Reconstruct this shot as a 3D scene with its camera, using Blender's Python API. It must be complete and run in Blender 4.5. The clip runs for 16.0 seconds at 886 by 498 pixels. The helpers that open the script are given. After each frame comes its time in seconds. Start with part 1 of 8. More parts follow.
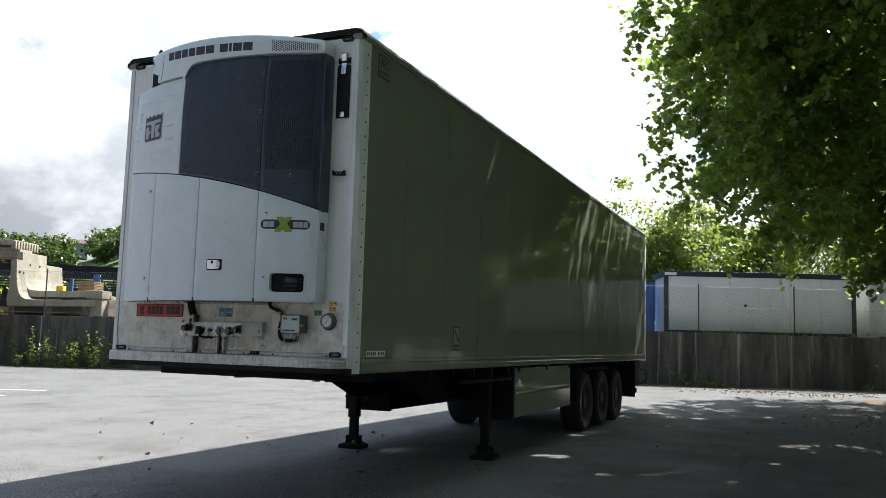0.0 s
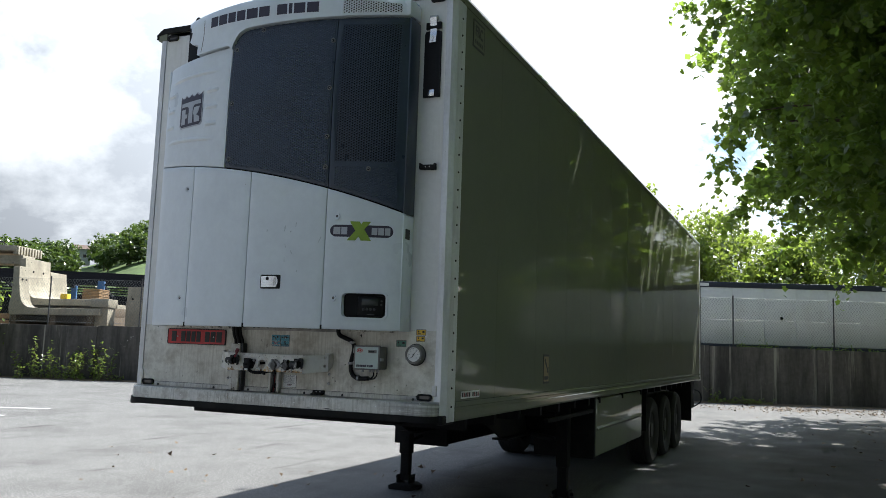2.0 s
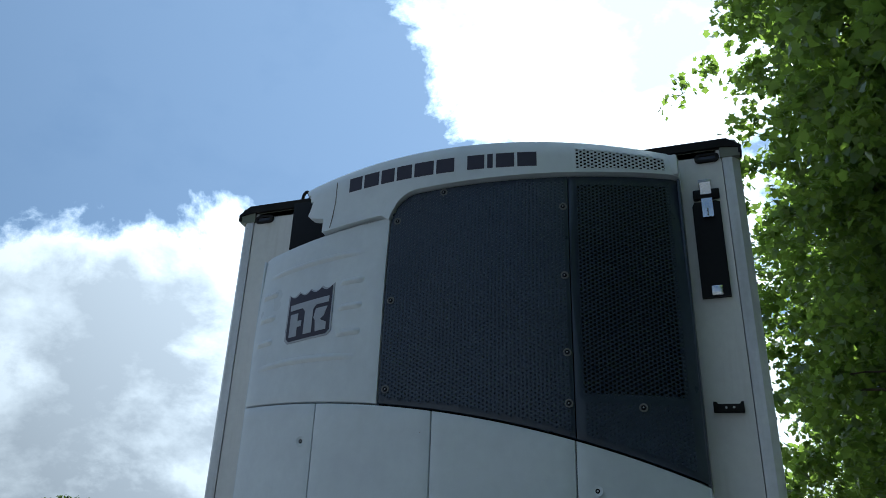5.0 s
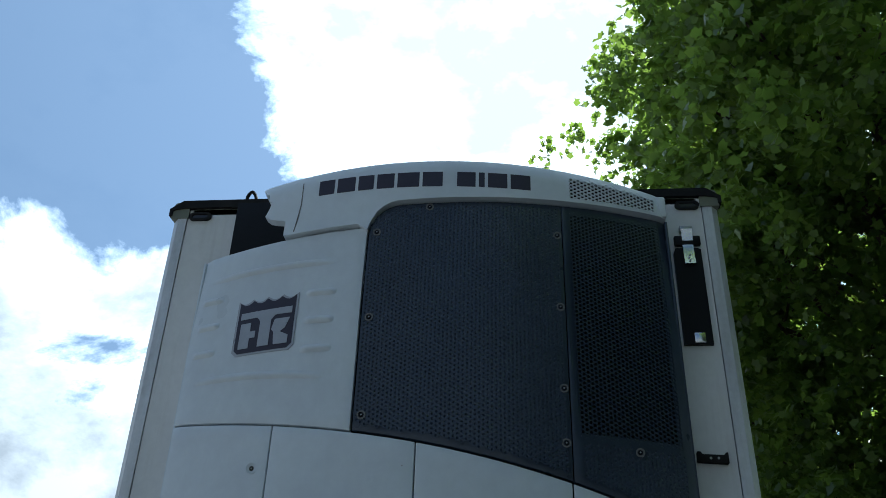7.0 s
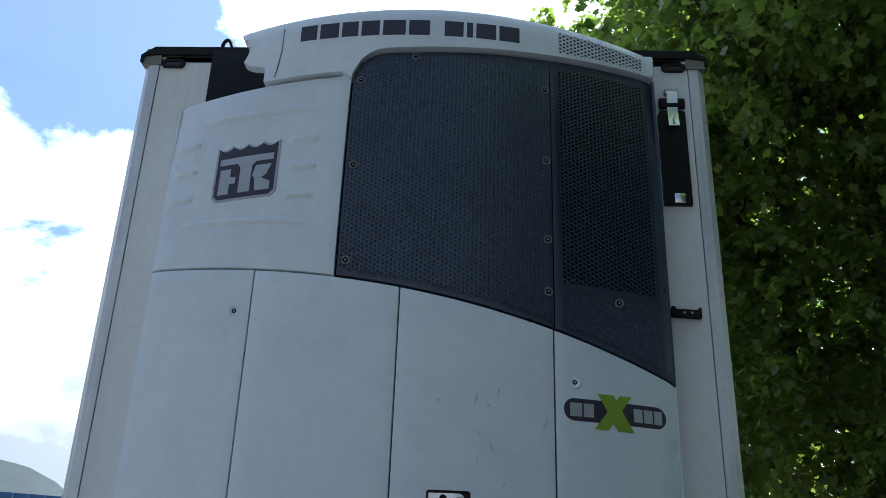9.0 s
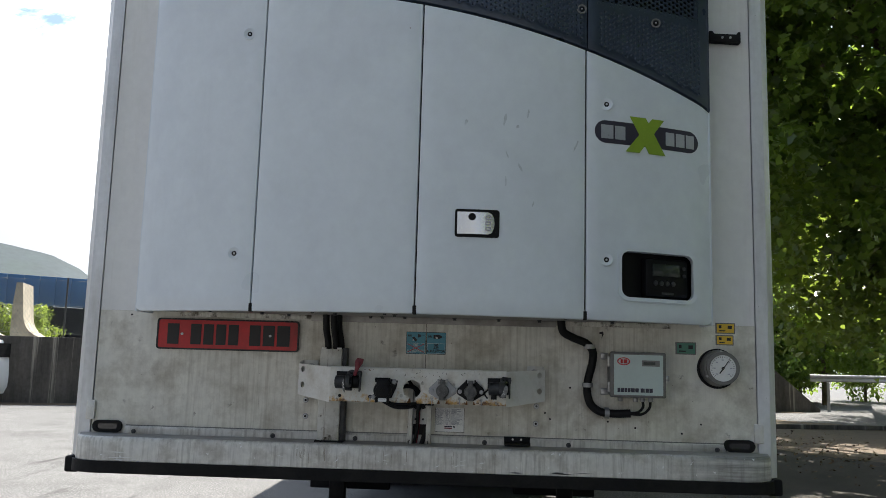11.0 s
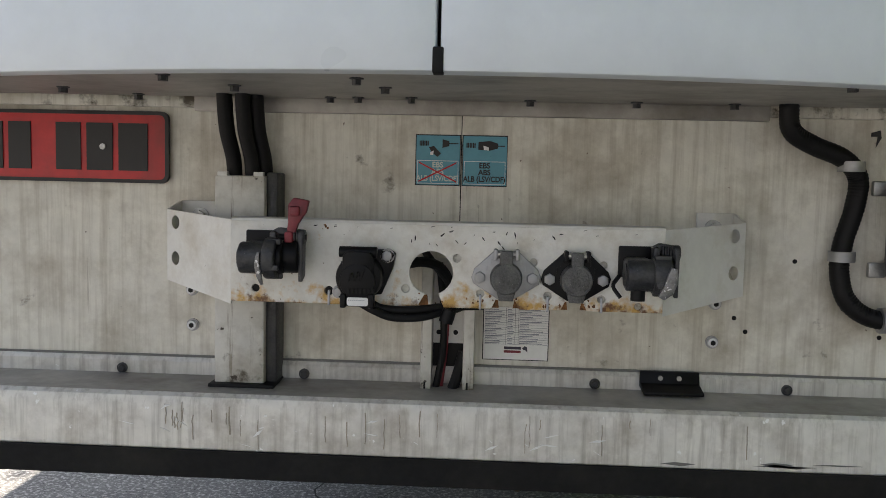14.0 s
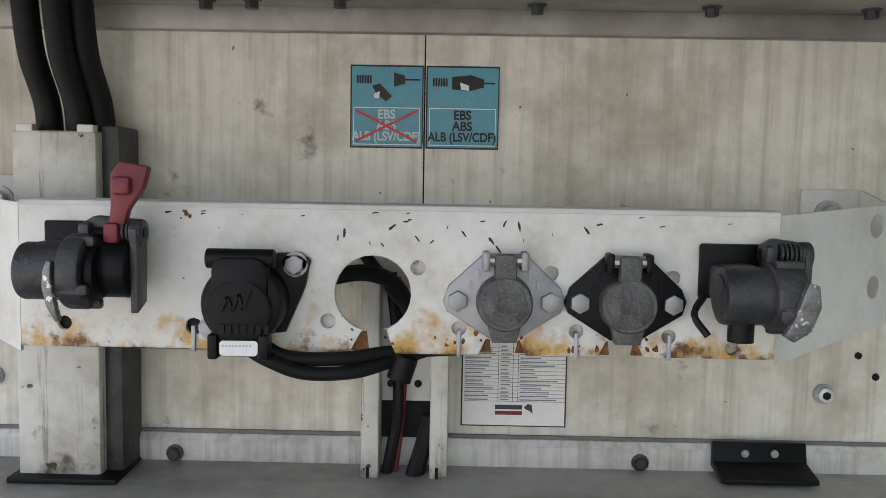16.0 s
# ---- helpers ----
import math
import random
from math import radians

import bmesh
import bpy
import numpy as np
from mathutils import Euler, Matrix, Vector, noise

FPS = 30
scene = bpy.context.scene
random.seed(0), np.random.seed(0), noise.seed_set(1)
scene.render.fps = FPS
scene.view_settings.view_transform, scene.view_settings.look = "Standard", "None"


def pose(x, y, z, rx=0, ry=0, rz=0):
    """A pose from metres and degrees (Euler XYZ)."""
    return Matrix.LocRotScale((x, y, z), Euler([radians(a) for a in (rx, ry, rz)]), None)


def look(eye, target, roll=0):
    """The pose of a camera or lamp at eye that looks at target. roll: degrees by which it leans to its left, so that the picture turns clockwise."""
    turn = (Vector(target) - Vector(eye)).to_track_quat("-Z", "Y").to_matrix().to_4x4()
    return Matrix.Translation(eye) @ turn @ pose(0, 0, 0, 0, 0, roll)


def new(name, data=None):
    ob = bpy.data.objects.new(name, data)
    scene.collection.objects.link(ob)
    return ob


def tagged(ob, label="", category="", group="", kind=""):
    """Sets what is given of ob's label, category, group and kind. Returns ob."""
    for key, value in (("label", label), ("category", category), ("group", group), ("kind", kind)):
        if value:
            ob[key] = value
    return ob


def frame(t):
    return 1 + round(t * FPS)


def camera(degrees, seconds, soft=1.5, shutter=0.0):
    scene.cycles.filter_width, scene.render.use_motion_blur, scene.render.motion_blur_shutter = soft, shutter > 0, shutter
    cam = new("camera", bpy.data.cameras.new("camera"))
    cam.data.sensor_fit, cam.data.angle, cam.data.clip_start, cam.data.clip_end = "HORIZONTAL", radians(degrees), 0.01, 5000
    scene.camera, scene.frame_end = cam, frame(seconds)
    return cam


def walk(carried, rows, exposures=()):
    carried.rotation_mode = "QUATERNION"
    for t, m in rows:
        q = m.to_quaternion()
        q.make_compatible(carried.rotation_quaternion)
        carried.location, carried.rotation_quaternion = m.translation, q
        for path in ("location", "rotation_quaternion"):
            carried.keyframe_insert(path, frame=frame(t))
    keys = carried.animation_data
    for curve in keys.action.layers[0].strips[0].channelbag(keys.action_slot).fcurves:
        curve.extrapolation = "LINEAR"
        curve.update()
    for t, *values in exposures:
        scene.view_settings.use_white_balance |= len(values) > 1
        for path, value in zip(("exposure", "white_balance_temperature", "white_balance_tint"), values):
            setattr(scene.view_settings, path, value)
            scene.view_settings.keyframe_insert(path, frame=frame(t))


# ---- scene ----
cam = camera(55.9, 16.0, soft=0.7)
PATH = [
    (0, (4.822, -6.142, 1.494), (4.026, -4.321, 1.714), 1.6),
    (0.5, (4.696, -5.985, 1.526), (3.896, -4.164, 1.743), 1.6),
    (1, (4.332, -5.736, 1.565), (3.528, -3.918, 1.788), 1.6),
    (1.5, (3.897, -5.408, 1.616), (3.095, -3.59, 1.839), 1.8),
    (2, (3.512, -5.084, 1.682), (2.711, -3.266, 1.919), 1.9),
    (2.5, (3.089, -4.68, 1.759), (2.29, -2.871, 2.059), 1.7),
    (3, (2.734, -4.293, 1.835), (1.934, -2.506, 2.246), 1.7),
    (3.5, (2.375, -3.986, 1.916), (1.578, -2.239, 2.475), 1.8),
    (4, (1.903, -3.825, 1.98), (1.125, -2.116, 2.668), 2.1),
    (4.2, (1.724, -3.755, 1.956), (0.965, -2.057, 2.691), 2.1),
    (6.3, (0.538, -3.438, 2.005), (0.261, -1.708, 2.969), 1.6),
    (6.5, (0.483, -3.422, 1.995), (0.238, -1.691, 2.966), 1.6),
    (7, (0.398, -3.406, 1.977), (0.213, -1.672, 2.957), 1.9),
    (7.5, (0.349, -3.398, 1.949), (0.203, -1.66, 2.928), 2.2),
    (8, (0.334, -3.375, 1.902), (0.219, -1.635, 2.88), 2.1),
    (8.5, (0.301, -3.332, 1.858), (0.206, -1.562, 2.786), 2.1),
    (9, (0.286, -3.313, 1.83), (0.203, -1.463, 2.585), 2.0),
    (9.5, (0.285, -3.301, 1.791), (0.199, -1.397, 2.395), 2.0),
    (10, (0.25, -3.276, 1.75), (0.172, -1.336, 2.233), 1.9),
    (10.2, (0.242, -3.244, 1.698), (0.163, -1.299, 2.157), 1.8),
    (12.3, (0.18, -2.772, 1.603), (0.077, -0.776, 1.532), 1.7),
    (12.5, (0.173, -2.624, 1.615), (0.069, -0.629, 1.526), 1.7),
    (13, (0.103, -2.189, 1.595), (-0.008, -0.196, 1.473), 1.6),
    (13.5, (0.021, -1.758, 1.647), (-0.071, 0.235, 1.508), 1.5),
    (14, (0.061, -1.37, 1.661), (-0.04, 0.621, 1.507), 1.3),
    (14.5, (0.069, -1.127, 1.639), (-0.041, 0.865, 1.503), 1.2),
    (15, (0.045, -0.952, 1.644), (-0.065, 1.039, 1.494), 1.1),
    (15.5, (0.038, -0.876, 1.634), (-0.053, 1.115, 1.467), 1.0),
    (16, (0.049, -0.853, 1.627), (0.026, 1.14, 1.464), 1.0),
]
EXPOSURES = [(0.0, 1.32, 6250, 9), (2.0, 1.28, 6150, 8), (3.0, 0.92, 5900, 6), (3.5, 0.86, 5800, 5), (4.0, 0.66, 5650, 3), (7.0, 0.62, 5450, 0), (8.0, 0.66, 5450, 1), (9.0, 1.11, 5600, 6), (10.2, 1.38, 6150, 9), (12.3, 1.76, 6800, 11), (14.0, 2.36, 7100, 13), (14.5, 2.57, 7200, 14), (15.0, 2.89, 7000, 13), (16.0, 3.04, 6750, 13)]
walk(cam, [(t, look(eye, target, roll)) for t, eye, target, roll in PATH], EXPOSURES)

# ---- world, sun, exposure ----
SUN_TO = Vector((0.26, 0.65, 1.0)).normalized()
world = bpy.data.worlds.new("sky_world")
scene.world = world
world.use_nodes = True
wn, wl = world.node_tree.nodes, world.node_tree.links
wn.clear()


def wnode(kind, **props):
    n = wn.new(kind)
    for k, v in props.items():
        n.inputs[k].default_value = v
    return n


w_out = wn.new("ShaderNodeOutputWorld")
sky = wn.new("ShaderNodeTexSky")
sky.sky_type = "NISHITA"
sky.sun_disc = False
sky.sun_elevation, sky.sun_rotation = math.asin(SUN_TO.z), math.atan2(SUN_TO.x, SUN_TO.y)
sky.air_density, sky.dust_density, sky.ozone_density = 1.0, 0.6, 1.5
w_tc = wn.new("ShaderNodeTexCoord")
w_map = wn.new("ShaderNodeMapping")
w_map.inputs["Location"].default_value = (0.35, 0.1, 0.0)
w_map.inputs["Scale"].default_value = (1.0, 1.0, 1.5)
wl.new(w_tc.outputs["Generated"], w_map.inputs["Vector"])
w_n1 = wnode("ShaderNodeTexNoise", Scale=4.4, Detail=12.0, Roughness=0.64, Distortion=0.25)
w_n2 = wnode("ShaderNodeTexNoise", Scale=6.5, Detail=8.0, Roughness=0.6)
for n in (w_n1, w_n2):
    wl.new(w_map.outputs["Vector"], n.inputs["Vector"])
# clouds gather round the sun and thicken towards the horizon
w_dot = wn.new("ShaderNodeVectorMath")
w_dot.operation = "DOT_PRODUCT"
wl.new(w_tc.outputs["Generated"], w_dot.inputs[0])
w_dot.inputs[1].default_value = SUN_TO
def w_range(src, lo, hi, a, b):
    n = wn.new("ShaderNodeMapRange")
    n.interpolation_type = "SMOOTHSTEP"
    for k, v in (("From Min", lo), ("From Max", hi), ("To Min", a), ("To Max", b)):
        n.inputs[k].default_value = v
    wl.new(src, n.inputs["Value"])
    return n.outputs["Result"]


def w_add(a, b):
    n = wn.new("ShaderNodeMath")
    wl.new(a, n.inputs[0])
    wl.new(b, n.inputs[1])
    return n.outputs["Value"]


w_xyz = wn.new("ShaderNodeSeparateXYZ")
wl.new(w_tc.outputs["Generated"], w_xyz.inputs["Vector"])
w_sum = w_add(w_add(w_n1.outputs["Fac"], w_range(w_dot.outputs["Value"], 0.84, 0.99, 0.0, 0.16)), w_range(w_xyz.outputs["Z"], 0.16, 0.5, 0.11, -0.035))


def w_near(way, lo, hi, amount):
    """Raises or thins the cloud cover round one direction of the sky."""
    n = wn.new("ShaderNodeVectorMath")
    n.operation = "DOT_PRODUCT"
    wl.new(w_tc.outputs["Generated"], n.inputs[0])
    n.inputs[1].default_value = Vector(way).normalized()
    return w_range(n.outputs["Value"], lo, hi, 0.0, amount)


for way, lo, hi, amount in (((-0.72, 0.64, 0.24), 0.945, 0.992, 0.085), ((-0.47, 0.85, 0.24), 0.96, 0.995, 0.08), ((-0.746, 0.619, 0.245), 0.985, 0.999, 0.07), ((-0.742, 0.626, 0.240), 0.985, 0.999, 0.06), ((-0.594, 0.673, 0.44), 0.985, 0.998, 0.07), ((-0.183, 0.819, 0.543), 0.965, 0.995, 0.06), ((-0.095, 0.737, 0.669), 0.95, 0.99, 0.12),
                            ((-0.651, 0.562, 0.51), 0.975, 0.995, -0.10), ((-0.394, 0.732, 0.556), 0.985, 0.998, -0.09), ((-0.449, 0.676, 0.584), 0.985, 0.997, -0.08)):
    w_sum = w_add(w_sum, w_near(way, lo, hi, amount))
w_ramp = wn.new("ShaderNodeValToRGB")
w_ramp.color_ramp.elements[0].position, w_ramp.color_ramp.elements[1].position = 0.50, 0.575
w_ramp.color_ramp.elements[0].color = (0.20, 0.20, 0.20, 1)
wl.new(w_sum, w_ramp.inputs["Fac"])
w_grey = wn.new("ShaderNodeValToRGB")
w_grey.color_ramp.elements[0].position, w_grey.color_ramp.elements[1].position = 0.40, 0.62
w_grey.color_ramp.elements[0].color = (1.25, 1.27, 1.30, 1)
w_grey.color_ramp.elements[1].color = (0.70, 0.73, 0.78, 1)
w_thick = w_add(w_n2.outputs["Fac"], w_range(w_sum, 0.53, 0.78, -0.12, 0.10))
wl.new(w_thick, w_grey.inputs["Fac"])
w_glow = w_range(w_dot.outputs["Value"], 0.0, 1.0, 0.15, 1.0)
w_lit = wn.new("ShaderNodeVectorMath")
w_lit.operation = "SCALE"
w_veil = wn.new("ShaderNodeMix")
w_veil.data_type = "RGBA"
w_veil.inputs[6].default_value = (0.72, 1.0, 1.42, 1)
wl.new(w_ramp.outputs["Color"], w_veil.inputs[0])
wl.new(w_grey.outputs["Color"], w_veil.inputs[7])
wl.new(w_veil.outputs[2], w_lit.inputs[0])
wl.new(w_glow, w_lit.inputs["Scale"])
w_b1, w_b2 = wnode("ShaderNodeBackground", Strength=0.050), wnode("ShaderNodeBackground", Strength=1.0)
wl.new(sky.outputs["Color"], w_b1.inputs["Color"])
wl.new(w_lit.outputs["Vector"], w_b2.inputs["Color"])
w_mix = wn.new("ShaderNodeMixShader")
wl.new(w_ramp.outputs["Color"], w_mix.inputs["Fac"])
wl.new(w_b1.outputs["Background"], w_mix.inputs[1])
wl.new(w_b2.outputs["Background"], w_mix.inputs[2])
wl.new(w_mix.outputs["Shader"], w_out.inputs["Surface"])

sun_data = bpy.data.lights.new("sun", "SUN")
sun_data.energy, sun_data.angle, sun_data.color = 5.0, radians(0.53), (1.0, 0.95, 0.87)
sun = new("sun", sun_data)
sun.matrix_world = look(SUN_TO * 60, (0, 0, 0))

# ---- materials ----
MATS = {}


def mat(name, color, rough=0.5, metal=0.0, vary=0.06, scale=6.0, bump=0.0, bump_scale=60.0, dirt=None, dirt_amount=0.0,
        dirt_scale=(3.0, 3.0, 0.5), dirt_lo=0.5, dirt_hi=0.75, spots=None, spot_scale=40.0, spot_cut=0.72, spec=0.5, coat=0.0, island=0.0, obj=0.0, rough_vary=0.08, grime=None, grime_amount=0.5, grime_scale=5.0, streak=None, streak_scale=(4.0, 4.0, 0.15), streak_cut=0.62, rub=None, dirt_fade=None, rust=None):
    """A principled surface with variation at two scales, streaks or stains, speckles and fine relief."""
    m = bpy.data.materials.new(name)
    m.use_nodes = True
    t = m.node_tree
    nd, ln = t.nodes, t.links
    b = nd["Principled BSDF"]
    b.inputs["Metallic"].default_value = metal
    b.inputs["Specular IOR Level"].default_value = spec
    b.inputs["Coat Weight"].default_value = coat
    b.inputs["Coat Roughness"].default_value = 0.06
    tc = nd.new("ShaderNodeTexCoord")

    def noise_tex(s, detail=5.0, vec=None, rough_=0.6):
        n = nd.new("ShaderNodeTexNoise")
        n.inputs["Scale"].default_value, n.inputs["Detail"].default_value, n.inputs["Roughness"].default_value = s, detail, rough_
        ln.new(vec or tc.outputs["Object"], n.inputs["Vector"])
        return n

    def ramp(src, lo, hi, c0=(0, 0, 0, 1), c1=(1, 1, 1, 1)):
        r = nd.new("ShaderNodeValToRGB")
        r.color_ramp.elements[0].position, r.color_ramp.elements[1].position = lo, hi
        r.color_ramp.elements[0].color, r.color_ramp.elements[1].color = c0, c1
        ln.new(src, r.inputs["Fac"])
        return r

    def mix(fac, a, c, mode="MIX"):
        x = nd.new("ShaderNodeMix")
        x.data_type, x.blend_type = "RGBA", mode
        for sock, v in ((x.inputs[0], fac), (x.inputs[6], a), (x.inputs[7], c)):
            if isinstance(v, (int, float)):
                sock.default_value = v
            elif isinstance(v, tuple):
                sock.default_value = v
            else:
                ln.new(v, sock)
        return x.outputs[2]

    def along(x0, x1, a, c, both=False):
        """A soft step across the thing's width."""
        sp = nd.new("ShaderNodeSeparateXYZ")
        ln.new(tc.outputs["Object"], sp.inputs["Vector"])
        src = sp.outputs["X"]
        if both:
            ab = nd.new("ShaderNodeMath")
            ab.operation = "ABSOLUTE"
            ln.new(src, ab.inputs[0])
            src = ab.outputs["Value"]
        mr = nd.new("ShaderNodeMapRange")
        mr.interpolation_type = "SMOOTHSTEP"
        for kk, vv in (("From Min", x0), ("From Max", x1), ("To Min", a), ("To Max", c)):
            mr.inputs[kk].default_value = vv
        ln.new(src, mr.inputs["Value"])
        return mr.outputs["Result"]

    big, small = noise_tex(scale, 3.0), noise_tex(scale * 9.0, 6.0)
    lo = tuple(max(0.0, k * (1 - 2.0 * vary)) for k in color) + (1.0,)
    hi = tuple(min(1.0, k * (1 + 1.6 * vary)) for k in color) + (1.0,)
    col = mix(ramp(big.outputs["Fac"], 0.3, 0.7).outputs["Color"], lo, hi)
    col = mix(0.5, col, mix(ramp(small.outputs["Fac"], 0.3, 0.7).outputs["Color"], lo, hi))
    if island or obj:
        if island:
            g = nd.new("ShaderNodeNewGeometry")
            src, amt = g.outputs["Random Per Island"], island
        else:
            g = nd.new("ShaderNodeObjectInfo")
            src, amt = g.outputs["Random"], obj
        col = mix(1.0, col, ramp(src, 0.0, 1.0, (1 - amt, 1 - amt, 1 - amt, 1), (1 + amt, 1 + amt, 1 + amt, 1)).outputs["Color"], "MULTIPLY")
    if dirt:
        mp = nd.new("ShaderNodeMapping")
        mp.inputs["Scale"].default_value = dirt_scale
        ln.new(tc.outputs["Object"], mp.inputs["Vector"])
        d1 = ramp(noise_tex(1.0, 8.0, mp.outputs["Vector"], 0.65).outputs["Fac"], dirt_lo, dirt_hi)
        k = nd.new("ShaderNodeMath")
        k.operation = "MULTIPLY"
        k.inputs[1].default_value = dirt_amount
        ln.new(d1.outputs["Color"], k.inputs[0])
        if dirt_fade:
            fo = nd.new("ShaderNodeMath")
            fo.operation = "MULTIPLY"
            ln.new(k.outputs["Value"], fo.inputs[0])
            ln.new(along(dirt_fade[0], dirt_fade[1], 1.0, 0.22, True), fo.inputs[1])
            k = fo
        col = mix(k.outputs["Value"], col, (*dirt, 1.0))
    if grime:
        d2 = ramp(noise_tex(grime_scale, 9.0, None, 0.68).outputs["Fac"], 0.47, 0.72)
        k = nd.new("ShaderNodeMath")
        k.operation = "MULTIPLY"
        k.inputs[1].default_value = grime_amount
        ln.new(d2.outputs["Color"], k.inputs[0])
        col = mix(k.outputs["Value"], col, (*grime, 1.0))
    for rc_, z0, z1, push, rs_, cut in rust or ():
        # rust that gathers along an edge
        sp = nd.new("ShaderNodeSeparateXYZ")
        ln.new(tc.outputs["Object"], sp.inputs["Vector"])
        mr = nd.new("ShaderNodeMapRange")
        for kk, vv in (("From Min", z0), ("From Max", z1), ("To Min", push), ("To Max", 0.0)):
            mr.inputs[kk].default_value = vv
        ln.new(sp.outputs["Z"], mr.inputs["Value"])
        ad = nd.new("ShaderNodeMath")
        ln.new(noise_tex(rs_, 8.0, None, 0.62).outputs["Fac"], ad.inputs[0])
        ln.new(mr.outputs["Result"], ad.inputs[1])
        col = mix(ramp(ad.outputs["Value"], cut, cut + 0.12).outputs["Color"], col, (*rc_, 1.0))
    if rub:
        mp = nd.new("ShaderNodeMapping")
        mp.inputs["Scale"].default_value = (3.0, 3.0, 70.0)
        ln.new(tc.outputs["Object"], mp.inputs["Vector"])
        rk_ = ramp(noise_tex(1.0, 6.0, mp.outputs["Vector"], 0.6).outputs["Fac"], 0.25, 0.65)
        fo = nd.new("ShaderNodeMath")
        fo.operation = "MULTIPLY"
        ln.new(rk_.outputs["Color"], fo.inputs[0])
        ln.new(along(rub[1], rub[2], 0.0, rub[3]), fo.inputs[1])
        col = mix(fo.outputs["Value"], col, (*rub[0], 1.0))
    if streak:
        mp = nd.new("ShaderNodeMapping")
        mp.inputs["Scale"].default_value = streak_scale
        ln.new(tc.outputs["Object"], mp.inputs["Vector"])
        col = mix(ramp(noise_tex(1.0, 7.0, mp.outputs["Vector"], 0.7).outputs["Fac"], streak_cut, streak_cut + 0.09).outputs["Color"], col, (*streak, 1.0))
    if spots:
        sp = ramp(noise_tex(spot_scale, 3.0).outputs["Fac"], spot_cut, spot_cut + 0.03)
        col = mix(sp.outputs["Color"], col, (*spots, 1.0))
    ln.new(col, b.inputs["Base Color"])
    rr = nd.new("ShaderNodeMapRange")
    rr.inputs["To Min"].default_value, rr.inputs["To Max"].default_value = max(0.02, rough - rough_vary), min(1.0, rough + rough_vary)
    ln.new(big.outputs["Fac"], rr.inputs["Value"])
    ln.new(rr.outputs["Result"], b.inputs["Roughness"])
    if bump:
        bp = nd.new("ShaderNodeBump")
        bp.inputs["Strength"].default_value, bp.inputs["Distance"].default_value = min(1.0, bump), 0.004
        ln.new(noise_tex(bump_scale, 4.0).outputs["Fac"], bp.inputs["Height"])
        ln.new(bp.outputs["Normal"], b.inputs["Normal"])
    MATS[name] = m
    return m


def leaf_mat(name, front, back, amount=0.4, spread=0.35):
    """Leaves that take light on one side and let some through."""
    m = bpy.data.materials.new(name)
    m.use_nodes = True
    nd, ln = m.node_tree.nodes, m.node_tree.links
    b, out = nd["Principled BSDF"], nd["Material Output"]
    g = nd.new("ShaderNodeNewGeometry")
    r = nd.new("ShaderNodeValToRGB")
    r.color_ramp.elements[0].color = (*[k * (1 - spread) for k in front], 1)
    r.color_ramp.elements[1].color = (front[0] * (1 + 1.6 * spread), front[1] * (1 + spread), front[2] * (1 + 0.3 * spread), 1)
    ln.new(g.outputs["Random Per Island"], r.inputs["Fac"])
    ln.new(r.outputs["Color"], b.inputs["Base Color"])
    b.inputs["Roughness"].default_value = 0.36
    tr = nd.new("ShaderNodeBsdfTranslucent")
    tr.inputs["Color"].default_value = (*back, 1)
    mx = nd.new("ShaderNodeMixShader")
    mx.inputs["Fac"].default_value = amount
    ln.new(b.outputs["BSDF"], mx.inputs[1])
    ln.new(tr.outputs["BSDF"], mx.inputs[2])
    ln.new(mx.outputs["Shader"], out.inputs["Surface"])
    MATS[name] = m
    return m


def dusty(m, amount):
    """A dull film over a glossy paint."""
    nd, ln = m.node_tree.nodes, m.node_tree.links
    b, out = nd["Principled BSDF"], nd["Material Output"]
    film = nd.new("ShaderNodeBsdfDiffuse")
    ln.new(b.inputs["Base Color"].links[0].from_socket, film.inputs["Color"])
    mx = nd.new("ShaderNodeMixShader")
    mx.inputs["Fac"].default_value = amount
    ln.new(b.outputs["BSDF"], mx.inputs[1])
    ln.new(film.outputs["BSDF"], mx.inputs[2])
    ln.new(mx.outputs["Shader"], out.inputs["Surface"])


DIRT = (0.13, 0.105, 0.07)
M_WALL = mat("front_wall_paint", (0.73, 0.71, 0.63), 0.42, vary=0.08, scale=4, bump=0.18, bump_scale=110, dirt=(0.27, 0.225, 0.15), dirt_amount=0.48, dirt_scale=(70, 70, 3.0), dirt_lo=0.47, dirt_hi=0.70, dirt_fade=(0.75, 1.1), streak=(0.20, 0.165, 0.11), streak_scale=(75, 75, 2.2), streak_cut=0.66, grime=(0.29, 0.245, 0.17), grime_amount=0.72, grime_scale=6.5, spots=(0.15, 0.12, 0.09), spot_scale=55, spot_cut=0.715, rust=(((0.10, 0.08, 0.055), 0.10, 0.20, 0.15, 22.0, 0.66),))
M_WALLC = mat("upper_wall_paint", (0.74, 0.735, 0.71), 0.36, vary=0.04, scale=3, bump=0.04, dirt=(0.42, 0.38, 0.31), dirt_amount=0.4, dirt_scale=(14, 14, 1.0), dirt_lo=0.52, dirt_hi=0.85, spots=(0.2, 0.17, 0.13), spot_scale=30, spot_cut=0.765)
M_UNIT = mat("unit_white_plastic", (0.70, 0.745, 0.775), 0.30, vary=0.03, grime=(0.52, 0.55, 0.60), grime_amount=0.4, grime_scale=2.2, scale=2.5, bump=0.03, bump_scale=14, dirt=(0.36, 0.37, 0.38), dirt_amount=0.25, dirt_scale=(5, 5, 1.0), dirt_lo=0.58, dirt_hi=0.9, spots=(0.38, 0.36, 0.34), spot_scale=21, spot_cut=0.775)
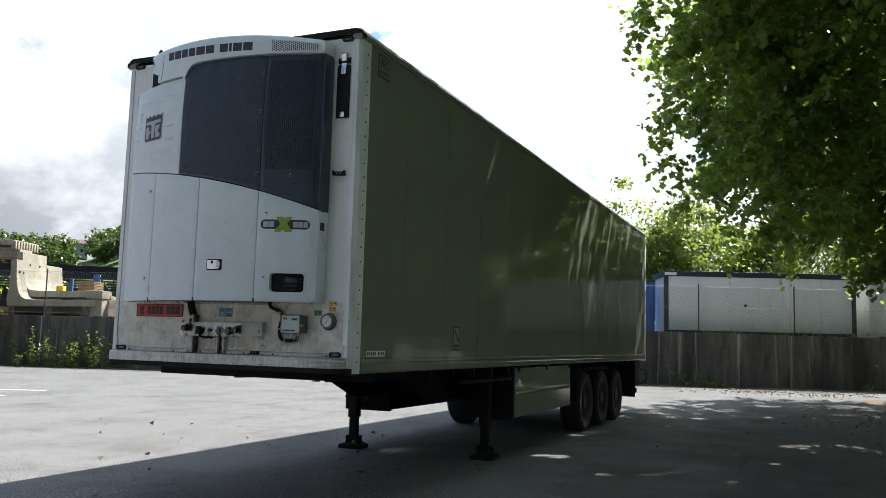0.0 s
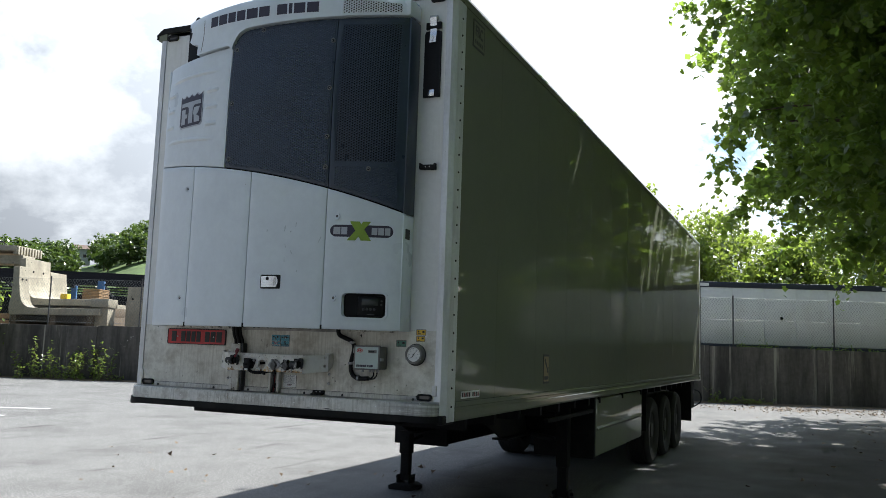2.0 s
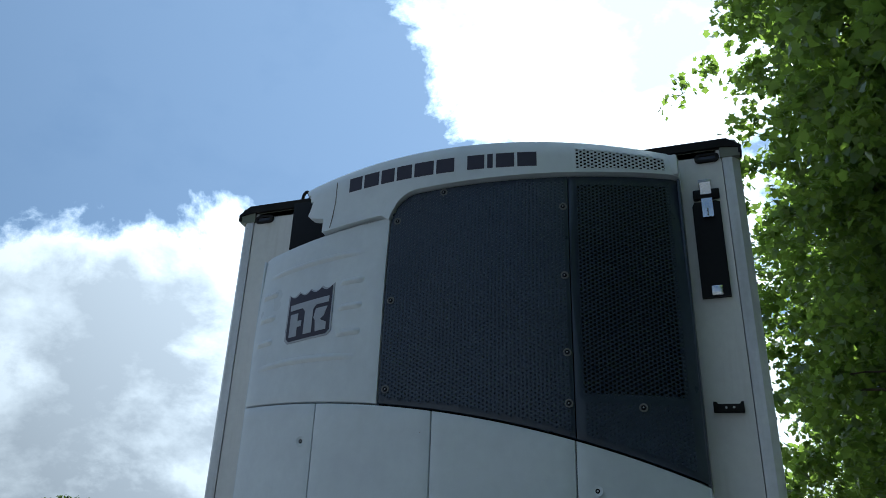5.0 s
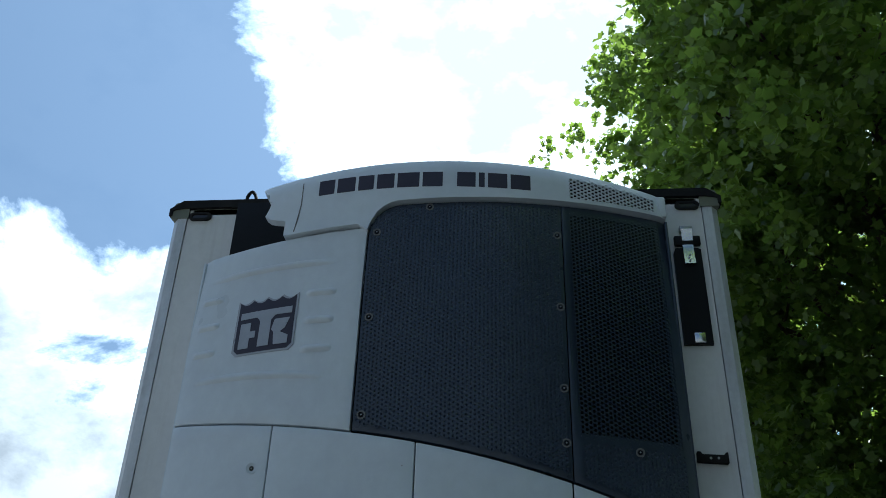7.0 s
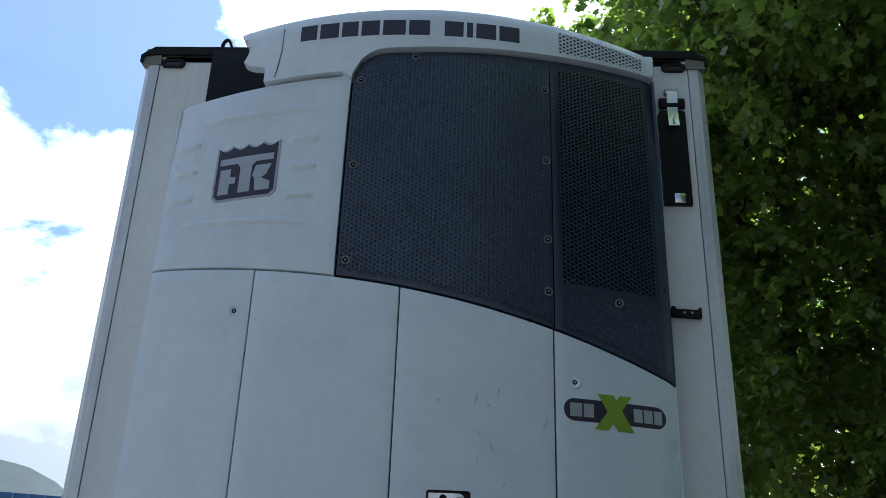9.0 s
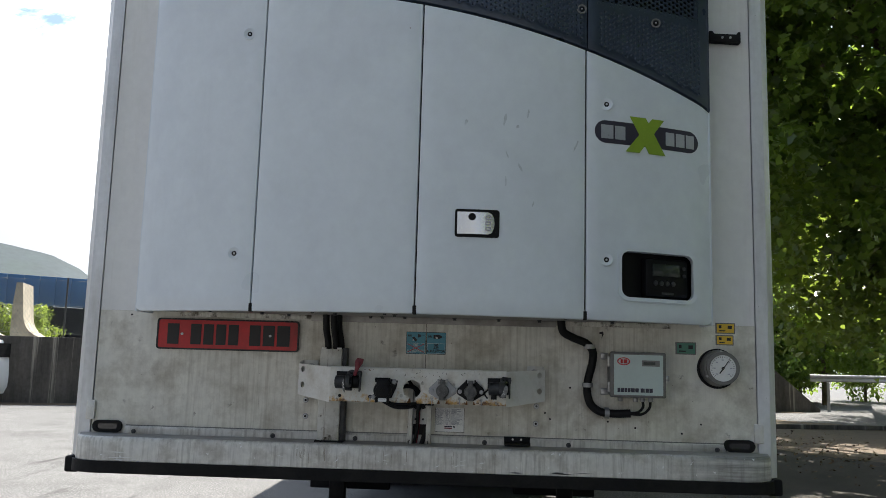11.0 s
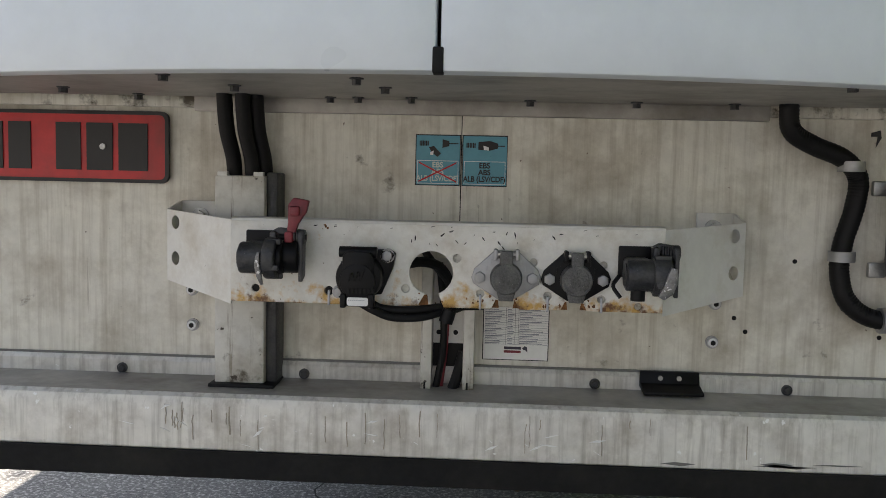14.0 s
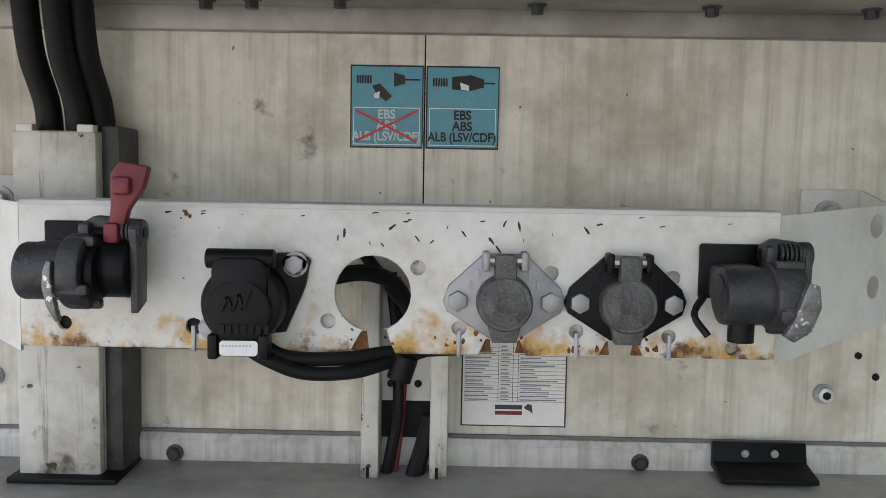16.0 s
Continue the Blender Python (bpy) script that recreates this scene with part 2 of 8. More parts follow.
M_DARK = mat("dark_grey_plastic", (0.036, 0.050, 0.076), 0.30, vary=0.12, scale=4, bump=0.05)
M_BLACK = mat("black_plastic", (0.0050, 0.0050, 0.0056), 0.45, vary=0.2, scale=8, bump=0.08, spec=0.2)
M_RUBBER = mat("black_rubber", (0.009, 0.0088, 0.0088), 0.75, spec=0.25, vary=0.25, scale=9, bump=0.25, dirt=(0.10, 0.09, 0.07), dirt_amount=0.14, dirt_scale=(6, 6, 6))
M_ALU = mat("aluminium_profile", (0.70, 0.71, 0.72), 0.42, 0.35, vary=0.06, scale=5, bump=0.06, dirt=(0.2, 0.18, 0.15), dirt_amount=0.5, dirt_scale=(8, 8, 1.5), dirt_lo=0.45, dirt_hi=0.8, spots=(0.1, 0.09, 0.08), spot_scale=45, spot_cut=0.74)
M_ALU_D = mat("dull_aluminium", (0.36, 0.36, 0.36), 0.5, 0.75, vary=0.12, scale=8, bump=0.1)
M_BUMPER = mat("worn_bumper_alu", (0.70, 0.68, 0.63), 0.42, 0.12, vary=0.10, rub=((0.12, 0.115, 0.11), 0.85, 1.12, 0.85), grime=(0.24, 0.20, 0.15), grime_amount=0.75, grime_scale=8.0, scale=4, bump=0.12, dirt=(0.15, 0.125, 0.09), dirt_amount=0.55, dirt_scale=(80, 80, 4.0), dirt_lo=0.48, dirt_hi=0.72, streak=(0.82, 0.82, 0.79), streak_scale=(9, 9, 34), streak_cut=0.655, spots=(0.82, 0.82, 0.80), spot_scale=48, spot_cut=0.69)
M_STEEL = mat("zinc_steel", (0.42, 0.42, 0.41), 0.38, 0.9, vary=0.15, scale=30, bump=0.1)
M_CHROME = mat("chrome", (0.80, 0.81, 0.82), 0.20, 0.95, vary=0.04, scale=10)
M_BAR = mat("bracket_white_paint", (0.72, 0.715, 0.68), 0.38, vary=0.05, grime=(0.42, 0.37, 0.28), grime_amount=0.55, grime_scale=14.0, scale=7, bump=0.07, dirt=(0.30, 0.17, 0.06), dirt_amount=0.65, dirt_scale=(11, 11, 7), dirt_lo=0.60, dirt_hi=0.78, spots=(0.12, 0.07, 0.04), spot_scale=48, spot_cut=0.715)
M_PLATE = mat("bracket_plate_paint", (0.74, 0.73, 0.68), 0.36, vary=0.06, grime=(0.42, 0.36, 0.26), grime_amount=0.62, grime_scale=15.0, scale=7, bump=0.14, bump_scale=90, spots=(0.10, 0.06, 0.035), spot_scale=70, spot_cut=0.695, rust=(((0.56, 0.34, 0.10), 0.0, 0.060, 0.25, 24.0, 0.66), ((0.14, 0.06, 0.022), 0.0, 0.034, 0.24, 50.0, 0.70)))
M_DUCT = mat("duct_paint", (0.62, 0.61, 0.56), 0.45, vary=0.08, scale=6, bump=0.14, bump_scale=70, grime=(0.25, 0.21, 0.15), grime_amount=0.8, grime_scale=10.0, spots=(0.06, 0.047, 0.035), spot_scale=42, spot_cut=0.68, streak=(0.20, 0.165, 0.12), streak_scale=(60, 60, 2.5), streak_cut=0.59, rust=(((0.12, 0.10, 0.075), 0.0, 0.07, 0.18, 30.0, 0.64),))
M_SCUFF = mat("scuffed_plastic", (0.52, 0.56, 0.58), 0.5, vary=0.15, scale=60)
M_RUST = mat("rust", (0.17, 0.075, 0.025), 0.85, vary=0.5, scale=90, island=0.4, bump=0.4, bump_scale=150)
M_UNDER = mat("underside_galvanised", (0.40, 0.38, 0.35), 0.5, 0.25, vary=0.12, scale=5, bump=0.08, dirt=(0.10, 0.075, 0.06), dirt_amount=0.8, dirt_scale=(4, 7, 4), dirt_lo=0.46, dirt_hi=0.75)
M_SIDE = mat("side_gelcoat", (0.20, 0.211, 0.162), 0.045, bump=0.30, bump_scale=1.4, vary=0.03, scale=0.8, spec=0.5, rough_vary=0.02, dirt=(0.2, 0.2, 0.14), dirt_amount=0.25, dirt_scale=(1.2, 1.2, 0.4), dirt_lo=0.5, dirt_hi=0.8)
dusty(M_SIDE, 0.5)
M_CHASSIS = mat("chassis_paint", (0.010, 0.010, 0.011), 0.8, spec=0.2, vary=0.3, scale=5, bump=0.15, dirt=(0.05, 0.045, 0.035), dirt_amount=0.3, dirt_scale=(4, 4, 4))
M_RIM = mat("dark_steel_rim", (0.035, 0.034, 0.032), 0.7, 0.2, vary=0.25, scale=12, bump=0.2)
M_TYRE = mat("tyre_rubber", (0.02, 0.02, 0.02), 0.85, vary=0.2, scale=20, bump=0.3)
M_GLASSY = mat("dark_glass", (0.012, 0.013, 0.014), 0.08, vary=0.1, scale=4, spec=0.6)
M_LENS = mat("clear_lens", (0.035, 0.032, 0.033), 0.12, vary=0.1, scale=40, coat=0.5)
M_RED = mat("plate_red", (0.52, 0.014, 0.016), 0.35, vary=0.1, scale=8, dirt=(0.08, 0.02, 0.015), dirt_amount=0.6, dirt_scale=(6, 6, 3), dirt_lo=0.5, dirt_hi=0.75)
M_REDH = mat("red_plastic", (0.20, 0.018, 0.028), 0.45, vary=0.15, scale=20, bump=0.1)
M_INK = mat("black_ink", (0.011, 0.010, 0.010), 0.5, vary=0.1, scale=20)
M_NAVY = mat("navy_lettering", (0.035, 0.03, 0.05), 0.45, vary=0.1, scale=20)
M_WHITE = mat("white_print", (0.78, 0.78, 0.76), 0.45, vary=0.03, scale=20)
M_GREYP = mat("grey_print", (0.42, 0.43, 0.46), 0.3, 0.2, vary=0.05, scale=20)
M_PRINT = mat("small_print", (0.20, 0.21, 0.26), 0.5, vary=0.1, scale=20)
M_RUN = mat("dried_run_mark", (0.34, 0.30, 0.24), 0.6, vary=0.2, scale=60)
M_BLUE = mat("blue_sticker", (0.085, 0.31, 0.40), 0.38, vary=0.06, scale=14, spots=(0.03, 0.05, 0.06), spot_scale=120, spot_cut=0.76)
M_LIME = mat("lime_print", (0.24, 0.36, 0.03), 0.4, vary=0.06, scale=20)
M_YELLOW = mat("yellow_sticker", (0.72, 0.46, 0.03), 0.4, vary=0.08, scale=20)
M_TAN = mat("faded_sign", (0.26, 0.20, 0.09), 0.5, vary=0.15, scale=14)
M_GREEN = mat("green_sticker", (0.08, 0.24, 0.17), 0.4, vary=0.08, scale=20)
M_CASE = mat("grey_case", (0.17, 0.165, 0.155), 0.5, 0.1, vary=0.12, scale=9, bump=0.08, dirt=DIRT, dirt_amount=0.3, dirt_scale=(8, 8, 8))
M_PANEL = mat("pale_panel", (0.50, 0.585, 0.555), 0.35, vary=0.03, scale=9)
M_CABLE = mat("black_cable", (0.009, 0.0088, 0.009), 0.55, spec=0.22, vary=0.2, scale=30, bump=0.1)
M_SOCK = mat("cast_socket_grey", (0.115, 0.115, 0.112), 0.48, 0.4, vary=0.3, scale=45, bump=0.45, bump_scale=260, grime=(0.22, 0.215, 0.20), grime_amount=0.45, grime_scale=40, spots=(0.36, 0.36, 0.35), spot_scale=260, spot_cut=0.69)
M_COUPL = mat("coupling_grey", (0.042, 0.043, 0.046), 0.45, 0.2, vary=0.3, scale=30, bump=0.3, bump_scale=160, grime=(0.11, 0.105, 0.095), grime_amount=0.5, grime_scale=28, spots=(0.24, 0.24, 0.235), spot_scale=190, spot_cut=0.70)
M_WORN = mat("worn_bare_metal", (0.20, 0.20, 0.20), 0.36, 0.6, vary=0.3, scale=40, bump=0.3, bump_scale=140, spots=(0.62, 0.62, 0.63), spot_scale=150, spot_cut=0.62)
M_LCD = mat("display_glass", (0.03, 0.036, 0.032), 0.2, vary=0.1, scale=20)
M_ASPHALT = mat("asphalt", (0.118, 0.117, 0.116), 0.92, vary=0.14, scale=0.35, bump=1.0, bump_scale=45, spec=0.10, dirt=(0.33, 0.325, 0.317), dirt_amount=0.9, dirt_scale=(44, 44, 44), dirt_lo=0.50, dirt_hi=0.61, spots=(0.022, 0.022, 0.023), spot_scale=70, spot_cut=0.62, grime=(0.05, 0.049, 0.048), grime_amount=0.6, grime_scale=0.7, streak=(0.07, 0.069, 0.067), streak_scale=(2.2, 0.25, 1.0), streak_cut=0.6)


def shade_dirt_zone(m, centre, radii, tint):
    """Tree shade and trodden dirt darkened into the colour over one part of the yard, with a ragged soft edge."""
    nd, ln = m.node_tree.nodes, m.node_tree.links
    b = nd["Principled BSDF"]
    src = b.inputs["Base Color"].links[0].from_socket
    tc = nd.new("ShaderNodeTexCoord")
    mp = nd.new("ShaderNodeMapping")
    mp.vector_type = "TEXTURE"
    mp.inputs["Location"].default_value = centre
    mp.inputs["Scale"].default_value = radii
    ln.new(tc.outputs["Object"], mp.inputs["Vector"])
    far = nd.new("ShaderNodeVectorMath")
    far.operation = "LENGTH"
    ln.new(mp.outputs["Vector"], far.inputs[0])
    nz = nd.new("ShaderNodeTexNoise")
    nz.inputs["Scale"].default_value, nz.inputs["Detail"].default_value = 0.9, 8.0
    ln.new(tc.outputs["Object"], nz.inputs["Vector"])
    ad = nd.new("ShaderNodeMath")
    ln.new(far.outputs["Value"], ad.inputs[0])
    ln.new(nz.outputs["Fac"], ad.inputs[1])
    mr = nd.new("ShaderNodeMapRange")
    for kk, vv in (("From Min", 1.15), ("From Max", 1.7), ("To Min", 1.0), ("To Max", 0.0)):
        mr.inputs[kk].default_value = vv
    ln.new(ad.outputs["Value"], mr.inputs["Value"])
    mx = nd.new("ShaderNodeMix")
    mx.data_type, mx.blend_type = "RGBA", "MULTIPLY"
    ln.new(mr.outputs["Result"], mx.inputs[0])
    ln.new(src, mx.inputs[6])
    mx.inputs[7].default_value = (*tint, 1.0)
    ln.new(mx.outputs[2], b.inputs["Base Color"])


shade_dirt_zone(M_ASPHALT, (6.6, 8.0, 0.0), (4.4, 14.0, 1.0), (0.50, 0.46, 0.41))
M_OIL = mat("oil_stain", (0.018, 0.018, 0.019), 0.5, vary=0.3, scale=6, bump=0.5, bump_scale=75)
M_CRACK = mat("crack_fill", (0.02, 0.02, 0.02), 0.95, vary=0.2, scale=6)
M_PAINTLINE = mat("road_paint", (0.6, 0.6, 0.58), 0.8, vary=0.1, scale=4, dirt=(0.15, 0.14, 0.13), dirt_amount=0.7, dirt_scale=(9, 9, 9))
M_CONC_D = mat("dark_weathered_concrete", (0.105, 0.095, 0.083), 0.92, vary=0.2, scale=0.9, bump=0.4, bump_scale=30, dirt=(0.026, 0.024, 0.021), dirt_amount=0.85, dirt_scale=(1.6, 1.6, 0.22), dirt_lo=0.42, dirt_hi=0.62, spots=(0.30, 0.29, 0.26), spot_scale=3.2, spot_cut=0.72, streak=(0.27, 0.25, 0.21), streak_scale=(3.4, 3.4, 0.10), streak_cut=0.57)
M_CONC_L = mat("pale_precast_concrete", (0.34, 0.31, 0.24), 0.92, vary=0.16, scale=0.9, bump=0.5, bump_scale=18, spots=(0.10, 0.09, 0.075), spot_scale=7, spot_cut=0.66, grime=(0.17, 0.15, 0.12), grime_amount=0.6, grime_scale=1.6, dirt=(0.15, 0.13, 0.10), dirt_amount=0.6, dirt_scale=(1.4, 1.4, 0.5))
M_CONT_W = mat("container_white", (0.70, 0.70, 0.68), 0.5, vary=0.05, scale=1.1, dirt=(0.38, 0.34, 0.28), dirt_amount=0.35, dirt_scale=(1.5, 1.5, 0.4))
M_CONT_B = mat("container_navy_frame", (0.022, 0.028, 0.045), 0.5, vary=0.1, scale=3)
M_CONT_BL = mat("blue_corrugated", (0.03, 0.13, 0.42), 0.5, vary=0.1, scale=2)
M_GALV = mat("galvanised_post", (0.06, 0.06, 0.062), 0.6, 0.3, vary=0.1, scale=5)
M_WIRE = mat("fence_wire", (0.20, 0.21, 0.20), 0.5, 0.4, vary=0.1, scale=10)
M_BARK = mat("plane_tree_bark", (0.19, 0.155, 0.11), 0.9, vary=0.3, scale=2.5, bump=0.6, bump_scale=25)
M_TWIG = mat("twig_bark", (0.10, 0.075, 0.05), 0.9, vary=0.3, scale=6, bump=0.3)
M_LEAF = leaf_mat("plane_leaf", (0.084, 0.145, 0.046), (0.36, 0.52, 0.07), 0.44, 0.68)
M_LEAF_B = leaf_mat("bright_leaf", (0.08, 0.125, 0.032), (0.28, 0.37, 0.055), 0.5)
M_LEAF_F = leaf_mat("far_leaf", (0.050, 0.085, 0.028), (0.12, 0.19, 0.03), 0.3)
M_DRY = mat("dry_leaf", (0.15, 0.098, 0.055), 0.8, vary=0.3, scale=9, island=0.45)
M_WEED = leaf_mat("weed_leaf", (0.085, 0.13, 0.03), (0.30, 0.40, 0.06), 0.4)
M_SOIL = mat("leaf_litter_soil", (0.10, 0.072, 0.045), 0.95, vary=0.3, scale=3, bump=0.8, bump_scale=40, dirt=(0.22, 0.15, 0.08), dirt_amount=0.6, dirt_scale=(20, 20, 20))
M_GRASS = mat("meadow", (0.075, 0.118, 0.03), 0.95, vary=0.25, scale=0.05, bump=0.4, bump_scale=2, dirt=(0.05, 0.09, 0.025), dirt_amount=0.6, dirt_scale=(0.06, 0.06, 0.06))
# aerial haze is mixed into the ridge's own colour
M_MOUNT = mat("hazy_mountain", (0.045, 0.060, 0.066), 1.0, vary=0.12, scale=0.008, dirt=(0.045, 0.072, 0.060), dirt_amount=0.6, dirt_scale=(0.006, 0.006, 0.012))
M_PLASTER = mat("house_plaster", (0.42, 0.41, 0.39), 0.8, vary=0.05, scale=0.6)
M_ROOF = mat("house_roof", (0.13, 0.09, 0.075), 0.85, vary=0.15, scale=0.8)
M_SHED = mat("shed_blue_cladding", (0.04, 0.12, 0.26), 0.55, vary=0.1, scale=0.6)
M_STEELD = mat("shed_dark_steel", (0.022, 0.024, 0.028), 0.85, spec=0.1, vary=0.2, scale=0.8)
M_CAR = mat("white_car_paint", (0.80, 0.80, 0.80), 0.25, vary=0.01, scale=2, coat=0.6)
M_ROCKY = mat("rusty_stock", (0.25, 0.16, 0.08), 0.9, vary=0.3, scale=1.5)
M_YPAINT = mat("yellow_paint", (0.75, 0.5, 0.02), 0.5, vary=0.05, scale=3)

# ---- mesh helpers ----
BASE = {}


def thing(name, base, label, category, group="", kind=""):
    e = new(name)
    e.location = base
    BASE[e.name] = Vector(base)
    return tagged(e, label, category, group, kind)


def mesh_of(bm, name, material, base, smooth=0.6):
    me = bpy.data.meshes.new(name)
    bmesh.ops.translate(bm, verts=bm.verts, vec=-Vector(base))
    if smooth:
        for f in bm.faces:
            f.smooth = True
        for e in bm.edges:
            e.smooth = len(e.link_faces) == 2 and e.calc_face_angle(0.0) < smooth
    bm.to_mesh(me)
    bm.free()
    me.materials.append(material)
    return me


def part(name, bm, material, parent, label="", smooth=0.6):
    """One mesh object under a thing or a part; the bmesh is given in world places."""
    b = BASE[parent.name]
    ob = new(name, mesh_of(bm, name, material, b, smooth))
    ob.parent = parent
    BASE[ob.name] = b
    return tagged(ob, label)


def solo(name, bm, material, label="", category="", kind="", group="", smooth=0.6):
    """One mesh object of its own."""
    ob = new(name, mesh_of(bm, name, material, (0, 0, 0), smooth))
    BASE[ob.name] = Vector((0, 0, 0))
    return tagged(ob, label, category, group, kind)


def raw(name, verts, faces, material, parent=None, smooth=False):
    """A mesh from lists; parent as in part()."""
    b = BASE[parent.name] if parent else Vector((0, 0, 0))
    me = bpy.data.meshes.new(name)
    v = np.asarray(verts, dtype=float).reshape(-1, 3) - np.array(b)
    me.from_pydata(v.tolist(), [], faces)
    me.materials.append(material)
    if smooth:
        me.polygons.foreach_set("use_smooth", [True] * len(me.polygons))
    ob = new(name, me)
    if parent:
        ob.parent = parent
    BASE[ob.name] = b
    return ob


def box(x0, x1, y0, y1, z0, z1, bevel=0.0, bm=None, m=None, segs=2):
    bm2 = bmesh.new()
    bmesh.ops.create_cube(bm2, size=1.0)
    for v in bm2.verts:
        v.co = Vector(((x0 + x1) / 2 + v.co.x * (x1 - x0), (y0 + y1) / 2 + v.co.y * (y1 - y0), (z0 + z1) / 2 + v.co.z * (z1 - z0)))
    if bevel:
        bmesh.ops.bevel(bm2, geom=bm2.edges[:], offset=bevel, segments=segs, affect="EDGES", profile=0.5)
    if m is not None:
        bmesh.ops.transform(bm2, matrix=m, verts=bm2.verts)
    return join(bm, bm2)


def join(bm, other):
    if bm is None:
        return other
    tmp = bpy.data.meshes.new("tmp")
    other.to_mesh(tmp)
    other.free()
    bm.from_mesh(tmp)
    bpy.data.meshes.remove(tmp)
    return bm


def cyl(p0, p1, r0, r1=None, n=20, bevel=0.0, bm=None, caps=True):
    """A cylinder or cone from p0 to p1."""
    r1 = r0 if r1 is None else r1
    p0, p1 = Vector(p0), Vector(p1)
    d = p1 - p0
    bm2 = bmesh.new()
    bmesh.ops.create_cone(bm2, cap_ends=caps, segments=n, radius1=r0, radius2=r1, depth=d.length)
    if bevel:
        rim = [e for e in bm2.edges if abs(e.verts[0].co.z - e.verts[1].co.z) < 1e-6]
        bmesh.ops.bevel(bm2, geom=rim, offset=bevel, segments=2, affect="EDGES", profile=0.5)
    bmesh.ops.transform(bm2, matrix=Matrix.Translation((p0 + p1) / 2) @ d.to_track_quat("Z", "Y").to_matrix().to_4x4(), verts=bm2.verts)
    return join(bm, bm2)


def prism(pts, along, bm=None, bevel=0.0):
    """A closed outline of points, pushed along a vector."""
    bm2 = bmesh.new()
    f = bm2.faces.new([bm2.verts.new(p) for p in pts])
    r = bmesh.ops.extrude_face_region(bm2, geom=[f])
    bmesh.ops.translate(bm2, verts=[g for g in r["geom"] if isinstance(g, bmesh.types.BMVert)], vec=Vector(along))
    bmesh.ops.recalc_face_normals(bm2, faces=bm2.faces)
    if bevel:
        bmesh.ops.bevel(bm2, geom=bm2.edges[:], offset=bevel, segments=2, affect="EDGES", profile=0.5)
    return join(bm, bm2)


def smooth_path(points, n=8):
    """A Catmull-Rom line through points."""
    p = [Vector(q) for q in points]
    p = [p[0] * 2 - p[1]] + p + [p[-1] * 2 - p[-2]]
    out = []
    for i in range(1, len(p) - 2):
        for k in range(n):
            t = k / n
            a, b, c, d = p[i - 1], p[i], p[i + 1], p[i + 2]
            out.append(0.5 * ((2 * b) + (c - a) * t + (2 * a - 5 * b + 4 * c - d) * t * t + (3 * b - a - 3 * c + d) * t ** 3))
    out.append(p[-2])
    return out


def tube(points, r, n=10, bm=None, smooth_n=6, ribs=0.0):
    """A round tube along a smooth line; r is a number or one for each end."""
    path = smooth_path(points, smooth_n) if smooth_n else [Vector(q) for q in points]
    bm2 = bmesh.new()
    rings, up = [], Vector((0.13, 0.27, 0.95))
    for i, q in enumerate(path):
        d = (path[min(i + 1, len(path) - 1)] - path[max(i - 1, 0)]).normalized()
        s = d.cross(up)
        if s.length < 1e-4:
            s = d.cross(Vector((1, 0, 0)))
        s.normalize()
        u = s.cross(d)
        t = i / (len(path) - 1)
        rr = r if isinstance(r, (int, float)) else r[0] * (1 - t) + r[1] * t
        rr *= 1 + (ribs if i % 2 else -ribs)
        rings.append([bm2.verts.new(q + s * rr * math.cos(a) + u * rr * math.sin(a)) for a in [2 * math.pi * k / n for k in range(n)]])
    for a, b in zip(rings, rings[1:]):
        for k in range(n):
            bm2.faces.new((a[k], a[(k + 1) % n], b[(k + 1) % n], b[k]))
    bm2.faces.new(rings[0][::-1])
    bm2.faces.new(rings[-1])
    bmesh.ops.recalc_face_normals(bm2, faces=bm2.faces)
    return join(bm, bm2)


def round_rect(cx, cz, w, h, r, n=5):
    """Outline in (x, z), counter-clockwise."""
    pts = []
    for sx, sz, a0 in ((1, 1, 0), (-1, 1, 90), (-1, -1, 180), (1, -1, 270)):
        for k in range(n + 1):
            a = radians(a0 + 90 * k / n)
            pts.append((cx + sx * (w / 2 - r) + r * math.cos(a), cz + sz * (h / 2 - r) + r * math.sin(a)))
    return pts


def circle(cx, cz, r, n=20):
    return [(cx + r * math.cos(2 * math.pi * k / n), cz + r * math.sin(2 * math.pi * k / n)) for k in range(n)]


def inside(p, poly):
    x, z = p
    c = False
    for (x0, z0), (x1, z1) in zip(poly, poly[1:] + poly[:1]):
        if (z0 > z) != (z1 > z) and x < (x1 - x0) * (z - z0) / (z1 - z0) + x0:
            c = not c
    return c


def dense(poly, step):
    out = []
    for (x0, z0), (x1, z1) in zip(poly, poly[1:] + poly[:1]):
        n = max(1, int(math.hypot(x1 - x0, z1 - z0) / step + 0.5))
        out += [(x0 + (x1 - x0) * k / n, z0 + (z1 - z0) * k / n) for k in range(n)]
    return out


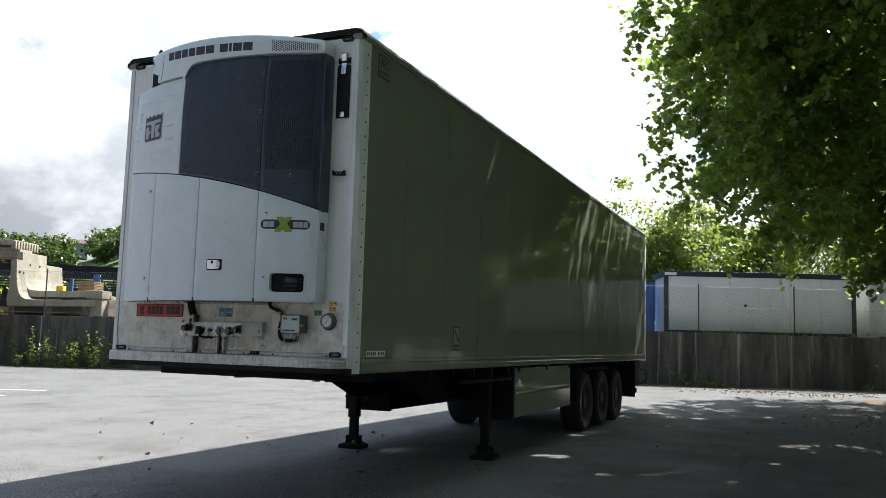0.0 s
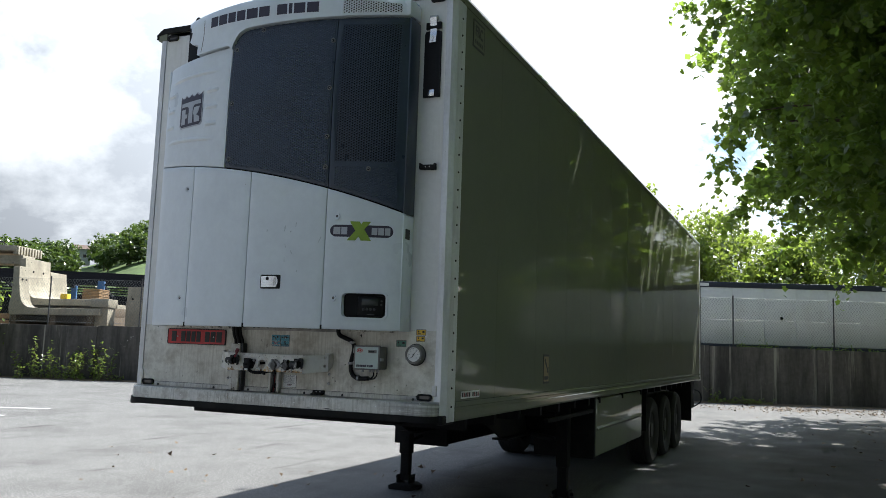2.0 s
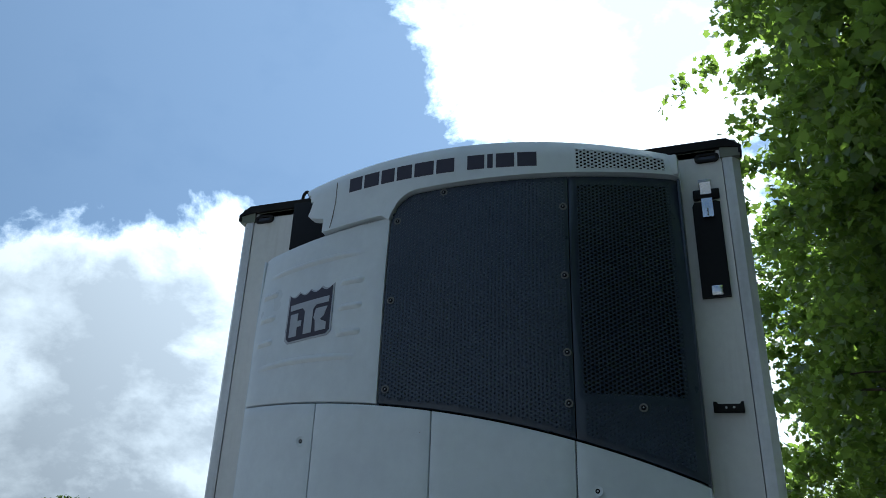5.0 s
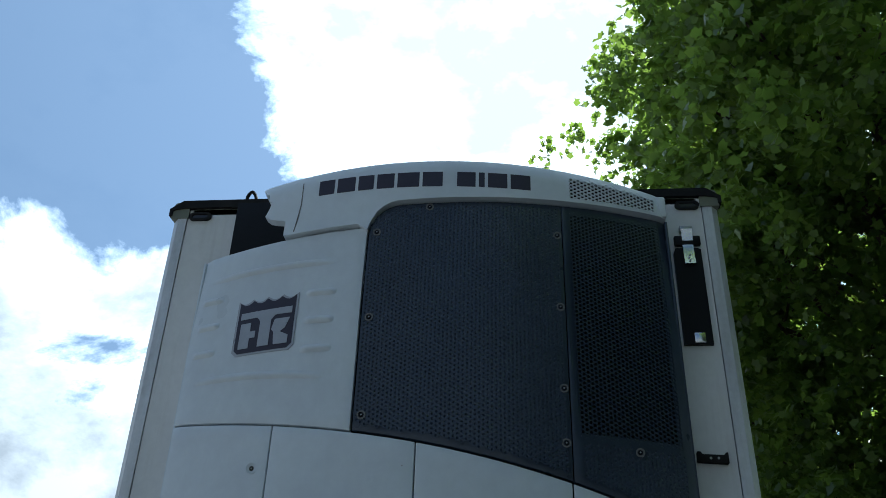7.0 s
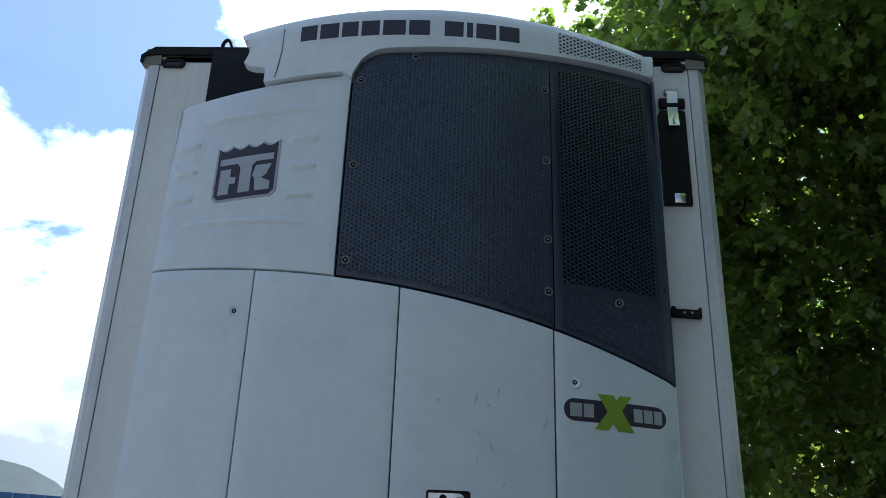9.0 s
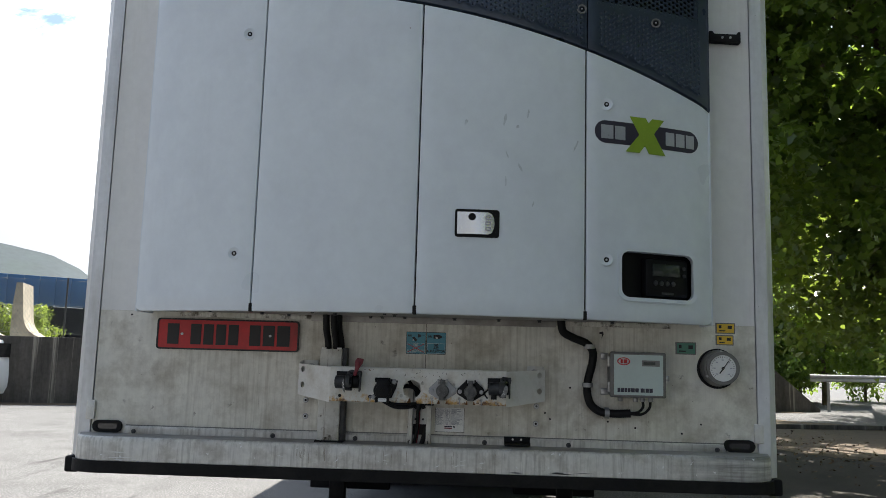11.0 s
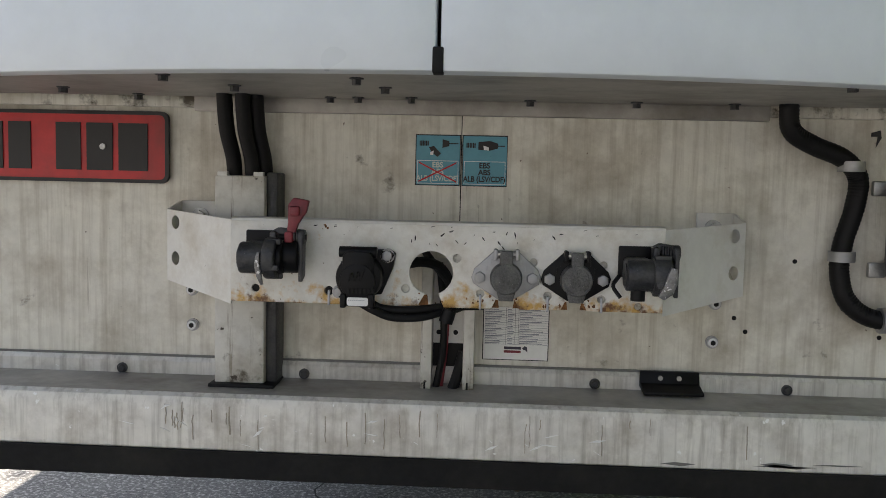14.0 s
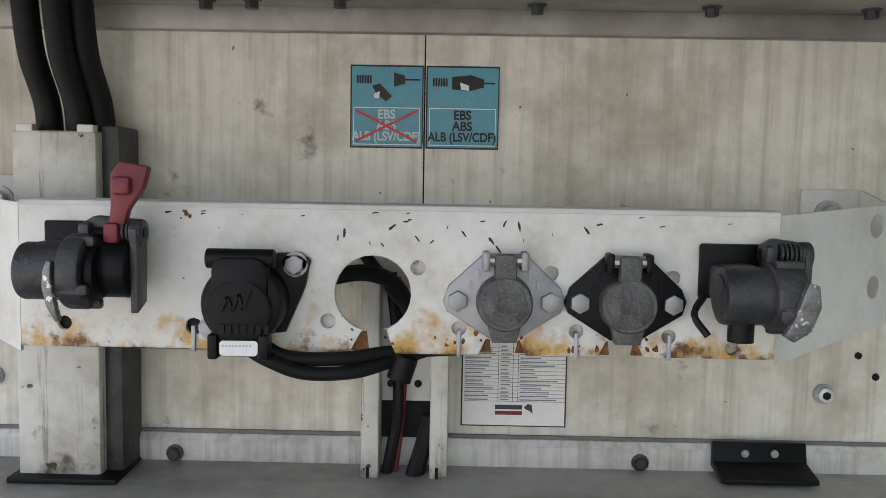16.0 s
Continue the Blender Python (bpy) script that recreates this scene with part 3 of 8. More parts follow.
def sheet(outer, holes=(), yf=None, thick=0.01, step=0.06, bm=None, edge=0.0):
    """A plate over an outline in (x, z), with holes, that lies on the surface y = yf(x, z) and is thick metres deep behind it."""
    from mathutils.geometry import delaunay_2d_cdt
    yf = yf or (lambda x, z: 0.0)
    loops = [dense(list(outer), step)] + [list(h) for h in holes]
    pts, edges = [], []
    for lp in loops:
        s = len(pts)
        pts += lp
        edges += [(s + k, s + (k + 1) % len(lp)) for k in range(len(lp))]
    nb = len(pts)
    xs, zs = [p[0] for p in loops[0]], [p[1] for p in loops[0]]
    nx, nz = int((max(xs) - min(xs)) / step), int((max(zs) - min(zs)) / step)
    for i in range(1, nx):
        for j in range(1, nz):
            q = (min(xs) + i * (max(xs) - min(xs)) / nx, min(zs) + j * (max(zs) - min(zs)) / nz)
            if inside(q, loops[0]) and not any(inside(q, h) for h in loops[1:]):
                if min((q[0] - p[0]) ** 2 + (q[1] - p[1]) ** 2 for p in pts[:nb]) > (0.3 * step) ** 2:
                    pts.append(q)
    vs, _, fs, _, _, _ = delaunay_2d_cdt([Vector(p) for p in pts], edges, [], 0, 1e-6)
    bm2 = bmesh.new()
    front = [bm2.verts.new((v.x, yf(v.x, v.y), v.y)) for v in vs]
    faces = []
    for f in fs:
        c = sum((vs[k] for k in f), Vector((0, 0))) / len(f)
        if inside(c, loops[0]) and not any(inside(c, h) for h in loops[1:]):
            faces.append(bm2.faces.new([front[k] for k in f]))
    bm2.normal_update()
    for f in faces:
        if f.normal.y > 0:
            f.normal_flip()
    r = bmesh.ops.extrude_face_region(bm2, geom=faces)
    vv = [g for g in r["geom"] if isinstance(g, bmesh.types.BMVert)]
    # the pushed copy becomes the front, the first faces the back
    back = [v for v in front if v.is_valid]
    for v in back:
        v.co.y += thick
    loose = [v for v in bm2.verts if not v.link_faces]
    bmesh.ops.delete(bm2, geom=loose, context="VERTS")
    bmesh.ops.recalc_face_normals(bm2, faces=bm2.faces)
    if edge:
        rim = [e for e in bm2.edges if len(e.link_faces) == 2 and e.calc_face_angle(0.0) > 1.0 and all(v in set(vv) for v in e.verts)]
        bmesh.ops.bevel(bm2, geom=rim, offset=edge, segments=2, affect="EDGES", profile=0.5)
    return join(bm, bm2)


def decal(outer, y, thick=0.0015, bm=None, holes=()):
    """A thin flat sticker on a plane y, standing proud of it."""
    return sheet(outer, holes, lambda x, z: y, thick, 0.5, bm)


def rect(x0, x1, z0, z1):
    return [(x0, z0), (x1, z0), (x1, z1), (x0, z1)]


def text_bm(words, size, place, turn=None, depth=0.0006, squeeze=1.0):
    """Flat lettering in Blender's own font, facing -y, centred at place."""
    cu = bpy.data.curves.new("lettering", "FONT")
    cu.body, cu.size, cu.align_x, cu.align_y, cu.extrude = words, size, "CENTER", "CENTER", depth
    cu.offset = size * 0.028
    tmp = bpy.data.objects.new("lettering", cu)
    scene.collection.objects.link(tmp)
    bpy.context.view_layer.update()
    me = bpy.data.meshes.new_from_object(tmp)
    bpy.data.objects.remove(tmp)
    bm = bmesh.new()
    bm.from_mesh(me)
    bpy.data.meshes.remove(me)
    m = Matrix.Translation(place) @ (turn or pose(0, 0, 0, 90, 0, 0)) @ Matrix.Diagonal((squeeze, 1, 1, 1))
    bmesh.ops.transform(bm, matrix=m, verts=bm.verts)
    return bm


def screw(parent, x, y, z, r=0.008, material=None, name="screw"):
    """A dome-headed screw with a socket, facing -y."""
    b = cyl((x, y + 0.001, z), (x, y - 0.0025, z), r * 1.35, n=16, bevel=0.0006)
    cyl((x, y - 0.002, z), (x, y - 0.0065, z), r, r * 0.75, n=16, bm=b)
    cyl((x, y - 0.0062, z), (x, y - 0.007, z), r * 0.38, n=6, bm=b)
    return part(name, b, material or M_COUPL, parent)

# ---- the yard: ground and far land ----
g = bmesh.new()
xs = [-4000, -900, -300, -120, -60, -30, -15, -6, 0, 6, 15, 30, 60, 120, 300, 900, 4000]
gv = [[g.verts.new((x, y, 0.0)) for x in xs] for y in xs]
for a, b in zip(gv, gv[1:]):
    for k in range(len(xs) - 1):
        g.faces.new((a[k], a[k + 1], b[k + 1], b[k]))
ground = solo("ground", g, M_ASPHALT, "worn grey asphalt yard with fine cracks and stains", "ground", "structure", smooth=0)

WALL_DIR = Vector((math.cos(radians(20.3)), math.sin(radians(20.3)), 0))
WALL_OUT = Vector((-WALL_DIR.y, WALL_DIR.x, 0))
WALL_0 = Vector((0, 28.4, 0))
WALL_M = Matrix(((WALL_DIR.x, WALL_OUT.x, 0, WALL_0.x), (WALL_DIR.y, WALL_OUT.y, 0, WALL_0.y), (0, 0, 1, 0), (0, 0, 0, 1)))


def at_wall(bm):
    """From the wall's own frame (along, behind, up) to the yard's."""
    bmesh.ops.transform(bm, matrix=WALL_M, verts=bm.verts)
    return bm


# boundary wall, cast in bays with open joints and a slightly proud coping
bw = None
for k, s in enumerate(np.arange(-60, 12, 4.0)):
    bw = box(s + 0.012, s + 3.988, 0.0, 0.28, -0.2, 2.12 + 0.03 * math.sin(k * 2.3), 0.012, bw)
box(-60, 12, 0.03, 0.25, -0.2, 2.05, 0, bw)
# its east end slopes down to the ground
prism([Vector((12.0, 0.0, -0.2)), Vector((15.9, 0.0, -0.2)), Vector((15.9, 0.0, 0.12)), Vector((13.1, 0.0, 2.1)), Vector((12.0, 0.0, 2.1))], (0, 0.28, 0), bw)
boundary_wall = solo("wall_north", at_wall(bw), M_CONC_D, "dark weathered concrete boundary wall with pale streaks", "wall", "structure", smooth=0)
bank = prism([Vector((-80, 0.28, -0.2)), Vector((15.8, 0.28, -0.2)), Vector((13.2, 0.28, 1.9)), Vector((-80, 0.28, 1.9))], (0, 40, 0))
raised_ground = solo("raised_ground", at_wall(bank), M_SOIL, "raised earth behind the boundary wall", "ground", "structure", smooth=0)
strip = bmesh.new()
sv = []
rng = random.Random(5)
for s in np.arange(-60, 15, 0.5):
    w = 0.45 + 0.5 * rng.random()
    sv.append((strip.verts.new((s, 0.02, 0.03)), strip.verts.new((s, -w * 0.5, 0.02)), strip.verts.new((s, -w, 0.004))))
for a, b in zip(sv, sv[1:]):
    strip.faces.new((a[0], a[1], b[1], b[0]))
    strip.faces.new((a[1], a[2], b[2], b[1]))
solo("verge", at_wall(strip), M_SOIL, "brown leaf litter along the foot of the wall", "verge", "structure", smooth=0)

# chain-link fence on the wall
fence = thing("chain_link_fence", tuple(WALL_M @ Vector((0, 0.14, 2.1))), "chain-link wire fence on dark posts along the concrete wall", "fence")
for s in [0.94 + 3.77 * k for k in range(-4, 4)] + [-26.15 + 3.77 * k for k in range(-7, 3)]:
    part("post", at_wall(cyl((s, 0.14, 2.05), (s, 0.14, 4.08), 0.028, n=8)), M_GALV, fence)
for z in (2.25, 3.15, 3.98):
    part("line_wire", at_wall(cyl((-52, 0.14, z), (12.4, 0.14, z), 0.0035, n=4)), M_WIRE, fence)
fv, ff = [], []
for s in np.arange(-52, 11.2, 0.11):
    for sg in (1, -1):
        a, b = WALL_M @ Vector((s, 0.14, 2.2)), WALL_M @ Vector((s + sg * 1.2, 0.14, 3.98))
        d = WALL_DIR * 0.004
        i = len(fv)
        fv += [a - d, a + d, b + d, b - d]
        ff.append((i, i + 1, i + 2, i + 3))
tagged(raw("wire_mesh", fv, ff, M_WIRE, fence), "thin diamond wire mesh", kind="stuff")

# ---- site cabins behind the wall ----
def site_cabin(s0, s1, y0, y1, z0, z1, label):
    e = thing("site_cabin", tuple(WALL_M @ Vector(((s0 + s1) / 2, (y0 + y1) / 2, z0))), label, "site cabin")
    part("body", at_wall(box(s0 + 0.1, s1 - 0.1, y0 + 0.04, y1 - 0.04, z0 + 0.1, z1 - 0.1)), M_CONT_W, e)
    n = int((s1 - s0 - 0.36) / 1.16)
    for k in range(n):
        a = s0 + 0.18 + k * (s1 - s0 - 0.36) / n
        part("panel", at_wall(box(a + 0.006, a + (s1 - s0 - 0.36) / n - 0.006, y0 + 0.02, y0 + 0.05, z0 + 0.12, z1 - 0.2, 0.004)), M_CONT_W, e)
    part("roof_beam", at_wall(box(s0, s1, y0, y0 + 0.15, z1 - 0.22, z1, 0.01)), M_CONT_B, e, "dark navy roof beam")
    part("roof_beam", at_wall(box(s0, s0 + 0.15, y0 + 0.15, y1, z1 - 0.22, z1, 0.01)), M_CONT_B, e)
    part("roof", at_wall(box(s0 + 0.15, s1, y0 + 0.15, y1, z1 - 0.12, z1 - 0.02)), M_CONT_B, e)
    part("floor_beam", at_wall(box(s0, s1, y0, y0 + 0.15, z0, z0 + 0.14, 0.01)), M_CONT_B, e)
    for a in (s0, s1 - 0.17):
        part("corner_post", at_wall(box(a, a + 0.17, y0 - 0.005, y0 + 0.14, z0 + 0.14, z1 - 0.22, 0.01)), M_CONT_B, e)
        part("plate", at_wall(box(a + 0.02 if a == s0 else a - 0.4, a + 0.5 if a == s0 else a + 0.14, y0 - 0.02, y0 - 0.004, z1 - 0.18, z1 - 0.06)), M_WHITE, e, "small pale plate with unreadable marks")
    return e


cabin = site_cabin(-0.25, 7.5, 1.0, 3.4, 2.1, 4.68, "white panelled site cabin with dark navy frame")
part("vent", at_wall(cyl((3.05, 1.03, 3.30), (3.05, 0.96, 3.30), 0.06, n=10)), M_BLACK, cabin, "round black wall vent")


def shipping_container(s0, s1, y0, y1, z0, z1, material, label):
    e = thing("shipping_container", tuple(WALL_M @ Vector(((s0 + s1) / 2, (y0 + y1) / 2, z0))), label, "container")
    b = bmesh.new()
    pitch, dep = 0.28, 0.04
    pts = []
    s = s0 + 0.1
    while s < s1 - 0.1:
        pts += [(s, y0 + 0.03), (s + pitch * 0.35, y0 + 0.03), (s + pitch * 0.5, y0 + 0.03 + dep), (s + pitch * 0.85, y0 + 0.03 + dep)]
        s += pitch
    lo = [b.verts.new((p[0], p[1], z0 + 0.12)) for p in pts]
    hi = [b.verts.new((p[0], p[1], z1 - 0.1)) for p in pts]
    for k in range(len(pts) - 1):
        b.faces.new((lo[k], lo[k + 1], hi[k + 1], hi[k]))
    part("corrugated_side", at_wall(b), material, e, smooth=0)
    part("core", at_wall(box(s0 + 0.1, s1 - 0.1, y0 + 0.09, y1, z0 + 0.02, z1 - 0.03)), material, e)
    for z in ((z0, z0 + 0.13), (z1 - 0.11, z1)):
        part("rail", at_wall(box(s0, s1, y0, y0 + 0.1, z[0], z[1], 0.01)), material, e)
    for a in (s0, s1 - 0.12):
        part("corner_post", at_wall(box(a, a + 0.12, y0 - 0.004, y0 + 0.1, z0 + 0.13, z1 - 0.11, 0.01)), material, e)
    return e


shipping_container(-6.3, -0.42, 2.4, 4.8, 1.95, 4.30, M_CONT_BL, "blue corrugated shipping container behind the wall")
shipping_container(7.85, 12.9, 0.6, 3.0, 1.95, 4.52, M_CONT_W, "white corrugated shipping container behind the wall")

# ---- precast yard behind the wall, to the west ----
def precast_wall_unit(s, y, w, h, z0, turn=0.0, tilt=0.0):
    """An L-shaped precast element: a tapered upright with a curved heel."""
    e = thing("precast_wall_unit", tuple(WALL_M @ Vector((s, y, z0))), "pale weathered precast concrete wall unit with a curved heel", "concrete unit", "stacked precast units")
    prof = [(0, 0), (1.25, 0), (1.3, 0.14)]
    for k in range(7):
        a = radians(90 * k / 6)
        prof.append((0.36 + 0.75 * (1 - math.sin(a)), 0.16 + 0.75 * (1 - math.cos(a))))
    prof += [(0.26, h), (0.06, h), (0, h * 0.6)]
    m = pose(s, y, z0, tilt, 0, turn)
    b = prism([m @ Vector((p[0], -w / 2, p[1])) for p in prof], m.to_3x3() @ Vector((0, w, 0)))
    part("stem", at_wall(b), M_CONC_L, e, smooth=0.3)
    for o in (-w * 0.2, w * 0.2):
        c = cyl(m @ Vector((-0.002, o, h * 0.72)), m @ Vector((-0.02, o, h * 0.72)), 0.045, n=8)
        part("lifting_eye", at_wall(c), M_BLACK, e)
    return e


for s, y, w, h, z0, tn in ((-23.6, 2.6, 1.2, 1.9, 2.0, 70), (-22.6, 2.8, 1.3, 2.75, 2.0, 68), (-21.6, 3.6, 1.2, 2.4, 2.0, 66),
                           (-17.2, 2.2, 1.5, 2.15, 1.95, -4), (-15.9, 2.3, 1.5, 2.0, 1.95, -4), (-18.6, 2.3, 1.5, 2.3, 1.95, -4), (-20.0, 2.5, 1.5, 2.45, 1.95, -4)):
    precast_wall_unit(s, y, w, h, z0, tn)


def precast_angle(s0, o0, o1, z0, h, foot, label):
    """A long-footed precast angle: a tapered stem that curves into a thick foot."""
    e = thing("precast_angle", tuple(WALL_M @ Vector((s0, o0, z0))), label, "concrete unit", "stacked precast angles")
    prof = [(0.0, 0.0), (foot, 0.06), (foot, 0.34), (1.25, 0.30), (0.78, 0.33), (0.60, 0.44), (0.48, 0.62), (0.40, 0.88), (0.33, 1.35), (0.29, h), (0.02, h - 0.04), (0.06, 1.1), (-0.06, 0.3)]
    part("body", at_wall(prism([Vector((s0 + p[0], o0, z0 + p[1])) for p in prof], (0, o1 - o0, 0), bevel=0.02)), M_CONC_L, e, smooth=0)
    for o in (o0 + (o1 - o0) * 0.3, o0 + (o1 - o0) * 0.7):
        part("lifting_hole", at_wall(cyl((s0 + 0.30, o, z0 + h - 0.55), (s0 + 0.345, o, z0 + h - 0.56), 0.05, n=8)), M_BLACK, e)
    return e


precast_angle(-28.80, 2.25, 4.30, 2.95, 2.04, 3.60, "pale precast concrete angle on timber bearers behind the wall")
precast_angle(-28.80, 4.36, 5.80, 2.85, 1.72, 3.40, "lower precast concrete angle set behind the tall one")
precast_angle(-28.58, 1.45, 2.20, 2.52, 2.05, 3.90, "weathered grey precast concrete angle close to the wall")
bearer = thing("timber_bearer", tuple(WALL_M @ Vector((-27, 3, 1.9))), "dark timber bearers under the precast angles", "timber")
for sb, z1 in ((-28.4, 2.50), (-26.7, 2.54), (-25.1, 2.58)):
    part("bearer", at_wall(box(sb - 0.12, sb + 0.12, 1.5, 5.7, 1.85, z1, 0.01)), M_TWIG, bearer)
    part("packing", at_wall(box(sb - 0.10, sb + 0.10, 2.3, 5.6, z1, z1 + 0.40, 0.01)), M_TWIG, bearer)


def concrete_beam(s0, s1, y, z, w, h, label="pale precast concrete beam lying on timber"):
    e = thing("concrete_beam", tuple(WALL_M @ Vector(((s0 + s1) / 2, y, z))), label, "concrete beam", "stacked beams")
    part("beam", at_wall(box(s0, s1, y, y + w, z, z + h, 0.02)), M_CONC_L, e)
    return e


concrete_beam(-25.05, -24.44, 1.7, 1.9, 0.7, 1.02)
concrete_beam(-25.16, -24.40, 1.6, 2.93, 0.9, 0.36)
slab = thing("ribbed_slab", tuple(WALL_M @ Vector((-31, 5, 4.9))), "ribbed precast concrete floor slab laid over the units", "concrete slab")
part("slab", at_wall(box(-35.5, -29.36, 2.9, 5.0, 5.36, 5.60, 0.01)), M_CONC_L, slab)
for k in range(9):
    part("rib", at_wall(box(-29.52, -29.30, 2.95 + k * 0.23, 3.07 + k * 0.23, 5.20, 5.57, 0.01)), M_CONC_L, slab)
part("beam", at_wall(box(-35.5, -29.2, 3.2, 4.2, 4.80, 5.19, 0.01)), M_CONC_L, slab)
for k in range(3):
    part("prop", at_wall(box(-34.5 + 2.4 * k, -34.2 + 2.4 * k, 3.4, 4.0, 1.9, 4.80, 0.01)), M_CONC_L, slab)
part("lifting_eye", at_wall(tube([(-30.5, 3.2, 5.58), (-30.35, 3.2, 5.76), (-30.15, 3.2, 5.74), (-30.05, 3.2, 5.58)], 0.035, 6)), M_BLACK, slab)
boards = thing("board_stack", tuple(WALL_M @ Vector((-27.4, 6.5, 1.9))), "stack of sawn orange-brown boards on dark blocks", "timber stack")
part("block_base", at_wall(box(-27.85, -26.9, 6.1, 7.0, 1.85, 3.46, 0.02)), M_CONC_D, boards)
for k in range(7):
    part("board", at_wall(box(-27.80 + 0.01 * (k % 3), -26.96 - 0.015 * (k % 2), 6.05, 7.1, 3.465 + k * 0.072, 3.525 + k * 0.072, 0.005)), M_ROCKY, boards)
yb = thing("yellow_block", tuple(WALL_M @ Vector((-26.9, 3.4, 3.3))), "small yellow painted block on the beams", "block")
part("block", at_wall(box(-26.98, -26.66, 2.5, 2.8, 3.265, 3.50, 0.02)), M_YPAINT, yb)

# open steel shed and its blue clad part beyond
shed = thing("steel_shed", (-40, 44, 1.9), "open dark steel shed with blue columns and blue cladding", "shed")
SA, SB = Vector((-62, 33, 0)), Vector((-22, 62, 0))
sd = (SB - SA).normalized()
so = Vector((-sd.y, sd.x, 0))
SM = Matrix(((sd.x, so.x, 0, SA.x), (sd.y, so.y, 0, SA.y), (0, 0, 1, 0), (0, 0, 0, 1)))


def at_shed(bm):
    bmesh.ops.transform(bm, matrix=SM, verts=bm.verts)
    return bm


L = (SB - SA).length
for k in range(7):
    a = k * L / 6
    part("column", at_shed(box(a - 0.2, a + 0.2, 0, 0.35, 1.8, 5.6, 0.02)), M_SHED if k < 5 else M_STEELD, shed)
    part("rafter", at_shed(prism([(a - 0.1, -0.6, 5.6), (a - 0.1, 9, 7.2), (a - 0.1, 18, 5.6), (a - 0.1, 18, 5.35), (a - 0.1, 9, 6.9), (a - 0.1, -0.6, 5.35)], (0.2, 0, 0))), M_STEELD, shed)
    part("column", at_shed(box(a - 0.2, a + 0.2, 17.5, 17.9, 1.8, 5.6, 0.02)), M_STEELD, shed)
for k in range(9):
    y = -0.4 + k * 1.15
    part("purlin", at_shed(box(0, L, y, y + 0.12, 5.62 + (y + 0.6) * 1.6 / 9.6, 5.76 + (y + 0.6) * 1.6 / 9.6)), M_STEELD, shed)
for k in range(8):
    y = 9.6 + k * 1.1
    part("purlin", at_shed(box(0, L, y, y + 0.5, 7.12 - (y - 9) * 1.6 / 9, 7.22 - (y - 9) * 1.6 / 9)), M_STEELD, shed)
part("column", at_shed(box(18.25, 18.75, -0.45, -0.05, 1.8, 6.0, 0.02)), M_SHED, shed)
part("back_cladding", at_shed(box(0, L, 18, 18.1, 1.8, 5.7)), M_STEELD, shed)
for k in range(16):
    part("cladding_panel", at_shed(box(L * 0.66 + k * 1.04, L * 0.66 + k * 1.04 + 1.02, -0.7, -0.62, 4.9, 7.0, 0.01)), M_SHED, shed, "blue corrugated cladding")
for k, (a, c) in enumerate(((2, 5), (8, 3), (14, 4), (19, 2))):
    st = thing("timber_stack", tuple(SM @ Vector((a, 4, 1.9))), "brown stack of boards under the shed roof", "timber stack", "stacks in the shed")
    for j in range(c):
        part("layer", at_shed(box(a, a + 3.6, 3, 5, 1.9 + j * 0.5, 2.32 + j * 0.5, 0.02)), M_ROCKY, st)

# floodlight mast beside the wall
mast = thing("floodlight_mast", (-26.5, 15.2, 0), "dark floodlight on a tall steel mast by the wall", "floodlight")
part("mast", cyl((-26.5, 15.2, -0.02), (-26.5, 15.2, 13.7), 0.11, 0.06, n=12), M_GALV, mast)
part("base_plate", box(-26.75, -26.25, 14.95, 15.45, 0.0, 0.03, 0.004), M_GALV, mast)
part("arm", tube([(-26.5, 15.2, 13.6), (-26.2, 15.55, 13.72), (-25.9, 15.9, 13.72)], 0.035, 8), M_GALV, mast)
lamp_m = pose(-25.9, 15.92, 13.72, 0, 0, 50)
part("lamp_head", prism([lamp_m @ Vector(p) for p in ((-0.22, -0.16, 0.36), (0.02, -0.16, 0.30), (0.06, -0.16, -0.12), (0.22, -0.16, -0.18), (0.20, -0.16, -0.40), (-0.28, -0.16, -0.26))], lamp_m.to_3x3() @ Vector((0, 0.32, 0)), bevel=0.015), M_STEELD, mast)
part("lamp_glass", prism([lamp_m @ Vector(p) for p in ((0.18, -0.13, -0.402), (0.18, 0.13, -0.402), (-0.25, 0.13, -0.29), (-0.25, -0.13, -0.29))], (0, 0, -0.012)), M_RUST, mast, "dull red-brown underside")

# ---- hills, houses, mountain ----
hv, hf = [], []
HN, HM = 60, 22
for j in range(HM):
    for i in range(HN):
        ang = radians(22 + 40 * i / (HN - 1))
        d = 120 + j * 14.0
        t = j / (HM - 1)
        ridge = 3 + 38 * math.exp(-((math.degrees(ang) - 41.5) / 5.5) ** 2) + 27 * math.exp(-((math.degrees(ang) - 52) / 7.0) ** 2)
        z = -1.5 + ridge * (3 * t * t - 2 * t ** 3) * 1.05 + 1.2 * noise.noise(Vector((i * 0.3, j * 0.3, 0)))
        hv.append((-d * math.sin(ang), d * math.cos(ang), z))
for j in range(HM - 1):
    for i in range(HN - 1):
        a = j * HN + i
        hf.append((a, a + HN, a + HN + 1, a + 1))
hill = tagged(raw("hill", hv, hf, M_GRASS, None, True), "green hillside meadow far behind the yard", "hill", kind="structure")


def hill_z(ang_deg, d):
    t = min(1.0, max(0.0, (d - 120) / (14.0 * (HM - 1))))
    ridge = 3 + 38 * math.exp(-((ang_deg - 41.5) / 5.5) ** 2) + 27 * math.exp(-((ang_deg - 52) / 7.0) ** 2)
    return -1.5 + ridge * (3 * t * t - 2 * t ** 3) * 1.05


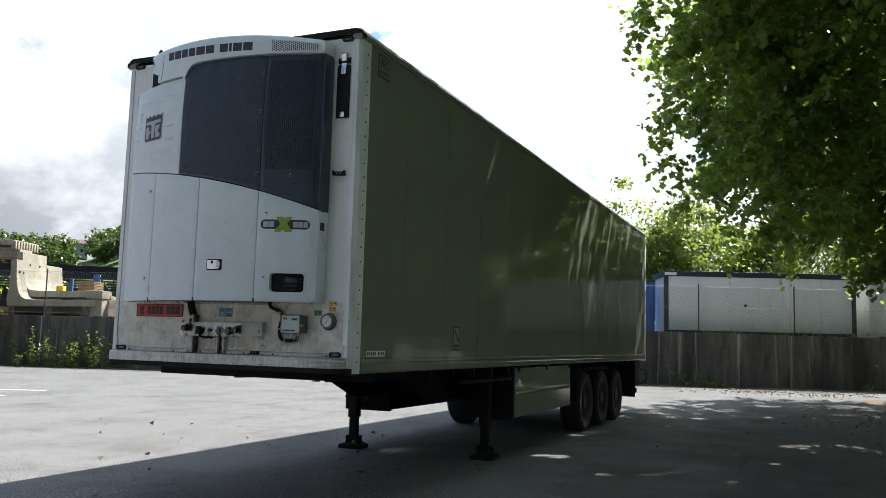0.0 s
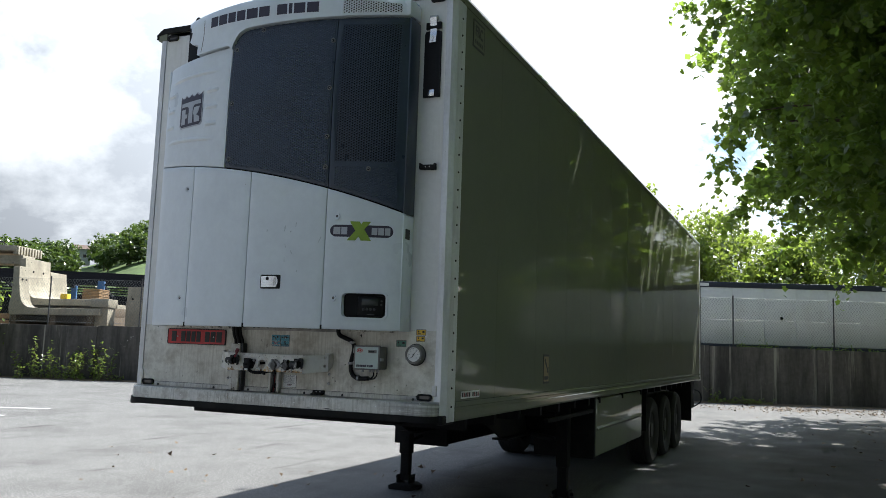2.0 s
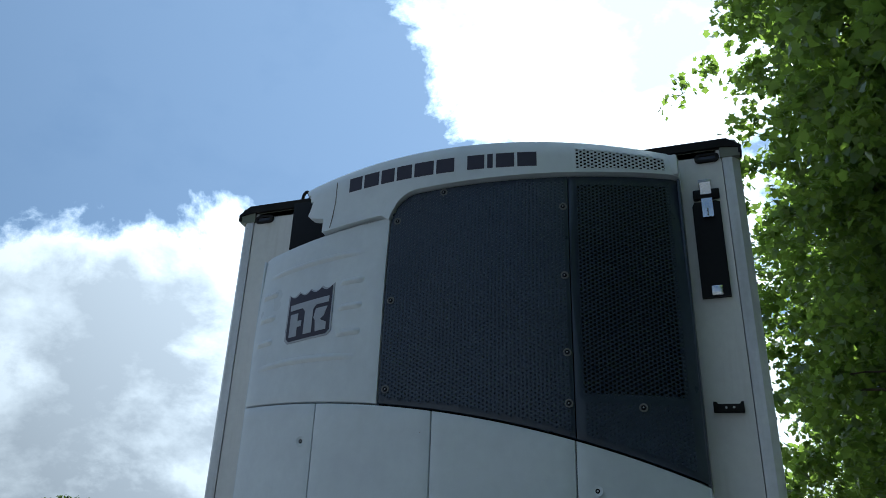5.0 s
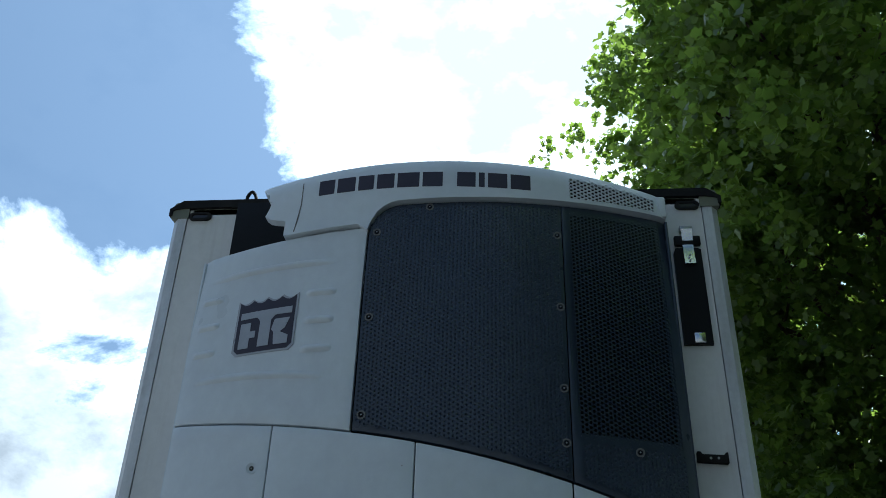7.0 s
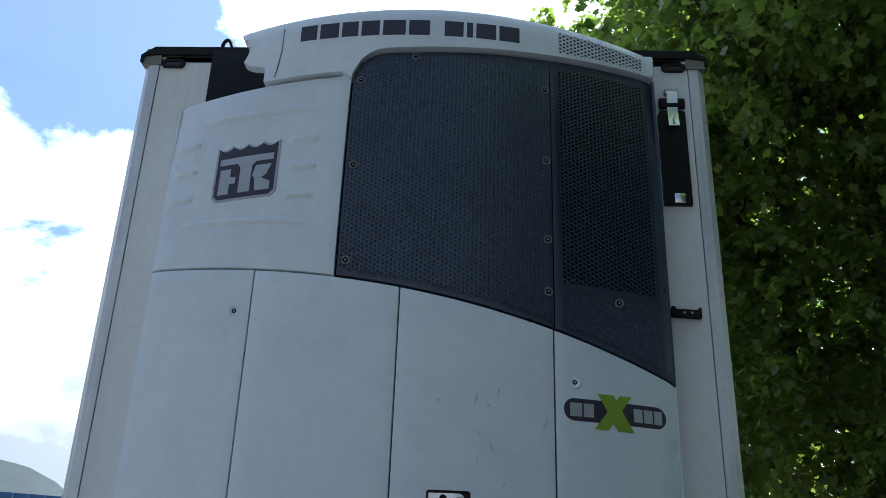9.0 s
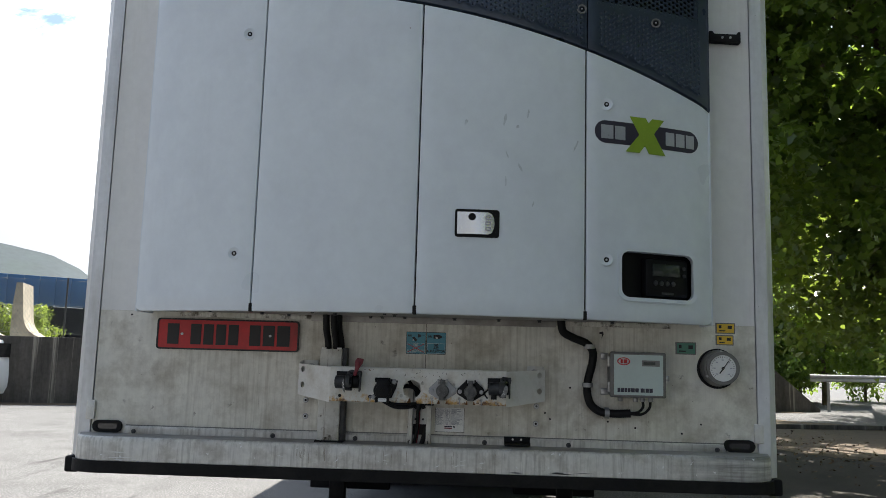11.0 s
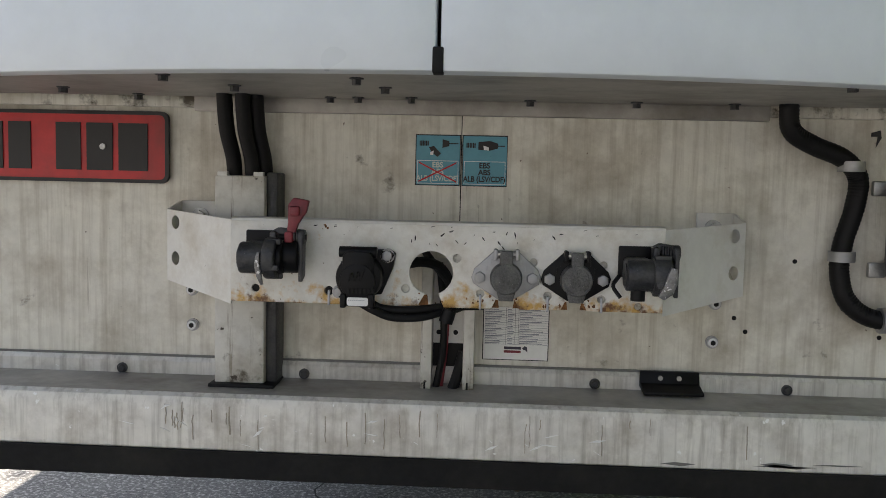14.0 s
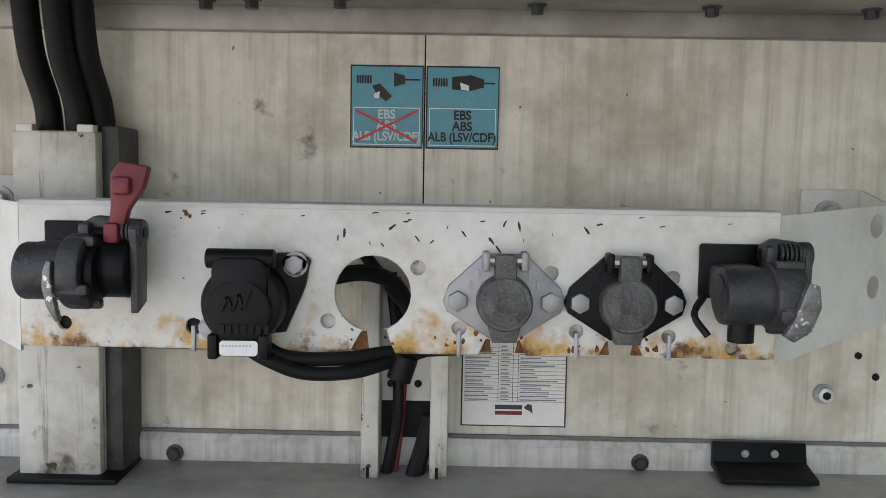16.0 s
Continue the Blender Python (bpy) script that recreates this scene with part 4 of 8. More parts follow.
mv, mf = [], []
for j in range(2):
    for i in range(90):
        ang = radians(5 + 70 * i / 89)
        h = 0 if j == 0 else 125 + 135 * math.exp(-((math.degrees(ang) - 34) / 8) ** 2) + 26 * noise.noise(Vector((i * 0.16, 3, 0))) + 8 * noise.noise(Vector((i * 0.6, 7, 0)))
        d = 1500 + j * 500
        mv.append((-d * math.sin(ang), d * math.cos(ang), h))
mf = [(i, 90 + i, 91 + i, i + 1) for i in range(89)]
tagged(raw("mountain", mv, mf, M_MOUNT, None, True), "hazy blue-green mountain ridge on the skyline", "mountain", kind="structure")


def house(ang, d, w, dep, h, turn, z_add=0.0):
    x, y = -d * math.sin(radians(ang)), d * math.cos(radians(ang))
    z = hill_z(ang, d) + z_add
    m = pose(x, y, z, 0, 0, turn)
    e = thing("house", (x, y, z), "white plastered house with a dark pitched roof on the hill", "house", "hillside houses")
    part("wall", box(-w / 2, w / 2, -dep / 2, dep / 2, -2, h, 0, None, m), M_PLASTER, e)
    part("roof", prism([m @ Vector(p) for p in ((-w / 2 - 0.6, -dep / 2 - 0.7, h - 0.2), (-w / 2 - 0.6, 0, h + dep * 0.3), (-w / 2 - 0.6, dep / 2 + 0.7, h - 0.2))], m.to_3x3() @ Vector((w + 1.2, 0, 0))), M_ROOF, e)
    for k in range(int(w / 2.6)):
        for zz in ([1.0, 3.7] if h > 5 else [1.0]):
            a = -w / 2 + 1.0 + k * 2.6
            part("window", box(a, a + 1.1, -dep / 2 - 0.06, -dep / 2 + 0.02, zz, zz + 1.3, 0, None, m), M_GLASSY, e)
    return e


house(47.43, 386, 6.5, 6, 4.8, 50, 35.0 - hill_z(47.43, 386) - 0.5)
house(43.94, 374, 7.0, 5, 2.7, 52, 35.2 - hill_z(43.94, 374) - 0.5)

# ---- the trailer ----
XL, XR, YF, YB, ZB, ZT = -1.3, 1.3, 0.0, 13.95, 1.20, 4.16
trailer = thing("semi_trailer", (0, 4.2, 0), "white-fronted refrigerated semi-trailer with olive sides parked on its landing legs", "semi-trailer")
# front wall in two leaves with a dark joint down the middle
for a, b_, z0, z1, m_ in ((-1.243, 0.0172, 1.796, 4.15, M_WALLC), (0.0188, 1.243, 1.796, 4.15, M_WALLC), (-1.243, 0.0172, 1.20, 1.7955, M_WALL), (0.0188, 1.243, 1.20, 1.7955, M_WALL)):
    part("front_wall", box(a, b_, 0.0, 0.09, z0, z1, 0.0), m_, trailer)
part("wall_core", box(-1.2, 1.2, 0.004, 0.085, 1.25, 4.1), M_BLACK, trailer)
for sx in (-1, 1):
    # corner pillar: a wide front leg, a chamfer and a side leg
    prof = [(1.246, 0.0), (1.246, -0.006), (1.290, -0.006), (1.322, 0.03), (1.324, 0.16), (1.314, 0.16), (1.26, 0.09), (1.246, 0.09)]
    pts = [Vector((sx * p[0], p[1], 1.20)) for p in prof]
    pillar = part("corner_pillar", prism(pts, (0, 0, 2.96)), M_ALU, trailer, "grey aluminium corner pillar with rivets", smooth=0.3)
    for k in range(24):
        z = 1.3 + k * 0.122
        b = cyl((sx * 1.320, 0.10, z), (sx * 1.329, 0.10, z), 0.009, 0.006, n=8)
        part("rivet", b, M_BLACK, pillar)
# side walls: smooth panels with shallow vertical joints
edges_y = [0.16, 0.95] + [0.95 + 1.0 * k for k in range(1, 13)] + [13.80]
for sx in (-1, 1):
    for a, b_ in zip(edges_y, edges_y[1:]):
        x0, x1 = sorted((sx * 1.215, sx * 1.320))
        part("side_panel", box(x0, x1, a + 0.0012, b_ - 0.0012, 1.33, 4.13, 0.0012, segs=1), M_SIDE, trailer)
    x0, x1 = sorted((sx * 1.22, sx * 1.312))
    part("side_core", box(x0, x1, 0.14, 13.9, 1.30, 4.13), M_BLACK, trailer)
    rail = [(1.24, 1.20), (1.302, 1.20), (1.308, 1.215), (1.308, 1.262), (1.303, 1.268), (1.303, 1.29), (1.309, 1.296), (1.309, 1.318), (1.304, 1.328), (1.24, 1.328)]
    part("bottom_rail", prism([Vector((sx * (p[0] + 0.02), 0.17, p[1])) for p in rail], (0, 13.7, 0)), M_SIDE, trailer, "long olive-grey floor rail", smooth=0.3)
    top = [(1.22, 4.10), (1.308, 4.10), (1.310, 4.15), (1.295, 4.185), (1.22, 4.20)]
    part("roof_rail", prism([Vector((sx * (p[0] + 0.018), -0.012, p[1])) for p in top], (0, 13.96, 0)), M_SIDE, trailer, smooth=0.3)
    part("rear_frame", box(*sorted((sx * 1.20, sx * 1.325)), 13.80, 13.97, 1.18, 4.17, 0.008), M_ALU, trailer)
part("roof", box(-1.22, 1.22, 0.0, 13.95, 4.12, 4.19), M_SIDE, trailer)
part("floor", box(-1.24, 1.24, 0.09, 13.9, 1.19, 1.32), M_CHASSIS, trailer)
part("rear_door", box(-1.2, 1.2, 13.86, 13.95, 1.3, 4.12), M_SIDE, trailer)
# black roof-edge trim with cut corners
trim = [(-1.318, 4.112), (-1.318, 4.150), (-1.255, 4.196), (1.255, 4.196), (1.318, 4.150), (1.318, 4.112), (1.303, 4.112), (1.303, 4.143), (1.245, 4.153), (-1.245, 4.153), (-1.303, 4.143), (-1.303, 4.112)]
part("roof_trim", prism([Vector((p[0] * 1.014, -0.020, p[1])) for p in trim], (0, 0.06, 0)), M_RUBBER, trailer, "black rubber roof-edge trim", smooth=0)


def marker_light(x, z):
    rim = part("marker_light", sheet(round_rect(x, z, 0.112, 0.044, 0.0215, 6), [round_rect(x, z, 0.078, 0.021, 0.0103, 6)], lambda a, b: -0.014, 0.013, 0.2), M_RUBBER, trailer, "oval black-rimmed marker light")
    part("lens", sheet(round_rect(x, z, 0.090, 0.028, 0.0138, 6), (), lambda a, b: -0.009 + 2.2 * (b - z) ** 2, 0.008, 0.03), M_LENS, rim)


for x, z in ((-1.178, 1.357), (1.176, 1.357), (-1.178, 4.108), (1.178, 4.108)):
    marker_light(x, z)
for sx in (-1, 1):
    part("cover_plate", box(sx * 1.247 - 0.017, sx * 1.247 + 0.017, -0.013, -0.002, 1.381 if sx < 0 else 1.368, 1.452 if sx < 0 else 1.438, 0.004), M_BAR, trailer)

# lower rail and bumper
part("lower_rail", prism([Vector((-1.11, p[0], p[1])) for p in ((0, 1.361), (-0.006, 1.361), (-0.010, 1.354), (-0.010, 1.328), (-0.02, 1.322), (0, 1.322))], (2.24, 0, 0)), M_BUMPER, trailer, "thin aluminium rail along the front wall foot", smooth=0)
for x in (-1.075, -0.545, -0.235, 0.246, 0.555, 1.095):
    screw(trailer, x, -0.010, 1.341, 0.0066)
outl = []
for k in range(13):
    a = k / 12
    outl.append((1.15 + 0.135 * math.sin(a * math.pi / 2), -0.118 + 0.118 * (1 - math.cos(a * math.pi / 2))))
front_line = [(-p[0], p[1]) for p in outl[::-1]] + [(-0.4, -0.123), (0.4, -0.123)] + outl
bp = bmesh.new()
rows_ = []
for dz, dy in ((1.240, 0.004), (1.244, 0.0), (1.312, 0.0), (1.324, 0.004), (1.329, 0.012)):
    rows_.append([bp.verts.new((x * (1 - 0.3 * dy), min(0.0, y + dy), dz)) for x, y in front_line])
bt = bmesh.new()
ta = [bt.verts.new((x * 0.997, min(0.0, y + 0.0122), 1.3291)) for x, y in front_line]
tb = [bt.verts.new((x, 0.0, 1.3335)) for x, y in front_line]
for k in range(len(ta) - 1):
    if ta[k].co.y < -0.004 or ta[k + 1].co.y < -0.004:
        bt.faces.new((ta[k], ta[k + 1], tb[k + 1], tb[k]))
bmesh.ops.recalc_face_normals(bt, faces=bt.faces)
part("bumper_top", bt, M_UNDER, trailer, "dusty grey top of the bumper")
# a dark strip draws the shadow along the rail's upper edge
part("sealant", box(-1.11, 1.13, -0.0035, -0.0005, 1.3605, 1.3645), M_CASE, trailer, "dark strip standing for the seam shadow above the rail")
for a, b in zip(rows_[:4], rows_[1:5]):
    for k in range(len(a) - 1):
        bp.faces.new((a[k], a[k + 1], b[k + 1], b[k]))
bmesh.ops.recalc_face_normals(bp, faces=bp.faces)
part("bumper", bp, M_BUMPER, trailer, "worn scraped aluminium front bumper")
rub = [Vector((x * 1.006, y - 0.006, 1.200)) for x, y in front_line] + [Vector((1.300, 0.1, 1.200)), Vector((-1.300, 0.1, 1.200))]
part("rubber_strip", prism(rub, (0, 0, 0.042)), M_RUBBER, trailer, "black rubber strip under the bumper", smooth=0.5)
for sx in (-1, 1):
    part("end_cap", box(sx * 1.296 - 0.026, sx * 1.296 + 0.026, -0.03, 0.16, 1.186, 1.246, 0.008), M_RUBBER, trailer)

rk = random.Random(31)
for x0, z0, w_, h_, n_ in ((0.45, 1.250, 0.22, 0.008, 6), (-1.12, 1.265, 0.05, 0.03, 5)):
    for k in range(n_):
        x, z = x0 + rk.gauss(0, w_ * 0.5), min(1.312, max(1.247, z0 + rk.gauss(0, h_ * 0.5)))
        l_, hh = rk.uniform(0.02, 0.10), rk.uniform(0.0008, 0.003)
        yb = -0.1236 if abs(x) < 1.14 else -0.1186 + 0.118 * (1 - math.sqrt(max(0.0, 1 - min(1.0, (abs(x) - 1.15) / 0.135) ** 2)))
        if abs(x) + l_ < 1.20:
            part("scuff", sheet([(x, z), (x + l_ * 0.6, z - hh), (x + l_, z + hh * 0.3), (x + l_ * 0.4, z + hh)], (), lambda a, b: yb, 0.0008, 0.3), M_CASE if x0 > 0 else M_WHITE, trailer)

for k in range(26):
    x, ztop, l_ = rk.uniform(-0.45, 0.55), rk.uniform(1.290, 1.318), rk.uniform(0.012, 0.055)
    w_ = rk.uniform(0.0004, 0.0011)
    dx = [rk.gauss(0, 0.0006) for _ in range(5)]
    zz = [max(1.2465, ztop - l_ * j / 4) for j in range(5)]
    q = [(x + dx[j] - w_, zz[j]) for j in range(5)] + [(x + dx[j] + w_, zz[j]) for j in range(4, -1, -1)]
    part("run_mark", sheet(q, (), lambda a, b: -0.1238, 0.0008, 0.3), M_RUN, trailer)
for k in range(20):
    x, z, a = rk.uniform(-0.55, 0.25), rk.uniform(1.252, 1.305), rk.uniform(-0.7, 0.9)
    l_, w_ = rk.uniform(0.006, 0.030), rk.uniform(0.0006, 0.0018)
    q = [(x, z), (x + l_ * 0.5 * math.cos(a) + w_, z + l_ * 0.5 * math.sin(a) - w_), (x + l_ * math.cos(a), z + l_ * math.sin(a)), (x + l_ * 0.5 * math.cos(a) - w_, z + l_ * 0.5 * math.sin(a) + w_)]
    q = [(a_, min(1.312, max(1.246, b_))) for a_, b_ in q]
    part("scratch", sheet(q, (), lambda a_, b_: -0.1240, 0.0008, 0.3), M_WHITE, trailer)

# marks on the front of the right side wall
XS = 1.322
side_turn = pose(0, 0, 0, 90, 0, 90)


def side_decal(y0, y1, z0, z1, name, material, label, x=XS, parent=None):
    return part(name, box(x - 0.0005, x + 0.0015, y0, y1, z0, z1), material, parent or trailer, label)


side_decal(0.30, 0.53, 3.86, 4.07, "class_mark", M_INK, "black class mark sticker")
side_decal(0.315, 0.515, 3.875, 4.055, "mark_field", M_SIDE, "", XS + 0.0012)
part("mark_letters", text_bm("FRC", 0.115, (XS + 0.003, 0.415, 3.99), side_turn, squeeze=0.75), M_INK, trailer, "black letters")
for k in range(5):
    side_decal(0.335 + k * 0.034, 0.357 + k * 0.034, 3.895, 3.925, "mark_bar", M_INK, "", XS + 0.002)
side_decal(0.27, 0.62, 1.345, 1.395, "maker_sticker", M_WHITE, "small white sticker with dark red marks")
for k in range(10):
    if k != 5:
        side_decal(0.285 + k * 0.033, 0.306 + k * 0.033, 1.355, 1.385, "maker_bar", M_REDH if k % 2 else M_INK, "", XS + 0.0012)
side_decal(2.20, 2.38, 1.40, 1.66, "loading_sign", M_INK, "small dark-framed loading sign with a slanting arrow")
side_decal(2.216, 2.364, 1.418, 1.642, "sign_field", M_TAN, "", XS + 0.0012)
part("sign_arrow", prism([Vector((XS + 0.003, p[0], p[1])) for p in ((2.235, 1.60), (2.25, 1.625), (2.335, 1.53), (2.345, 1.55), (2.352, 1.49), (2.30, 1.505), (2.318, 1.515))], (0.001, 0, 0)), M_INK, trailer)
side_decal(2.23, 2.35, 1.435, 1.465, "sign_bar", M_INK, "", XS + 0.002)

# chassis
for sx in (-1, 1):
    beam = [(0.45, 1.19), (0.62, 1.19), (0.62, 1.17), (0.545, 1.165), (0.545, 0.78), (0.62, 0.775), (0.62, 0.755), (0.45, 0.755), (0.45, 0.775), (0.525, 0.78), (0.525, 1.165), (0.45, 1.17)]
    part("main_beam", prism([Vector((sx * p[0], 3.3, p[1])) for p in beam], (0, 10.2, 0)), M_CHASSIS, trailer, smooth=0)
    part("neck_beam", prism([Vector((sx * 0.535, 0.9, 1.19)), Vector((sx * 0.535, 0.9, 1.07)), Vector((sx * 0.535, 2.6, 1.04)), Vector((sx * 0.535, 3.31, 0.77)), Vector((sx * 0.535, 3.31, 1.19))], (0.02, 0, 0)), M_CHASSIS, trailer, smooth=0)
part("king_plate", box(-0.75, 0.75, 0.5, 2.2, 1.12, 1.19, 0.01), M_CHASSIS, trailer)
part("king_pin", cyl((0, 1.6, 1.12), (0, 1.6, 1.03), 0.045, n=16), M_STEEL, trailer)
for y in np.arange(0.6, 13.6, 0.62):
    part("cross_beam", box(-1.22, 1.22, y, y + 0.06, 1.10, 1.19), M_CHASSIS, trailer)
for sx in (-1, 1):
    x = sx * 0.97
    leg = part("landing_leg", box(x - 0.065, x + 0.065, 4.13, 4.27, 0.42, 1.15, 0.008), M_CHASSIS, trailer, "black steel landing leg")
    part("inner_tube", box(x - 0.052, x + 0.052, 4.148, 4.252, 0.10, 0.43, 0.006), M_CHASSIS, leg)
    b = prism([Vector((x - 0.15, 4.05, 0.0)), Vector((x + 0.15, 4.05, 0.0)), Vector((x + 0.16, 4.05, 0.045)), Vector((x + 0.09, 4.05, 0.075)), Vector((x - 0.09, 4.05, 0.075)), Vector((x - 0.16, 4.05, 0.045))], (0, 0.30, 0), bevel=0.006)
    part("foot", b, M_CHASSIS, leg)
    for o in (-0.085, 0.07):
        part("foot_lug", box(x + o, x + o + 0.018, 4.12, 4.28, 0.06, 0.17, 0.004), M_CHASSIS, leg)
    part("foot_pin", cyl((x - 0.12, 4.2, 0.13), (x + 0.12, 4.2, 0.13), 0.018, n=10), M_CHASSIS, leg)
    part("brace", tube([(x, 4.25, 0.55), (sx * 0.56, 5.2, 0.85)], 0.022, 8, smooth_n=0), M_CHASSIS, leg)
    part("leg_bracket", box(*sorted((sx * 0.54, x)), 4.15, 4.25, 0.82, 1.1, 0.005), M_CHASSIS, leg)
part("leg_shaft", cyl((-0.97, 4.2, 0.86), (0.97, 4.2, 0.86), 0.02, n=10), M_CHASSIS, trailer)
for y0, z0, y1, z1 in ((2.5, 1.0, 4.0, 0.72), (2.5, 0.72, 4.0, 1.0)):
    part("cross_brace", tube([(0.9, y0 + 1.6, z0), (-0.9, y1 + 0.2, z1)], 0.03, 8, smooth_n=0), M_CHASSIS, trailer)

# pallet box behind the landing leg
pb = part("pallet_box", box(0.55, 1.27, 4.50, 7.32, 0.52, 1.17, 0.02), M_SIDE, trailer, "olive storage box slung under the floor")
part("box_front", box(0.55, 1.26, 4.44, 4.51, 0.50, 1.18, 0.01), M_CHASSIS, pb)
part("box_ridge", prism([Vector((1.268, 4.52, 0.80)), Vector((1.282, 4.52, 0.83)), Vector((1.268, 4.52, 0.86))], (0, 2.78, 0)), M_SIDE, pb)
for y in (4.6, 5.9, 7.2):
    part("box_hook", box(1.255, 1.285, y, y + 0.05, 1.12, 1.19, 0.004), M_CHASSIS, pb)
pb2 = part("pallet_box", box(-1.27, -0.55, 4.50, 7.32, 0.52, 1.17, 0.02), M_CHASSIS, trailer, "black storage box slung under the floor")
part("box_front", box(-1.26, -0.55, 4.44, 4.51, 0.50, 1.18, 0.01), M_CHASSIS, pb2)
part("side_rail", box(1.22, 1.26, 2.6, 4.4, 1.02, 1.06, 0.005), M_CHASSIS, trailer)

# wheels: tyre with grooves, steel rim with bolts
def wheel(x, y, sx, R=0.515, W=0.36):
    w = part("wheel", cyl((x + sx * 0.02, y, R), (x + sx * (W * 0.5 - 0.05), y, R), 0.29, n=32), M_CHASSIS, trailer)
    prof = [(0.30, -W / 2 + 0.03), (0.36, -W / 2 + 0.005), (0.46, -W / 2), (R - 0.02, -W / 2 + 0.03), (R, -W / 2 + 0.06)]
    for g_ in (-0.1, -0.035, 0.035, 0.1):
        prof += [(R, g_ - 0.012), (R - 0.013, g_ - 0.008), (R - 0.013, g_ + 0.008), (R, g_ + 0.012)]
    prof += [(R, W / 2 - 0.06), (R - 0.02, W / 2 - 0.03), (0.46, W / 2), (0.36, W / 2 - 0.005), (0.30, W / 2 - 0.03)]
    b = bmesh.new()
    n = 40
    rings = [[b.verts.new((x + sx * p[1], y + p[0] * math.cos(2 * math.pi * k / n), R + p[0] * math.sin(2 * math.pi * k / n))) for k in range(n)] for p in prof]
    for r0, r1 in zip(rings, rings[1:] + rings[:1]):
        for k in range(n):
            b.faces.new((r0[k], r0[(k + 1) % n], r1[(k + 1) % n], r1[k]))
    bmesh.ops.recalc_face_normals(b, faces=b.faces)
    part("tyre", b, M_TYRE, w)
    rim = bmesh.new()
    prof = [(0.30, W / 2 - 0.03), (0.285, W / 2 - 0.045), (0.26, W / 2 - 0.13), (0.19, W / 2 - 0.14), (0.14, W / 2 - 0.11), (0.11, W / 2 - 0.03), (0.0, W / 2 - 0.02)]
    rings = [[rim.verts.new((x + sx * p[1], y + max(p[0], 0.001) * math.cos(2 * math.pi * k / 28), R + max(p[0], 0.001) * math.sin(2 * math.pi * k / 28))) for k in range(28)] for p in prof]
    for r0, r1 in zip(rings, rings[1:]):
        for k in range(28):
            rim.faces.new((r0[k], r0[(k + 1) % 28], r1[(k + 1) % 28], r1[k]))
    bmesh.ops.recalc_face_normals(rim, faces=rim.faces)
    part("rim", rim, M_RIM, w)
    for k in range(10):
        a = 2 * math.pi * k / 10
        px, py, pz = x + sx * (W / 2 - 0.125), y + 0.168 * math.cos(a), R + 0.168 * math.sin(a)
        part("wheel_nut", cyl((px, py, pz), (px + sx * 0.035, py, pz), 0.016, n=6), M_RIM, w)


for y in (8.55, 9.86, 11.17):
    for sx in (-1, 1):
        wheel(sx * 1.06, y, sx)
    part("axle", cyl((-1.0, y, 0.515), (1.0, y, 0.515), 0.065, n=12), M_CHASSIS, trailer)
    for sx in (-1, 1):
        part("spring_arm", box(sx * 0.56 - 0.05, sx * 0.56 + 0.05, y - 0.6, y + 0.4, 0.5, 0.62, 0.01), M_CHASSIS, trailer)
        part("air_spring", cyl((sx * 0.58, y + 0.38, 0.62), (sx * 0.58, y + 0.38, 0.9), 0.13, n=14, bevel=0.03), M_RUBBER, trailer)
part("mudguard", box(0.88, 1.24, 7.84, 7.87, 0.55, 1.15, 0.004), M_CHASSIS, trailer)
for sx in (-1, 1):
    part("mud_flap", box(*sorted((sx * 0.86, sx * 1.26)), 12.95, 12.98, 0.38, 1.12, 0.004), M_RUBBER, trailer)
    part("rear_box", box(*sorted((sx * 0.80, sx * 1.24)), 12.98, 13.6, 0.62, 1.18, 0.01), M_CHASSIS, trailer)
part("underrun_bar", box(-1.18, 1.18, 13.5, 13.62, 0.44, 0.56, 0.01), M_CHASSIS, trailer)
part("tail_lamp_bar", box(-1.2, 1.2, 13.75, 13.9, 0.95, 1.15, 0.01), M_CHASSIS, trailer)
part("air_tank", cyl((-0.35, 5.0, 0.78), (-0.35, 6.1, 0.78), 0.14, n=18, bevel=0.03), M_CHASSIS, trailer)
part("cable_drop", tube([(1.05, 13.6, 1.0), (1.3, 13.85, 0.95), (1.34, 13.9, 0.75), (1.2, 13.9, 0.62)], 0.015, 6), M_CABLE, trailer)

# ---- refrigeration unit on the front wall ----
def unit_y(x, z):
    """The bowed front of the unit; it leans back towards the top."""
    y = -0.44 + 0.25 * x * x
    y += 0.018 * (max(0.0, abs(x) - 1.0) / 0.05) ** 2
    if z > 3.3:
        y += 0.022 * min(1.3, (z - 3.3) / 0.5) ** 2
    return y


SEAM = np.polyfit([-1.04, -0.56, -0.25, 0.006, 0.57, 1.045], [2.992, 2.940, 2.896, 2.850, 2.729, 2.572], 3)
ZS = lambda x: float(np.polyval(SEAM, x))
UB = 1.785
unit = thing("refrigeration_unit", (0, 0, UB), "white and dark grey trailer refrigeration unit hung on the front wall", "refrigeration unit")


def curve(f, x0, x1, n=16):
    return [(x0 + (x1 - x0) * k / n, f(x0 + (x1 - x0) * k / n)) for k in range(n + 1)]


def door_outline(x0, x1, round_l=False, round_r=False):
    top = curve(lambda x: ZS(x) - 0.004, x1, x0)
    r = 0.03
    lo = []
    if round_l:
        lo += [(x0, UB + r), (x0 + r * 0.3, UB + r * 0.3), (x0 + r, UB)]
    else:
        lo += [(x0, UB)]
    if round_r:
        lo += [(x1 - r, UB), (x1 - r * 0.3, UB + r * 0.3), (x1, UB + r)]
    else:
        lo += [(x1, UB)]
    return lo + top


